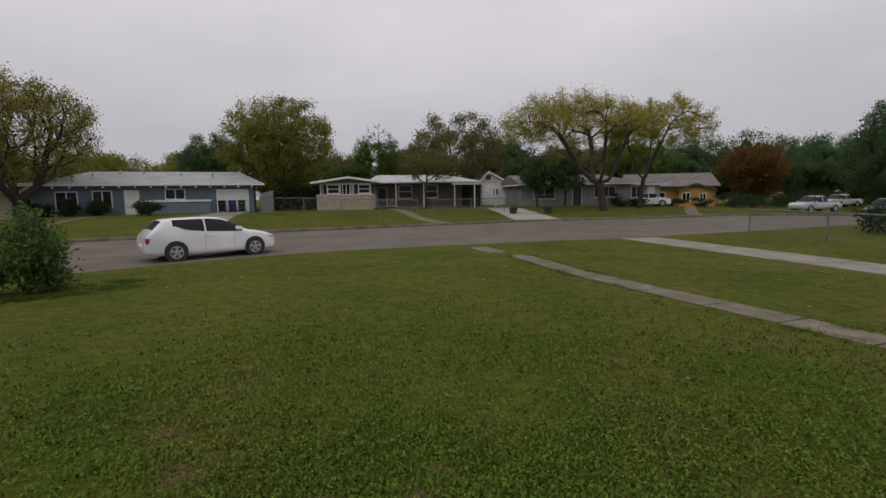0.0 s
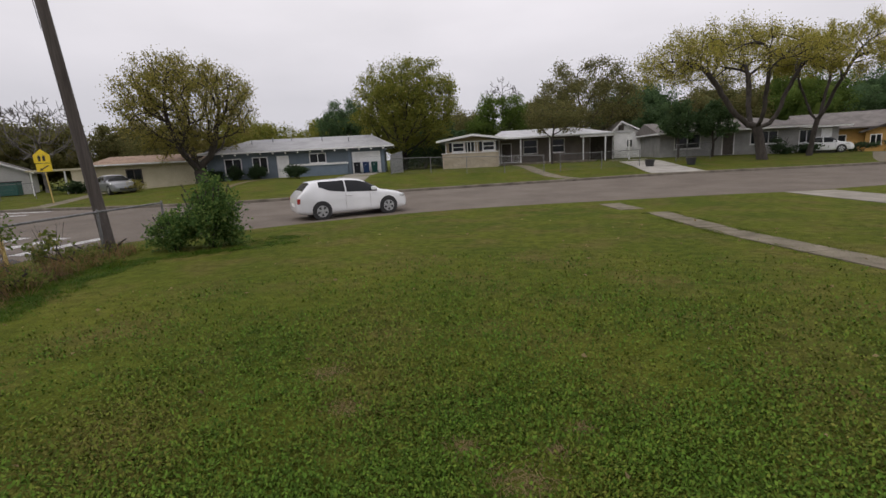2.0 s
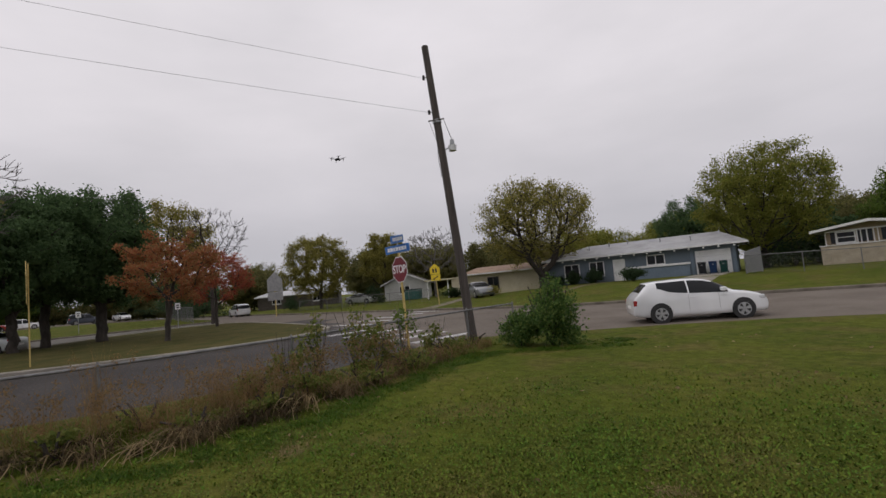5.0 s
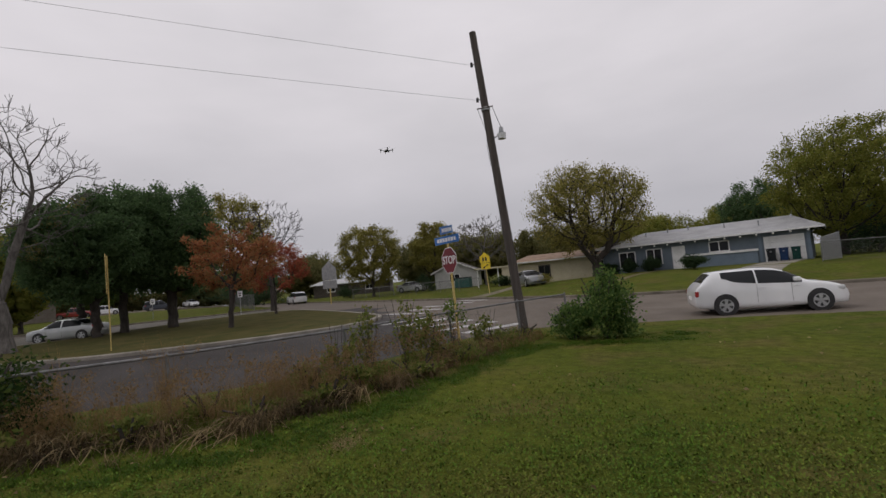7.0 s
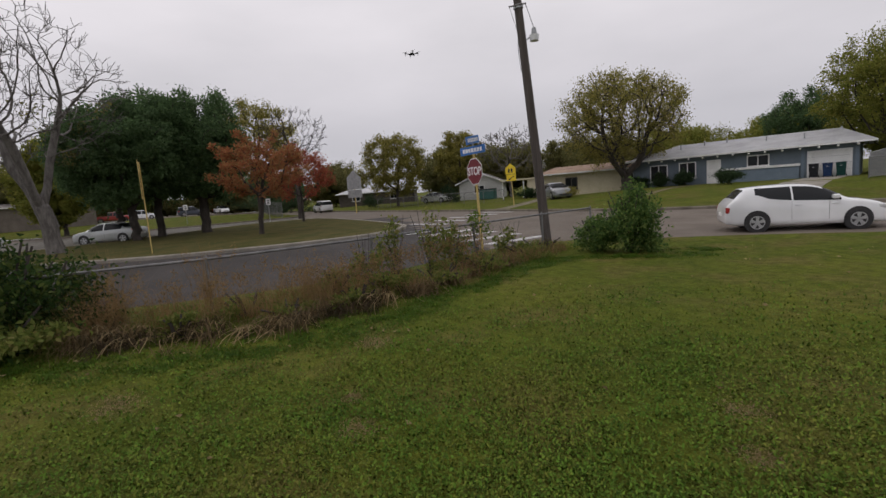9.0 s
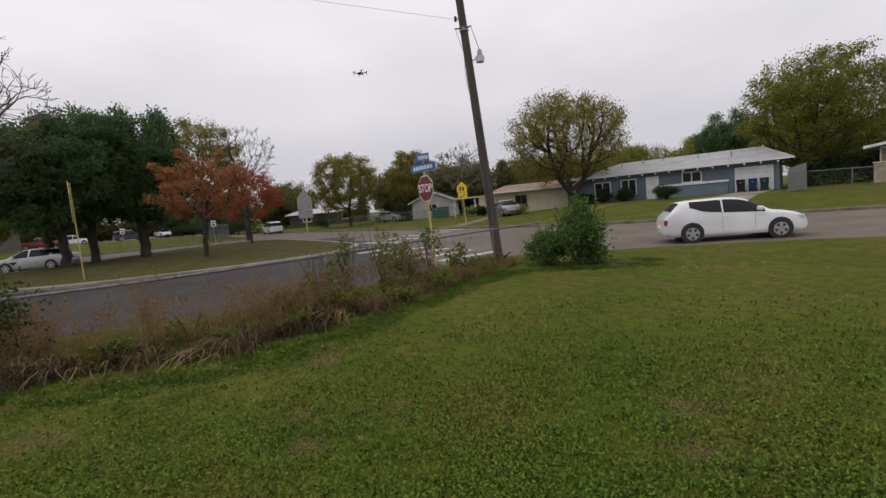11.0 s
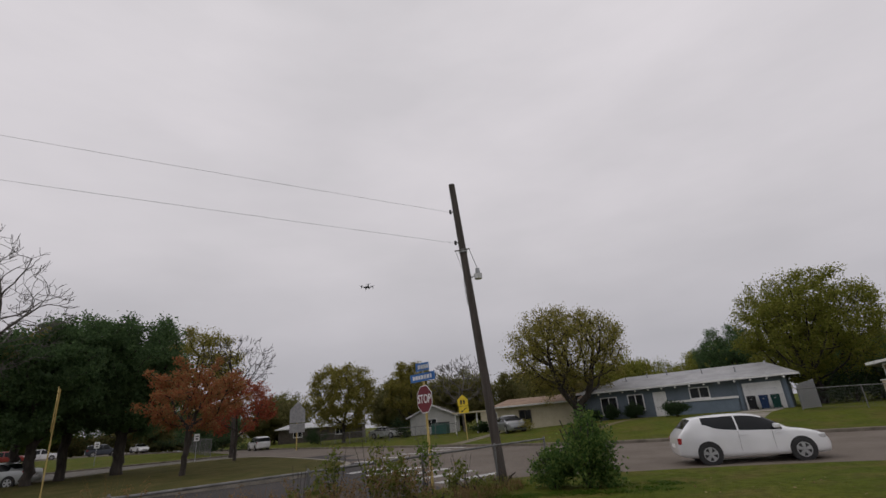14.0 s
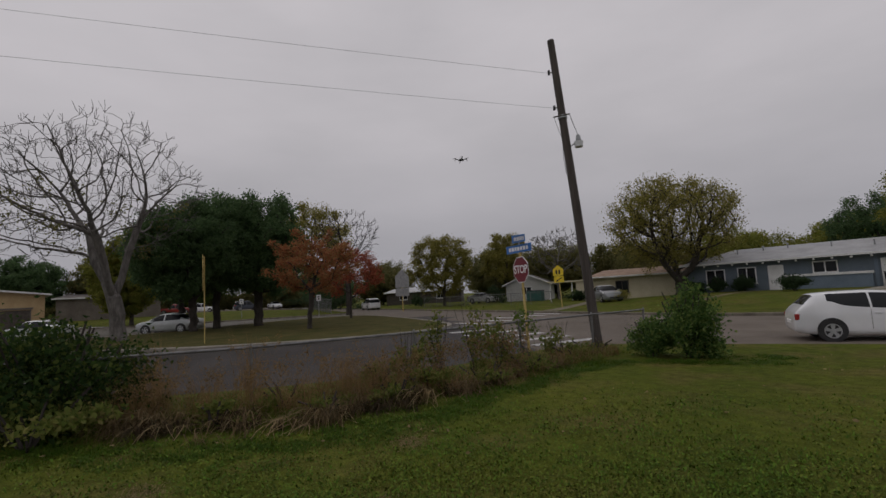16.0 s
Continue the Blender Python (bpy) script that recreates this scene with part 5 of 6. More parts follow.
def school_sign():
    s = thing("school_sign", -34.1, 24.7, level(-34.1, 24.7), 40, "yellow school crossing sign with an arrow plaque", "sign")
    bm = nb()
    box(bm, -0.035, 0.035, 0.0, 0.05, -0.3, 3.5)
    for v in bm.verts:
        v.co.x -= 0.05 * max(v.co.z, 0)
    part("post", bm, M_POSTYEL, s)
    bm = nb()
    plate(bm, [(-0.45, -0.42), (0.45, -0.42), (0.45, 0.1), (0.0, 0.5), (-0.45, 0.1)], -0.01, 0.0)
    bmesh.ops.translate(bm, verts=bm.verts[:], vec=(-0.16, 0, 3.15))
    f = part("sign_face", bm, M_SIGNYEL, s)
    for x in (-0.3, -0.05):
        bm = nb()
        plate(bm, [(x - 0.07, 2.85), (x + 0.07, 2.85), (x + 0.08, 3.15), (x + 0.03, 3.22), (x - 0.03, 3.22), (x - 0.08, 3.15)], -0.016, -0.011)
        part("symbol", bm, M_BLACK, f, "plain dark symbol")
    bm = nb()
    plate(bm, [(-0.42, -0.27), (0.42, -0.27), (0.42, 0.27), (-0.42, 0.27)], -0.01, 0.0)
    bmesh.ops.translate(bm, verts=bm.verts[:], vec=(-0.12, 0, 2.42))
    q = part("plaque", bm, M_SIGNYEL, s)
    bm = nb()
    plate(bm, [(0.12, 2.58), (0.16, 2.52), (-0.22, 2.30), (-0.14, 2.26), (-0.38, 2.22), (-0.30, 2.42), (-0.27, 2.35)], -0.016, -0.011)
    part("arrow", bm, M_BLACK, q)


school_sign()


def sign_back():
    s = thing("traffic_sign", -57.3, 17.7, level(-57.3, 17.7), 100, "bare metal backs of two road signs on a yellow post", "sign")
    part("post", box(nb(), -0.06, 0.06, 0.0, 0.08, -0.3, 4.6), M_POSTYEL, s)
    bm = nb()
    plate(bm, [(-0.95, 2.8), (0.95, 2.8), (0.95, 4.2), (0, 5.1), (-0.95, 4.2)], -0.03, -0.01)
    part("upper_plate", bm, M_SIGNBACK, s)
    part("lower_plate", box(nb(), -0.95, 0.95, -0.03, -0.01, 1.75, 2.72), M_SIGNBACK, s)


sign_back()


def narrow_sign():
    s = thing("crossing_sign", -25.2, -1.95, level(-25.2, -1.95), 4.4, "tall yellow crossing sign seen edge on, on a yellow post", "sign")
    part("post", box(nb(), -0.03, 0.03, -0.025, 0.025, -0.3, 4.1), M_POSTYEL, s)
    bm = nb()
    plate(bm, [(-0.4, 2.45), (0.4, 2.45), (0.4, 3.6), (0.0, 4.2), (-0.4, 3.6)], -0.075, -0.045)
    part("sign_face", bm, M_POSTYEL, s, "faded yellow plate")


narrow_sign()


def small_sign(x, y, rz, label):
    s = thing("traffic_sign", x, y, level(x, y), rz, label, "sign", "small street signs")
    part("post", box(nb(), -0.03, 0.03, 0, 0.05, -0.2, 2.3), M_GALV, s)
    f = part("sign_face", box(nb(), -0.24, 0.24, -0.015, 0.0, 1.72, 2.35, 0.01), M_SIGNWHITE, s)
    part("bar", box(nb(), -0.14, 0.14, -0.022, -0.017, 2.08, 2.18), M_BLACK, f)
    part("bar", box(nb(), -0.11, 0.11, -0.022, -0.017, 1.84, 1.98), M_BLACK, f)


small_sign(-53.0, 6.9, 97, "small white traffic sign beside the lane")
small_sign(-66.0, -1.0, 95, "small white traffic sign beside the lane")


# ---- wire fences ----
def chain_fence(name, line, height, label, spacing=0.065, post_every=3.0, base=None, rail_r=0.025, wire_r=0.0013):
    """Steel posts, a top rail, and a diamond of crossing wires between them."""
    root = tagged(new(name), label, "fence")
    pts = [Vector((x, y, (level(x, y) if base is None else base))) for x, y in line]
    posts = []
    for i in range(len(pts) - 1):
        a, b = pts[i], pts[i + 1]
        n = max(1, round((b - a).length / post_every))
        posts += [a.lerp(b, k / n) for k in range(n)]
    posts.append(pts[-1])
    for q in posts:
        bm = nb()
        rod(bm, q - Vector((0, 0, 0.2)), q + Vector((0, 0, height + 0.02)), 0.03, n=8)
        rod(bm, q + Vector((0, 0, height + 0.02)), q + Vector((0, 0, height + 0.07)), 0.036, 0.012, 8)
        part("post", bm, M_RAIL, root)
    tv, tf = pipe([tuple(q + Vector((0, 0, height))) for q in posts], rail_r)
    raw("top_rail", tv, tf, M_RAIL, root)
    v, f = [], []
    for a, b in zip(posts, posts[1:]):
        L = (b - a).length
        d = (b - a) / L
        h = height - 0.06
        k = int((L + h) / spacing)
        for s in (1, -1):
            for i in range(k):
                u0 = i * spacing - h if s > 0 else i * spacing
                u1 = u0 + s * h
                z0, z1 = 0.04, 0.04 + h
                lo, hi = (u0, u1) if u0 < u1 else (u1, u0)
                if hi <= 0 or lo >= L:
                    continue

                def clip(u, z, uo, zo):
                    c = min(max(u, 0), L)
                    return c, z + (zo - z) * ((c - u) / (uo - u))
                p, q = clip(u0, z0, u1, z1), clip(u1, z1, u0, z0)
                m = len(v)
                for (u, z) in (p, q):
                    c = a + d * u + Vector((0, 0, z))
                    v.extend([tuple(c + Vector((0, 0, wire_r))), tuple(c + Vector((d.y, -d.x, 0)) * wire_r), tuple(c - Vector((d.y, -d.x, 0)) * wire_r - Vector((0, 0, wire_r)))])
                f.extend([(m, m + 1, m + 4, m + 3), (m + 1, m + 2, m + 5, m + 4), (m + 2, m, m + 3, m + 5)])
    ob = raw("wire_mesh", v, f, M_WIRE, root)
    ob["kind"] = "stuff"
    return root


FENCE = [(-12.5, -11.0), (-10.4, -5.6), (-9.65, -2.6), (-9.3, 0.06), (-9.6, 3.2), (-10.2, 6.1), (-10.75, 8.7), (-11.1, 10.9)]
chain_fence("chain_link_fence", FENCE, 1.07, "low galvanised chain link fence overgrown with weeds", base=-0.07, post_every=3.2)
chain_fence("chain_link_fence", [(-14.2, 37.2), (-10.9, 37.6), (-1.9, 37.3)], 1.3, "chain link fence along the bungalow's front lawn", spacing=0.1, wire_r=0.0028)
chain_fence("chain_link_fence", [(-0.7, 38.0), (2.4, 39.6), (5.4, 41.4)], 1.3, "chain link fence along the bungalow's front lawn", spacing=0.1, wire_r=0.0028)
chain_fence("chain_link_fence", [(8.6, 44.2), (9.6, 45.0), (11.6, 45.8)], 1.4, "short run of chain link fence by the driveway", spacing=0.1, wire_r=0.0028)
chain_fence("chain_link_fence", [(14.6, 22.6), (14.35, 17.7), (14.1, 12.6), (14.0, 6.0)], 1.15, "chain link fence across the neighbouring lawn", spacing=0.08, wire_r=0.002, post_every=5.0)
chain_fence("chain_link_fence", [(-62, 22.2), (-54, 24.6), (-47, 27.2), (-42.5, 29.5)], 1.3, "chain link fence round the corner yard", spacing=0.14, wire_r=0.004)
chain_fence("chain_link_fence", [(-62, 9.6), (-68, 9.3), (-75, 8.9)], 1.8, "tall chain link fence beside the parking lot", spacing=0.16, wire_r=0.005)


def mesh_gate():
    g = thing("gate", -14.2, 37.3, level(-14.2, 37.3), 88, "pale swung-open mesh gate at the fence corner", "gate")
    bm = nb()
    rod(bm, (0, 0, 0.05), (0, 0, 1.6), 0.03)
    rod(bm, (2.6, 0, 0.05), (2.6, 0, 1.9), 0.03)
    rod(bm, (0, 0, 1.55), (2.6, 0, 1.85), 0.03)
    rod(bm, (0, 0, 0.1), (2.6, 0, 0.1), 0.03)
    part("gate_frame", bm, M_GALV, g)
    bm = nb()
    for i in range(52):
        x = 0.05 * i + 0.02
        box(bm, x, x + 0.035, -0.006, 0.006, 0.1, 1.54 + 0.115 * x)
    q = part("gate_slats", bm, M_GALV, g, "pale privacy slats")
    q["kind"] = "stuff"


mesh_gate()


# ---- cars ----
HATCH = [(0.0, 0.42, 0.62, 0.66, 0.70, 0.66), (0.04, 0.30, 0.80, 0.84, 0.79, 0.72), (0.16, 0.25, 0.96, 1.00, 0.83, 0.70), (0.26, 0.23, 1.03, 1.10, 0.85, 0.66), (0.54, 0.21, 1.12, 1.38, 0.87, 0.58),
         (0.62, 0.21, 1.16, 1.41, 0.87, 0.575), (0.86, 0.2, 1.20, 1.435, 0.88, 0.575), (1.25, 0.2, 1.06, 1.46, 0.885, 0.58), (1.84, 0.2, 0.985, 1.475, 0.885, 0.59), (1.89, 0.2, 0.98, 1.475, 0.885, 0.59),
         (2.36, 0.2, 0.955, 1.44, 0.885, 0.59), (2.70, 0.2, 0.94, 1.34, 0.885, 0.61), (3.06, 0.2, 0.93, 1.15, 0.885, 0.66), (3.34, 0.2, 0.915, 0.975, 0.885, 0.73), (3.80, 0.2, 0.85, 0.90, 0.87, 0.68),
         (4.16, 0.2, 0.75, 0.80, 0.82, 0.58), (4.36, 0.22, 0.61, 0.66, 0.72, 0.50), (4.46, 0.3, 0.48, 0.52, 0.58, 0.42)]
SEDAN = [(0.0, 0.38, 0.75, 0.80, 0.70, 0.62), (0.08, 0.26, 0.93, 0.97, 0.80, 0.68), (0.50, 0.22, 1.0, 1.05, 0.86, 0.70), (0.75, 0.2, 1.0, 1.08, 0.87, 0.70), (1.25, 0.2, 0.98, 1.36, 0.88, 0.60),
         (1.70, 0.2, 0.97, 1.45, 0.88, 0.58), (2.18, 0.2, 0.955, 1.47, 0.88, 0.58), (2.26, 0.2, 0.953, 1.47, 0.88, 0.58), (2.70, 0.2, 0.945, 1.42, 0.88, 0.59), (3.15, 0.2, 0.94, 1.2, 0.88, 0.66),
         (3.50, 0.2, 0.93, 0.98, 0.88, 0.74), (4.05, 0.2, 0.86, 0.90, 0.86, 0.70), (4.40, 0.2, 0.74, 0.78, 0.78, 0.60), (4.55, 0.3, 0.52, 0.55, 0.62, 0.48)]
SUV = [(0.0, 0.42, 0.9, 0.95, 0.82, 0.76), (0.05, 0.32, 1.05, 1.10, 0.88, 0.78), (0.22, 0.28, 1.08, 1.60, 0.92, 0.72), (0.40, 0.26, 1.08, 1.74, 0.93, 0.70), (1.20, 0.26, 1.06, 1.78, 0.93, 0.70),
       (1.28, 0.26, 1.06, 1.78, 0.93, 0.70), (2.15, 0.26, 1.05, 1.78, 0.93, 0.70), (2.23, 0.26, 1.05, 1.78, 0.93, 0.70), (2.75, 0.26, 1.04, 1.70, 0.93, 0.71), (3.25, 0.26, 1.04, 1.34, 0.93, 0.76),
       (3.50, 0.26, 1.03, 1.10, 0.93, 0.80), (4.30, 0.28, 0.98, 1.03, 0.90, 0.78), (4.60, 0.3, 0.86, 0.9, 0.82, 0.7), (4.70, 0.4, 0.66, 0.7, 0.74, 0.62)]
PICKUP = [(0.0, 0.5, 0.95, 0.98, 0.86, 0.84), (0.05, 0.42, 1.10, 1.14, 0.92, 0.90), (1.95, 0.42, 1.10, 1.14, 0.93, 0.90), (2.0, 0.36, 1.10, 1.20, 0.93, 0.80), (2.08, 0.36, 1.10, 1.72, 0.93, 0.70),
          (2.75, 0.36, 1.08, 1.78, 0.93, 0.70), (2.83, 0.36, 1.08, 1.78, 0.93, 0.70), (3.45, 0.36, 1.08, 1.72, 0.93, 0.71), (3.95, 0.36, 1.08, 1.3, 0.93, 0.78), (4.15, 0.36, 1.07, 1.14, 0.93, 0.82),
          (5.1, 0.36, 1.02, 1.07, 0.92, 0.80), (5.35, 0.4, 0.9, 0.95, 0.86, 0.76), (5.42, 0.46, 0.7, 0.75, 0.8, 0.7)]


def flowing(x, y, at):
    """A smooth curve through the points that never overshoots them."""
    x, y = np.asarray(x, float), np.asarray(y, float)
    h, d = np.diff(x), np.diff(y) / np.diff(x)
    m = np.zeros(len(x))
    m[0], m[-1] = d[0], d[-1]
    ok = d[:-1] * d[1:] > 0
    m[1:-1][ok] = 2 * d[:-1][ok] * d[1:][ok] / (d[:-1][ok] + d[1:][ok])
    k = np.clip(np.searchsorted(x, at, side="right") - 1, 0, len(h) - 1)
    t = (at - x[k]) / h[k]
    return (2 * t ** 3 - 3 * t ** 2 + 1) * y[k] + (t ** 3 - 2 * t ** 2 + t) * h[k] * m[k] + (3 * t ** 2 - 2 * t ** 3) * y[k + 1] + (t ** 3 - t ** 2) * h[k] * m[k + 1]


def car(x, y, rz, profile, paint, label, category="car", wheels=(0.85, 3.50), wr=0.325, z=None, side_from=0.0):
    """x, y: the middle of the car on the ground; rz: its heading. Lofted body, glazing, wheels, lamps, mirrors."""
    L = profile[-1][0]
    root = thing("car", x, y, (on_road(x, y) if z is None else z) , rz, label, category)
    P = np.array(profile)
    us = np.concatenate([np.linspace(P[i, 0], P[i + 1, 0], 4, endpoint=False) for i in range(len(P) - 1)] + [P[-1:, 0]])
    rows = np.stack([us] + [flowing(P[:, 0], P[:, c], us) for c in range(1, 6)], axis=1)
    secs = []
    for (u, zb, zs, zt, w, wt) in rows:
        wb = w * 0.97 - max(0.0, zs - 1.08) * 0.8
        half = np.array([(w * 0.90, zb), (w * 0.99, zb + 0.12), (w, zb + (min(zs, 1.05) - zb) * 0.6), (wb, zs), (wt + (wb - wt) * 0.12, zs + (zt - zs) * 0.88), (wt * 0.86, zt), (0, zt + 0.015)])
        k = np.arange(7)
        fine = np.linspace(0, 6, 19)
        half = np.stack([flowing(k, half[:, 0], fine), flowing(k, half[:, 1], fine)], axis=1)
        secs.append([(u - L / 2, -a, b) for a, b in half] + [(u - L / 2, a, b) for a, b in half[-2::-1]])
    n = len(secs[0])
    v = [p for r in secs for p in r]
    body, glass = [], []
    for i in range(len(secs) - 1):
        p0, p1 = profile[i // 4], profile[i // 4 + 1]
        t0, t1 = p0[3] - p0[2], p1[3] - p1[2]
        pillar = p1[0] - p0[0] < 0.1 and min(t0, t1) > 0.3
        lo = min(rows[i, 3] - rows[i, 2], rows[i + 1, 3] - rows[i + 1, 2])
        for k in range(n - 1):
            q = (i * n + k, i * n + k + 1, (i + 1) * n + k + 1, (i + 1) * n + k)
            seg = k // 3 if k < 18 else (35 - k) // 3
            g = seg == 3 and lo > 0.14 and not pillar and p0[0] >= side_from
            if seg in (4, 5) and abs(t1 - t0) > 0.14 and abs(p1[3] - p0[3]) > 0.13 and max(t0, t1) > 0.2:
                g = True
            (glass if g else body).append(q)
    body.append(tuple(range(n - 1, -1, -1)))
    body.append(tuple(range((len(secs) - 1) * n, len(secs) * n)))
    for i in range(len(secs) - 1):
        body.append((i * n, (i + 1) * n, (i + 1) * n + n - 1, i * n + n - 1))

    def sub(name, fs, m, label=""):
        used = sorted({a for q in fs for a in q})
        at = {a: k for k, a in enumerate(used)}
        return raw(name, [v[a] for a in used], [[at[a] for a in q] for q in fs], m, root, label, smooth=True)
    sub("body", body, paint)
    sub("glazing", glass, M_GLASS, "dark tinted glass")
    W = max(p[4] for p in profile)
    for u in wheels:
        for s in (-1, 1):
            X = u - L / 2
            yo = s * (W + 0.004)
            bm = nb()
            rod(bm, (X, s * (W - 0.24), wr + 0.02), (X, s * (W + 0.003), wr + 0.02), wr + 0.055, n=28)
            arch = part("wheel_arch", bm, M_BLACK, root)
            bm = nb()
            rod(bm, (X, s * (W - 0.2), wr), (X, yo + s * 0.012, wr), wr, n=24)
            tyre = part("tyre", bm, M_BLACK, root)
            bm = nb()
            for k in range(5):
                a = 2 * math.pi * k / 5 + 0.3
                c, d = math.cos(a), math.sin(a)
                poly(bm, [(X + c * 0.04 - d * 0.035, yo + s * 0.022, wr + d * 0.04 + c * 0.035), (X + c * 0.04 + d * 0.035, yo + s * 0.022, wr + d * 0.04 - c * 0.035),
                          (X + c * wr * 0.64 + d * 0.06, yo + s * 0.022, wr + d * wr * 0.64 - c * 0.06), (X + c * wr * 0.64 - d * 0.06, yo + s * 0.022, wr + d * wr * 0.64 + c * 0.06)], lift=(0, s * 0.006, 0))
            rod(bm, (X, yo + s * 0.012, wr), (X, yo + s * 0.03, wr), 0.06, n=10)
            for k in range(20):
                a, a2 = 2 * math.pi * k / 20, 2 * math.pi * (k + 1) / 20
                poly(bm, [(X + math.cos(q) * r, yo + s * 0.02, wr + math.sin(q) * r) for q, r in ((a, wr * 0.60), (a2, wr * 0.60), (a2, wr * 0.69), (a, wr * 0.69))], lift=(0, s * 0.006, 0))
            part("rim", bm, M_ALLOY, tyre)
    p0, p1 = profile[1], profile[-3]
    for s in (-1, 1):
        bm = nb()
        box(bm, p0[0] - L / 2 - 0.02, p0[0] - L / 2 + 0.26, s * (p0[4] - 0.02) - 0.05, s * (p0[4] - 0.02) + 0.05, p0[2] - 0.16, p0[2] + 0.04, 0.02)
        part("taillight", bm, M_LAMP_RED, root)
        bm = nb()
        box(bm, p1[0] - L / 2 - 0.22, p1[0] - L / 2 + 0.12, s * (p1[4] - 0.08) - 0.09, s * (p1[4] - 0.08) + 0.07, p1[2] - 0.14, p1[2] - 0.0, 0.03)
        part("headlight", bm, M_LAMP_CLEAR, root)
        mx = [p for p in profile if p[3] - p[2] > 0.15][-1][0] - L / 2 - 0.12
        zs = profile[len(profile) // 2][2]
        bm = nb()
        box(bm, mx - 0.08, mx + 0.1, s * (W + 0.09) - 0.09, s * (W + 0.09) + 0.09, zs + 0.0, zs + 0.14, 0.03)
        part("mirror", bm, paint, root)
        # door seams and handles
        for u in (profile[len(profile) // 2 - 1][0], profile[len(profile) // 2 - 1][0] + 0.98):
            bm = nb()
            box(bm, u - L / 2 - 0.003, u - L / 2 + 0.003, s * (W + 0.001) - 0.004, s * (W + 0.001) + 0.004, 0.36, zs - 0.03)
            part("door_seam", bm, M_RAIL, root)
            bm = nb()
            box(bm, u - L / 2 + 0.06, u - L / 2 + 0.24, s * (W + 0.008) - 0.012, s * (W + 0.008) + 0.012, zs - 0.16, zs - 0.125, 0.006)
            part("door_handle", bm, paint, root)
    bm = nb()
    box(bm, L / 2 - 0.09, L / 2 + 0.012, -0.45, 0.45, 0.32, 0.46, 0.02)
    part("grille", bm, M_BLACK, root)
    bm = nb()
    box(bm, -L / 2 - 0.018, -L / 2 + 0.05, -0.26, 0.26, 0.52, 0.64, 0.01)
    part("number_plate", bm, M_SIGNWHITE, root)
    return root


car(-8.65, 17.7, 42, HATCH, M_CARWHITE, "white hatchback with dark tinted windows driving on the street", wheels=(0.90, 3.56), wr=0.315, side_from=0.85)
car(-41.6, -5.6, 246, SEDAN, M_CARSILVER, "pale silver sedan parked under the oaks", wheels=(0.95, 3.62))
car(-44.5, -14.6, 246, SEDAN, M_CARSILVER, "silver sedan parked along the lane", wheels=(0.95, 3.62))
car(-73.5, 17.4, 183, SUV, M_CARWHITE, "white van-like car parked at the kerb", wheels=(0.95, 3.72), wr=0.35)
car(23.3, 54.0, -18, SEDAN, M_CARWHITE, "older white coupe parked on a driveway", wheels=(0.95, 3.62), z=level(23.3, 54.0) + 0.02)
car(40.2, 51.5, 195, PICKUP, M_CARSILVER, "old silver pickup truck at the end of the street", wheels=(1.0, 4.4), wr=0.38, z=level(40.2, 51.5))
car(55.0, 66.0, 190, PICKUP, M_CARWHITE, "white pickup truck parked far down the street", wheels=(1.0, 4.4), wr=0.38, z=level(55, 66))
car(36.0, 38.4, 205, SUV, M_CARDARK, "dark blue sport utility car on the street", wheels=(0.95, 3.72), wr=0.37)
car(-97.0, -12.4, 95, PICKUP, M_CARRED, "red pickup truck in the parking lot", wheels=(1.0, 4.4), wr=0.38)
car(-99.0, -0.6, 100, SUV, M_CARDARK, "dark blue car in the parking lot", wheels=(0.95, 3.72), wr=0.36)
car(-112.0, 5.0, 20, SEDAN, M_CARWHITE, "white car in the parking lot", wheels=(0.95, 3.62))
car(-108.0, -9.0, 95, SUV, M_CARWHITE, "white van in the parking lot", wheels=(0.95, 3.72), wr=0.36)
car(-34.8, 30.0, 338, SEDAN, M_CARGREY, "grey sedan on the cream house driveway", wheels=(0.95, 3.62), z=level(-34.6, 29.6))
car(-61.5, 31.0, 30, SEDAN, M_CARSILVER, "pale car in the fenced corner yard", wheels=(0.95, 3.62), z=level(-61.5, 31))


# ---- wheelie bins ----
def bin_(x, y, rz, m, label):
    b = thing("wheelie_bin", x, y, level(x, y) + 0.02, rz, label, "bin", "bins by the garage")
    bm = nb()
    v = [bm.verts.new(p) for p in ((-0.24, -0.26, 0.06), (0.24, -0.26, 0.06), (0.24, 0.26, 0.06), (-0.24, 0.26, 0.06), (-0.3, -0.34, 1.0), (0.3, -0.34, 1.0), (0.3, 0.34, 1.0), (-0.3, 0.34, 1.0))]
    for f in ((0, 1, 2, 3), (4, 5, 6, 7), (0, 1, 5, 4), (1, 2, 6, 5), (2, 3, 7, 6), (3, 0, 4, 7)):
        bm.faces.new([v[i] for i in f])
    part("body", bm, m, b)
    lid = part("lid", box(nb(), -0.32, 0.32, -0.37, 0.36, 1.003, 1.08, 0.03), m, b)
    part("handle", rod(nb(), (-0.25, 0.4, 0.98), (0.25, 0.4, 0.98), 0.02), M_BLACK, lid)
    for s in (-1, 1):
        part("wheel", rod(nb(), (s * 0.26, 0.26, 0.11), (s * 0.31, 0.26, 0.11), 0.11, n=14), M_BLACK, b)
    part("label_patch", box(nb(), -0.06, 0.06, -0.332, -0.322, 0.78, 0.84), M_SIGNBACK, b)


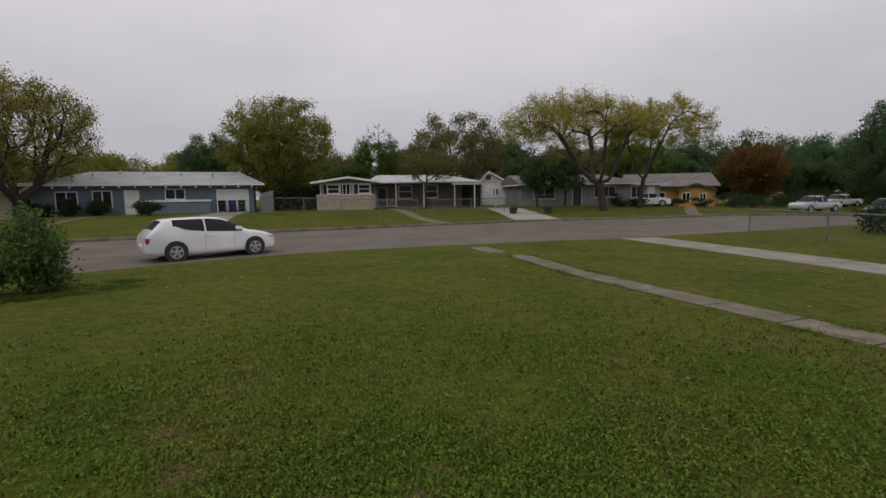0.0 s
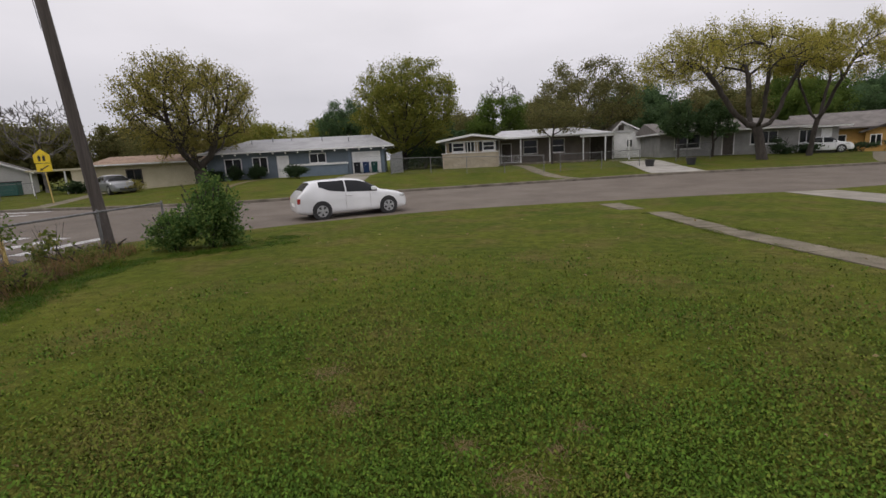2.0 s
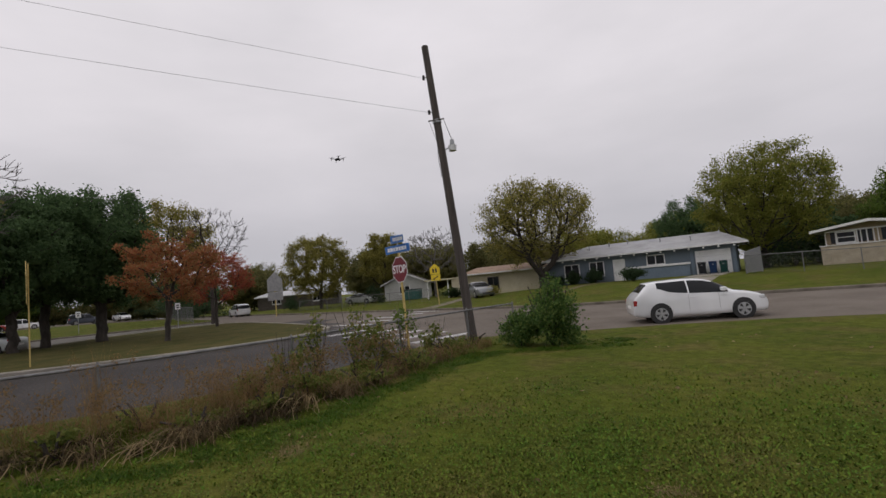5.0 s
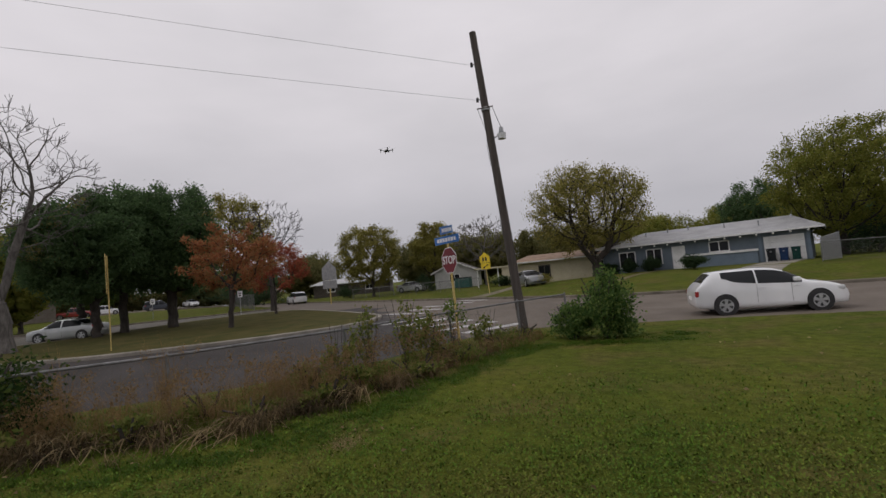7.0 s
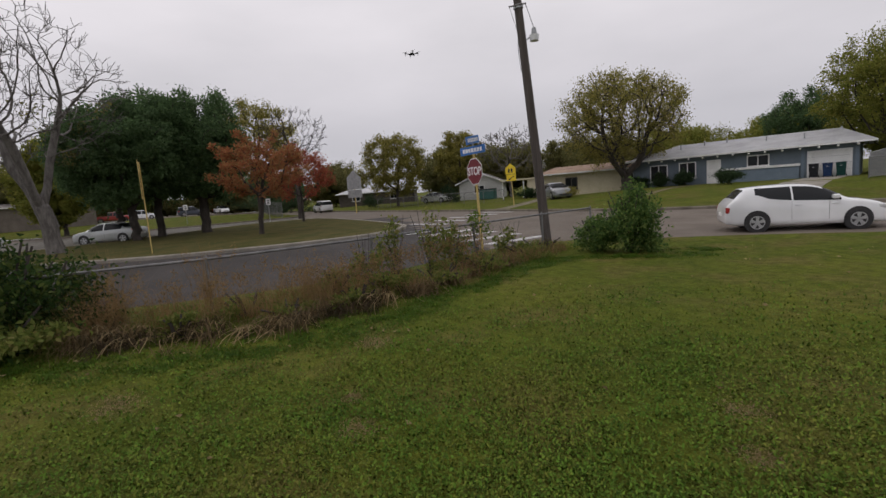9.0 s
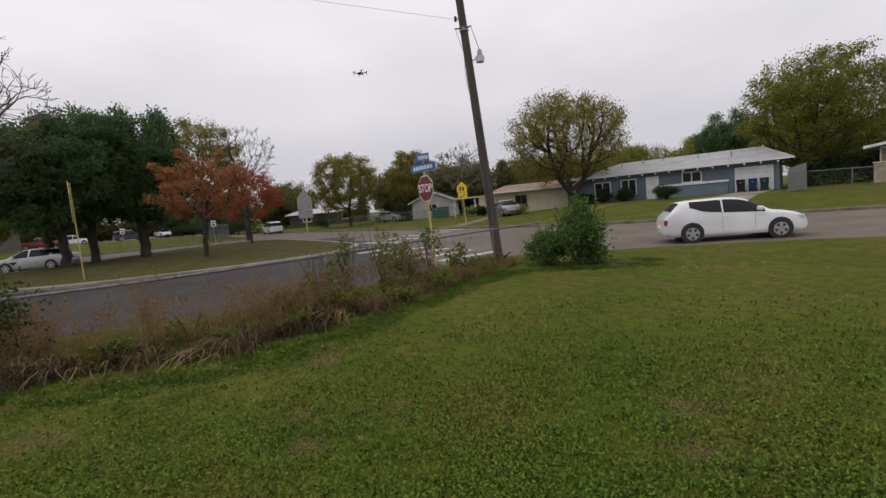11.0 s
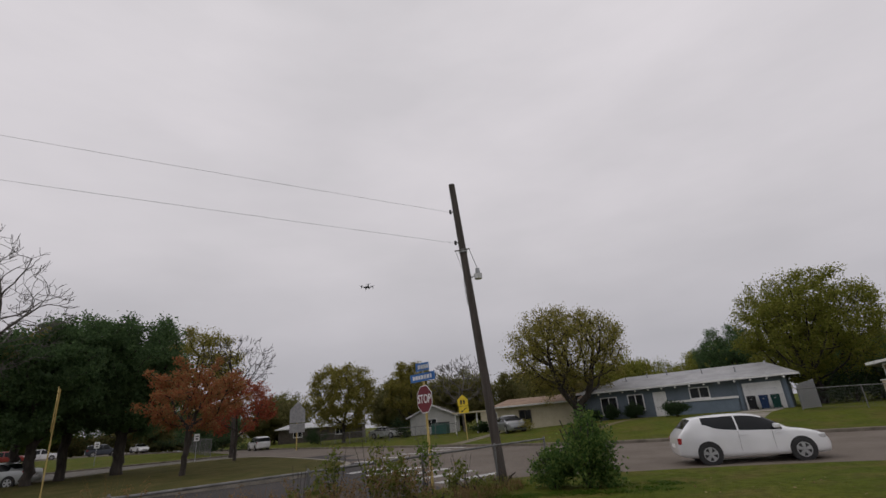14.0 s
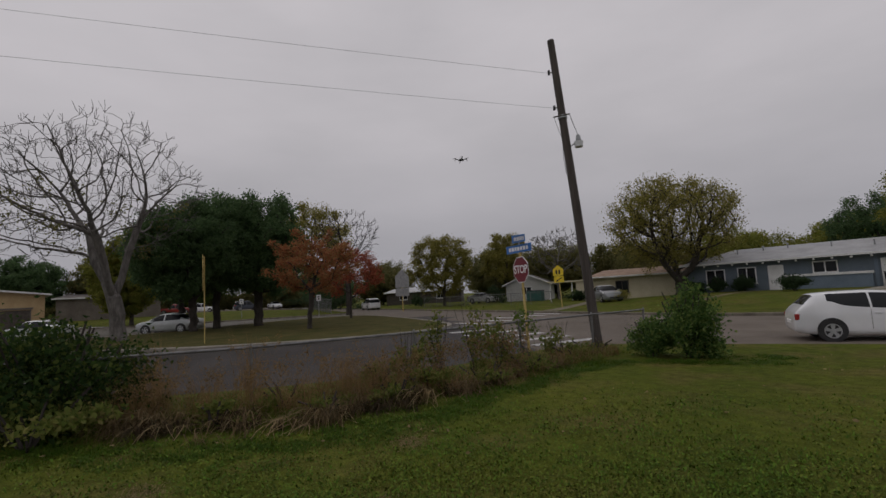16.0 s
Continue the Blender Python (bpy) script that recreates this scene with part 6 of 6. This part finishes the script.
c20, s20 = math.cos(radians(20)), math.sin(radians(20))
for k, (m, lb) in enumerate(((M_BIN_BLACK, "black wheelie bin in front of the garage"), (M_BIN_BLUE, "blue wheelie bin in front of the garage"), (M_BIN_GREEN, "green wheelie bin in front of the garage"))):
    u = (-0.75, 0.1, 0.9)[k]
    bin_(-19.4 + c20 * u + s20 * 0.9, 44.0 + s20 * u - c20 * 0.9, 20, m, lb)
bn = thing("waste_container", -53.1, 34.4, level(-53.1, 34.4), 40, "teal waste container beside the grey cottage", "bin")
part("body", box(nb(), -1.0, 1.0, -0.7, 0.7, 0.05, 1.3, 0.05), M_TEAL, bn)
part("lid", box(nb(), -1.05, 1.05, -0.75, 0.75, 1.31, 1.42, 0.04), M_BLACK, bn)
for x, y in ((6.1, 41.0), (9.2, 41.6)):
    pt = thing("planter_pot", x, y, level(x, y), 0, "dark round planter pot at the driveway", "pot", "pots at the driveway")
    part("pot", rod(nb(), (0, 0, 0), (0, 0, 0.55), 0.28, 0.38, 14), M_BLACK, pt)
    part("soil", rod(nb(), (0, 0, 0.552), (0, 0, 0.57), 0.34, 0.33, 14), M_DARKWOOD, pt)


# ---- quadcopter in the air ----
def quadcopter():
    a, e, d = radians(-64.9), radians(15.7), 17.0
    q = thing("quadcopter", d * math.sin(a) * math.cos(e), d * math.cos(a) * math.cos(e), EYE + d * math.sin(e), 30, "small grey quadcopter drone hovering in the air", "drone")
    bm = nb()
    box(bm, -0.09, 0.09, -0.05, 0.05, -0.025, 0.03, 0.02)
    part("body", bm, M_BIN_BLACK, q)
    part("canopy", box(nb(), -0.06, 0.06, -0.035, 0.035, 0.031, 0.05, 0.009), M_SIGNWHITE, q)
    part("camera_pod", box(nb(), 0.06, 0.11, -0.025, 0.025, -0.06, -0.026, 0.01), M_BLACK, q)
    for sx in (-1, 1):
        for sy in (-1, 1):
            tip = Vector((sx * 0.15, sy * 0.14, 0.03))
            bm = nb()
            rod(bm, (sx * 0.06, sy * 0.035, 0.005), tip, 0.014, 0.011)
            arm = part("arm", bm, M_BIN_BLACK, q)
            part("motor", rod(nb(), tip - Vector((0, 0, 0.02)), tip + Vector((0, 0, 0.03)), 0.02, n=10), M_BLACK, arm)
            part("propeller", box(nb(), tip.x - 0.09, tip.x + 0.09, tip.y - 0.009, tip.y + 0.009, tip.z + 0.031, tip.z + 0.035), M_BLACK, arm)
            part("leg", rod(nb(), tip - Vector((0, 0, 0.021)), tip + Vector((sx * 0.01, 0, -0.09)), 0.009, 0.006), M_BLACK, arm)


quadcopter()


# ---- shrubs and hedges ----
shrub("shrub", -8.74, 9.95, 1.4, 1.85, 161, M_LEAF_BRIGHT, "leafy green bush at the end of the wire fence", size=0.085, n=6200, stems=18)
shrub("shrub", -9.45, 9.55, 1.15, 1.05, 62, M_LEAF_BRIGHT, "low leafy bush beside the taller one", size=0.08, n=3000)
shrub("shrub", -32.9, 30.0, 2.2, 1.0, 163, M_LEAF_OLIVE, "low brown-green shrub beside the parked sedan", size=0.12, n=900)
shrub("shrub", -9.4, -2.7, 2.3, 1.75, 63, M_VINE, "dark vine-covered shrub smothering the fence", size=0.09, n=7600, stems=14)
shrub("shrub", -10.0, -4.6, 3.0, 2.2, 64, M_VINE, "dark vine-covered shrub smothering the fence", size=0.095, n=7000, stems=14)
shrub("shrub", -8.2, -2.7, 1.9, 0.75, 65, M_WEED, "yellowing low weeds in front of the vines", size=0.09, n=1300)
for x, y, w, h, sd in ((-9.3, 3.6, 0.85, 1.6, 66), (-9.5, 4.5, 0.9, 1.7, 67), (-9.2, 2.9, 0.7, 1.3, 70), (-9.9, 6.0, 0.9, 1.6, 68), (-9.7, 5.2, 0.7, 1.3, 59), (-10.4, 7.3, 0.8, 1.15, 69)):
    shrub("weed_sapling", x, y, w, h, sd, M_LEAF_MID if sd == 68 else M_WEED, "spindly weed sapling growing through the fence", size=0.09, n=400, stems=9, stem=0.005, category="weed", group="saplings along the fence")
for x, y, w, h, sd in ((-8.5, 4.2, 1.3, 0.42, 71), (-9.3, 5.7, 1.4, 0.5, 72), (-10.0, 7.4, 1.5, 0.45, 73), (-10.6, 8.6, 1.4, 0.5, 74)):
    shrub("undergrowth", x, y, w, h, sd, M_WEED, "low brown-green undergrowth along the fence", size=0.065, n=620, category="weed", group="undergrowth along the fence")
for x, y, w, h, sd in ((-7.9, -0.4, 0.9, 0.42, 75), (-7.7, 1.1, 1.0, 0.36, 76), (-8.0, 2.3, 0.9, 0.45, 77), (-8.6, 0.6, 1.0, 0.5, 78), (-8.5, 3.0, 1.0, 0.5, 191), (-8.9, 2.2, 0.9, 0.6, 193)):
    shrub("undergrowth", x, y, w, h, sd, M_WEED, "low weeds tangled in the dry grass", size=0.07, n=620, category="weed", group="weeds in the dry grass")
c20, s20 = math.cos(radians(20)), math.sin(radians(20))


def by_blue(u, out):
    return -19.4 + c20 * u + s20 * out, 44.0 + s20 * u - c20 * out


for u, out, w, h, sd in ((-14.2, 0.7, 1.7, 1.3, 81), (-12.1, 1.2, 1.5, 1.5, 82), (-10.0, 1.2, 1.8, 1.6, 83), (-5.6, 5.5, 2.0, 1.35, 84)):
    x, y = by_blue(u, out)
    shrub("shrub", x, y, w, h, sd, M_SHRUB_DARK, "clipped dark green shrub before the blue house", size=0.13, n=2600, group="shrubs before the blue house")
for x, y, w, h, sd in ((9.8, 49.5, 3.0, 5.2, 85), (12.6, 49.0, 3.0, 4.6, 86)):
    tree("tree", x, y, h, w + 0.8, sd, M_LEAF_DARK, "dark bushy evergreen before the grey house", fork=0.2, clumps=45, per=80, size=0.24, trunk=0.12, crown_low=0.28, puff=0.26)
for x, y, w, h, sd in ((18.6, 50.6, 2.0, 1.8, 87), (21.0, 51.5, 3.2, 1.1, 88), (28.5, 58.0, 2.6, 1.3, 89), (31.5, 58.5, 3.0, 1.4, 90), (35.5, 58.0, 4.0, 2.2, 91), (38.5, 59.0, 3.0, 1.9, 92)):
    shrub("shrub", x, y, w, h, sd, M_SHRUB_DARK, "dark rounded shrub in a front yard", size=0.17, n=900, group="front yard shrubs")
for x, y, w, h, sd in ((-122, -36, 14, 4.6, 181), (-123, -27, 14, 4.8, 182), (-124, -18, 14, 4.6, 183), (-124, -9, 14, 4.8, 184), (-124, 0, 14, 4.6, 185), (-123, 9, 14, 4.8, 186), (-118, 18, 13, 4.4, 194)):
    shrub("shrub", x, y, 5, h, sd, M_LEAF_DULL, "tall untrimmed hedge behind the parking lot", size=0.5, n=6500, group="hedge behind the parking lot", depth=w)
for x, y, w, h, sd in ((-15.3, 50.5, 4.0, 3.0, 187), (-12.4, 51.5, 4.0, 3.4, 188), (-17.8, 56.0, 5.0, 3.4, 189), (-14.0, 57.0, 5.0, 3.6, 190)):
    shrub("shrub", x, y, w, h, sd, M_SHRUB_DARK, "dark untrimmed bush between the two houses", size=0.2, n=1700, group="bushes between the houses")
for x, y, w, h, sd in ((42.0, 66.5, 6.0, 2.6, 171), (47.5, 64.0, 5.0, 2.2, 172), (53.0, 71.5, 7.0, 3.2, 173), (60.0, 75.0, 8.0, 3.4, 174), (66.0, 73.0, 7.0, 3.0, 175), (73.0, 79.0, 8.0, 3.6, 176), (60.0, 62.0, 6.0, 2.8, 177)):
    shrub("shrub", x, y, w, h, sd, M_SHRUB_DARK, "overgrown dark shrub at the end of the street", size=0.24, n=1500, group="shrubs at the end of the street")
for x, y, w, h, sd in ((20.6, 21.4, 3.0, 1.7, 93), (-44.5, 34.0, 3.2, 1.3, 94), (-56.5, 30.5, 2.4, 3.2, 95), (-70.0, 24.5, 3.5, 2.5, 96), (-84.0, 9.8, 8.0, 3.0, 97), (-80.0, 13.8, 7.0, 3.2, 98)):
    shrub("shrub", x, y, w, h, sd, M_SHRUB_DARK, "dark green shrub beside the street", size=0.2, n=1300, group="street side shrubs")


# ---- grass blades and leaves ----
def blades(name, pts, height, width, lean, seed, material, label, category, droop=0.5, stray=0.7):
    """Thin two-piece blades that bend over."""
    rng = np.random.default_rng(seed)
    n = len(pts)
    p = np.array([(q[0], q[1], level(q[0], q[1]) - 0.01) for q in pts])
    h = height * rng.uniform(0.4, 1.25, n)[:, None]
    a = rng.uniform(0, 2 * math.pi, n)
    if len(pts[0]) > 2:
        a = np.array([q[2] for q in pts]) + rng.normal(size=n) * stray
        h = h * np.array([q[3] for q in pts])[:, None]
    out = np.stack([np.cos(a), np.sin(a), np.zeros(n)], axis=1)
    side = np.stack([-np.sin(a), np.cos(a), np.zeros(n)], axis=1) * width * 0.5
    up = np.array([0, 0, 1.0])
    k = lean * rng.uniform(0.2, 1.6, n)[:, None]
    mid = p + up * h * 0.6 + out * h * k * 0.5
    tip = p + up * h * (1 - droop * k * 0.6) + out * h * k * 1.3
    v = np.stack([p - side, p + side, mid + side * 0.8, mid - side * 0.8, tip], axis=1).reshape(-1, 3)
    i = np.arange(n)[:, None] * 5
    f = np.concatenate([np.concatenate([i, i + 1, i + 2], 1), np.concatenate([i, i + 2, i + 3], 1), np.concatenate([i + 3, i + 2, i + 4], 1)])
    return tagged(np_mesh(name, v, f, material), label, category, kind="stuff")


def band(n, line, wide, seed, power=1.0):
    """Random spots along a line, gathered in tufts."""
    rng = np.random.default_rng(seed)
    pts = along(line, 0.25)
    out = []
    while len(out) < n:
        a = pts[int(rng.integers(0, len(pts)))]
        cx, cy = a[0] + rng.normal() * wide * 0.5, a[1] + rng.normal() * 0.15
        turn, tall = rng.uniform(0, 2 * math.pi), rng.uniform(0.45, 1.35)
        for _ in range(int(rng.integers(10, 60))):
            out.append((cx + rng.normal() * 0.08, cy + rng.normal() * 0.08, turn, tall))
    return out[:n]


def tangle(n, line, wide, seed, material, label, long=0.8, high=0.3, width=0.009):
    """Long bent-over stalks, arching and falling across one another in mats."""
    rng = np.random.default_rng(seed)
    spots = band(n, line, wide, seed)
    u = np.linspace(0, 1, 6)
    verts, faces = [], []
    for x, y, turn, tall in spots:
        a = rng.normal(0.1, 1.25) if rng.random() < 0.7 else turn
        L, H = long * rng.uniform(0.4, 1.3), high * tall * rng.uniform(0.3, 1.5)
        bend, tip = rng.normal(0, 0.5), rng.uniform(0.02, 0.5) ** 2
        w = width * rng.uniform(0.5, 1.4)
        z0 = level(x, y)
        s = len(verts)
        for k in u:
            t = a + bend * k
            px, py = x + math.cos(t) * L * 0.75 * k, y + math.sin(t) * L * 0.75 * k
            pz = z0 + H * (4 * k * (1 - k) * 0.8 + tip * k) + 0.015
            c = w * (1 - 0.6 * k)
            verts.append((px - math.sin(t) * c, py + math.cos(t) * c, pz))
            verts.append((px + math.sin(t) * c, py - math.cos(t) * c, pz + 0.4 * c))
        faces.extend((s + 2 * k, s + 2 * k + 1, s + 2 * k + 3, s + 2 * k + 2) for k in range(5))
    return tagged(np_mesh("dry_grass", np.array(verts), np.array(faces), material), label, "dry grass", kind="stuff")


DRY = [(-8.7, -1.6), (-7.95, -0.7), (-7.6, 0.5), (-7.65, 1.7), (-8.05, 2.8)]
tangle(420, DRY, 0.5, 5, M_STRAW, "tangled bent-over dry straw along the fence", 0.8, 0.22, 0.010)
tangle(1000, DRY, 0.65, 55, M_STRAW_DARK, "matted dead brown grass along the fence", 0.55, 0.24, 0.006)
# low dark stalks: the undershadow of the dry grass put into colour
tangle(900, [(-8.3, -1.4), (-7.6, 0.2), (-7.7, 1.9), (-8.2, 3.0)], 0.45, 57, M_GRASS_FOOT_SHADE, "dark stalks painting the shade at the foot of the dry grass", 0.5, 0.16, 0.010)
tangle(500, [(-7.9, 2.8), (-8.4, 4.2), (-9.5, 6.2)], 0.4, 56, M_STRAW_DARK, "matted dead brown grass between the weeds", 0.6, 0.25)
blades("dry_grass", band(2600, [(-9.2, -1.8), (-8.4, 0.0), (-8.4, 2.0), (-8.9, 3.4)], 0.5, 25), 0.75, 0.005, 0.7, 26, M_STRAW_RED, "tall thin russet stalks along the fence", "dry grass", stray=1.3)
blades("dry_grass", band(2600, [(-8.2, 3.0), (-8.8, 4.4), (-9.7, 6.4), (-10.6, 9.0)], 0.4, 7), 0.4, 0.007, 0.9, 8, M_STRAW_RED, "thin dry grass between the weeds", "dry grass", stray=1.4)
blades("dry_grass", band(420, [(-9.6, -1.5), (-9.2, 0.4), (-9.3, 3.0)], 0.3, 9), 1.2, 0.005, 0.35, 10, M_STRAW_RED, "tall straw seed stalks at the fence", "dry grass", stray=1.2)


def seed_heads():
    """Feathery seed heads: small clouds of fine specks on the dry stalks."""
    rng = np.random.default_rng(91)
    line = along([(-9.2, -1.8), (-8.4, 0.0), (-8.4, 2.0), (-8.9, 3.4), (-9.6, 5.6)], 0.2)
    pts = []
    for _ in range(330):
        a = line[int(rng.integers(0, len(line)))]
        x, y = a[0] + rng.normal() * 0.32, a[1] + rng.normal() * 0.15
        z, lean = level(x, y) + rng.uniform(0.18, 0.72) + (0.3 if rng.random() < 0.12 else 0), rng.normal(size=2) * 0.12
        k = int(rng.integers(16, 44))
        u = rng.random((k, 1))
        pts.append(np.array([x, y, z]) + np.hstack([lean * u, 0.22 * u]) + rng.normal(size=(k, 3)) * np.array([0.035, 0.035, 0.04]))
    v, f = leaves_mesh(np.concatenate(pts), 0.034, rng)
    return tagged(np_mesh("seed_heads", v, f, M_STRAW_RED), "feathery russet seed heads of the dry grass", "dry grass", kind="stuff")


seed_heads()
blades("verge_grass", band(9000, [(-9.6, -2.0), (-8.6, 0.0), (-8.7, 2.4), (-9.3, 4.6), (-10.4, 7.6), (-11.6, 9.6)], 1.0, 11, None), 0.22, 0.009, 0.6, 12, M_CLOVER, "rough green grass in the fence line", "grass")
PATCHES = [(-0.32, 2.45, 0.26), (-0.72, 2.72, 0.15), (0.02, 3.08, 0.12), (-0.12, 2.78, 0.10), (-1.72, 3.05, 0.14), (-5.6, -0.95, 0.3), (-3.7, 0.95, 0.2), (-4.3, 1.1, 0.12), (-5.8, 1.85, 0.3), (-2.15, 3.6, 0.2), (1.9, 2.6, 0.2)]
rp = random.Random(21)
spots = []
for px, py, pr in PATCHES:
    for _ in range(int(5200 * pr * pr) + 120):
        spots.append((px + rp.gauss(0, pr * 0.55), py + rp.gauss(0, pr * 0.45)))
blades("dry_patch", spots, 0.04, 0.006, 2.0, 13, M_STRAW, "bare straw coloured patches in the lawn", "dry grass", droop=0.8)
blades("lush_grass", band(21000, [(-8.2, -2.8), (-7.1, -1.2), (-6.5, 0.5), (-6.6, 1.9), (-7.3, 3.5), (-8.3, 5.4), (-9.2, 7.6), (-8.6, 8.9), (-7.4, 9.9), (-7.6, 11.5)], 0.6, 31), 0.07, 0.010, 1.3, 32, M_LUSH, "lush bright grass along the fence foot", "grass")
blades("lush_grass", band(4200, [(-10.7, -1.5), (-10.4, 1.0), (-10.6, 4.0), (-11.3, 7.0), (-12.2, 9.5)], 0.4, 33), 0.10, 0.011, 1.0, 34, M_CLOVER, "bright green verge grass beyond the fence", "grass")


def lawn_leaves():
    rng = np.random.default_rng(77)
    n = 430000
    r = 1.6 * (9.5 / 1.6) ** rng.random(n)
    t = np.where(rng.random(n) < 0.84, rng.normal(0, 4, n) * 0.03 + rng.uniform(radians(-118), radians(52), n), rng.uniform(-math.pi, math.pi, n))
    inner = rng.random(n) < 0.03
    r = np.where(inner, 1.9 * np.sqrt(rng.random(n)), r)
    t = np.where(inner, rng.uniform(-math.pi, math.pi, n), t)
    x, y = r * np.sin(t), r * np.cos(t)
    # uneven growth: thin the leaves where the lawn is strawy
    g = np.array([noise.noise((a * 0.8, b * 0.8, 3.0)) + 0.6 * noise.noise((a * 2.7, b * 2.7, 9.0)) for a, b in zip(x, y)])
    keep = rng.random(len(x)) < np.clip(0.82 + 0.75 * g, 0.15, 1.0) * np.clip((9.5 - r) / 6.0, 0.0, 1.0)
    for px, py, pr in PATCHES:
        keep &= np.hypot(x - px, (y - py) * 1.2) > pr * rng.uniform(0.1, 1.5, len(x))
    line = np.array(FENCE)
    keep &= x > np.interp(y, line[:, 1], line[:, 0]) + 0.2
    edge = np.array([(p[0], p[1]) for p in NEAR_EDGE if -13 < p[0] < 12 and p[1] > 9])[::-1]
    keep &= y < np.interp(x, edge[:, 0], edge[:, 1]) - 0.05
    path = np.array([(2.5, 15.4), (3.15, 12.0), (4.05, 9.1), (5.0, 6.65), (5.4, 5.6), (7.0, 2.0), (8.6, -1.6)])[::-1]
    off = np.abs(x - np.interp(y, path[:, 1], path[:, 0]))
    keep &= ~((off < 0.52 * rng.uniform(0.75, 1.1, len(x))) & (y < 15.4))
    x, y, r = x[keep], y[keep], r[keep]
    z = np.array([level(a, b) for a, b in zip(x, y)]) + rng.uniform(0.006, 0.05, len(x))
    n = len(x)
    a = rng.uniform(0, 2 * math.pi, n)
    tilt = rng.normal(0, 0.7, (n, 2))
    s = (0.0082 + 0.0007 * r) * rng.uniform(0.55, 1.45, n)
    u = np.stack([np.cos(a), np.sin(a), tilt[:, 0]], axis=1) * s[:, None]
    w = np.stack([-np.sin(a), np.cos(a), tilt[:, 1]], axis=1) * s[:, None] * 0.62
    p = np.stack([x, y, z], axis=1)
    v = np.stack([p - u, p + w, p + u, p - w], axis=1).reshape(-1, 3)
    return tagged(np_mesh("lawn_leaves", v, np.arange(n * 4).reshape(n, 4), M_LAWNLEAF), "small broad green leaves of the lawn", "grass", kind="stuff")


lawn_leaves()
PATH_EDGE = [(2.5, 15.4), (3.15, 12.0), (4.05, 9.1), (5.0, 6.65), (5.4, 5.6), (7.0, 2.0)]
for side in (-0.36, 0.36):
    blades("path_edge_grass", [(q[0] + side, q[1] + 0.1 * side) for q in band(2600, PATH_EDGE, 0.09, 90)], 0.06, 0.008, 1.0, 91, M_CLOVER, "grass creeping over the edges of the garden path", "grass")
blades("lawn_tufts", [(q * math.sin(t), q * math.cos(t)) for q, t in ((math.sqrt(random.Random(i).uniform(3, 190)), radians(random.Random(i + 5 * 10 ** 6).uniform(-116, 50))) for i in range(30000))
                      if q * math.sin(t) > -7.6], 0.042, 0.006, 0.9, 15, M_CLOVER, "short grass blades in the lawn", "grass")
# fallen leaves
rngf = random.Random(3)
fl = []
for i in range(260):
    q, t = math.sqrt(rngf.uniform(4, 200)), radians(rngf.uniform(-112, 46))
    x, y = q * math.sin(t), q * math.cos(t)
    if x > -7.6:
        fl.append((x, y, level(x, y) + 0.045))
lv, lf = leaves_mesh(fl, 0.06, np.random.default_rng(8), flat=0.8)
tagged(np_mesh("fallen_leaves", lv, lf, M_STRAW), "scattered brown fallen leaves on the lawn", "leaves", kind="stuff")
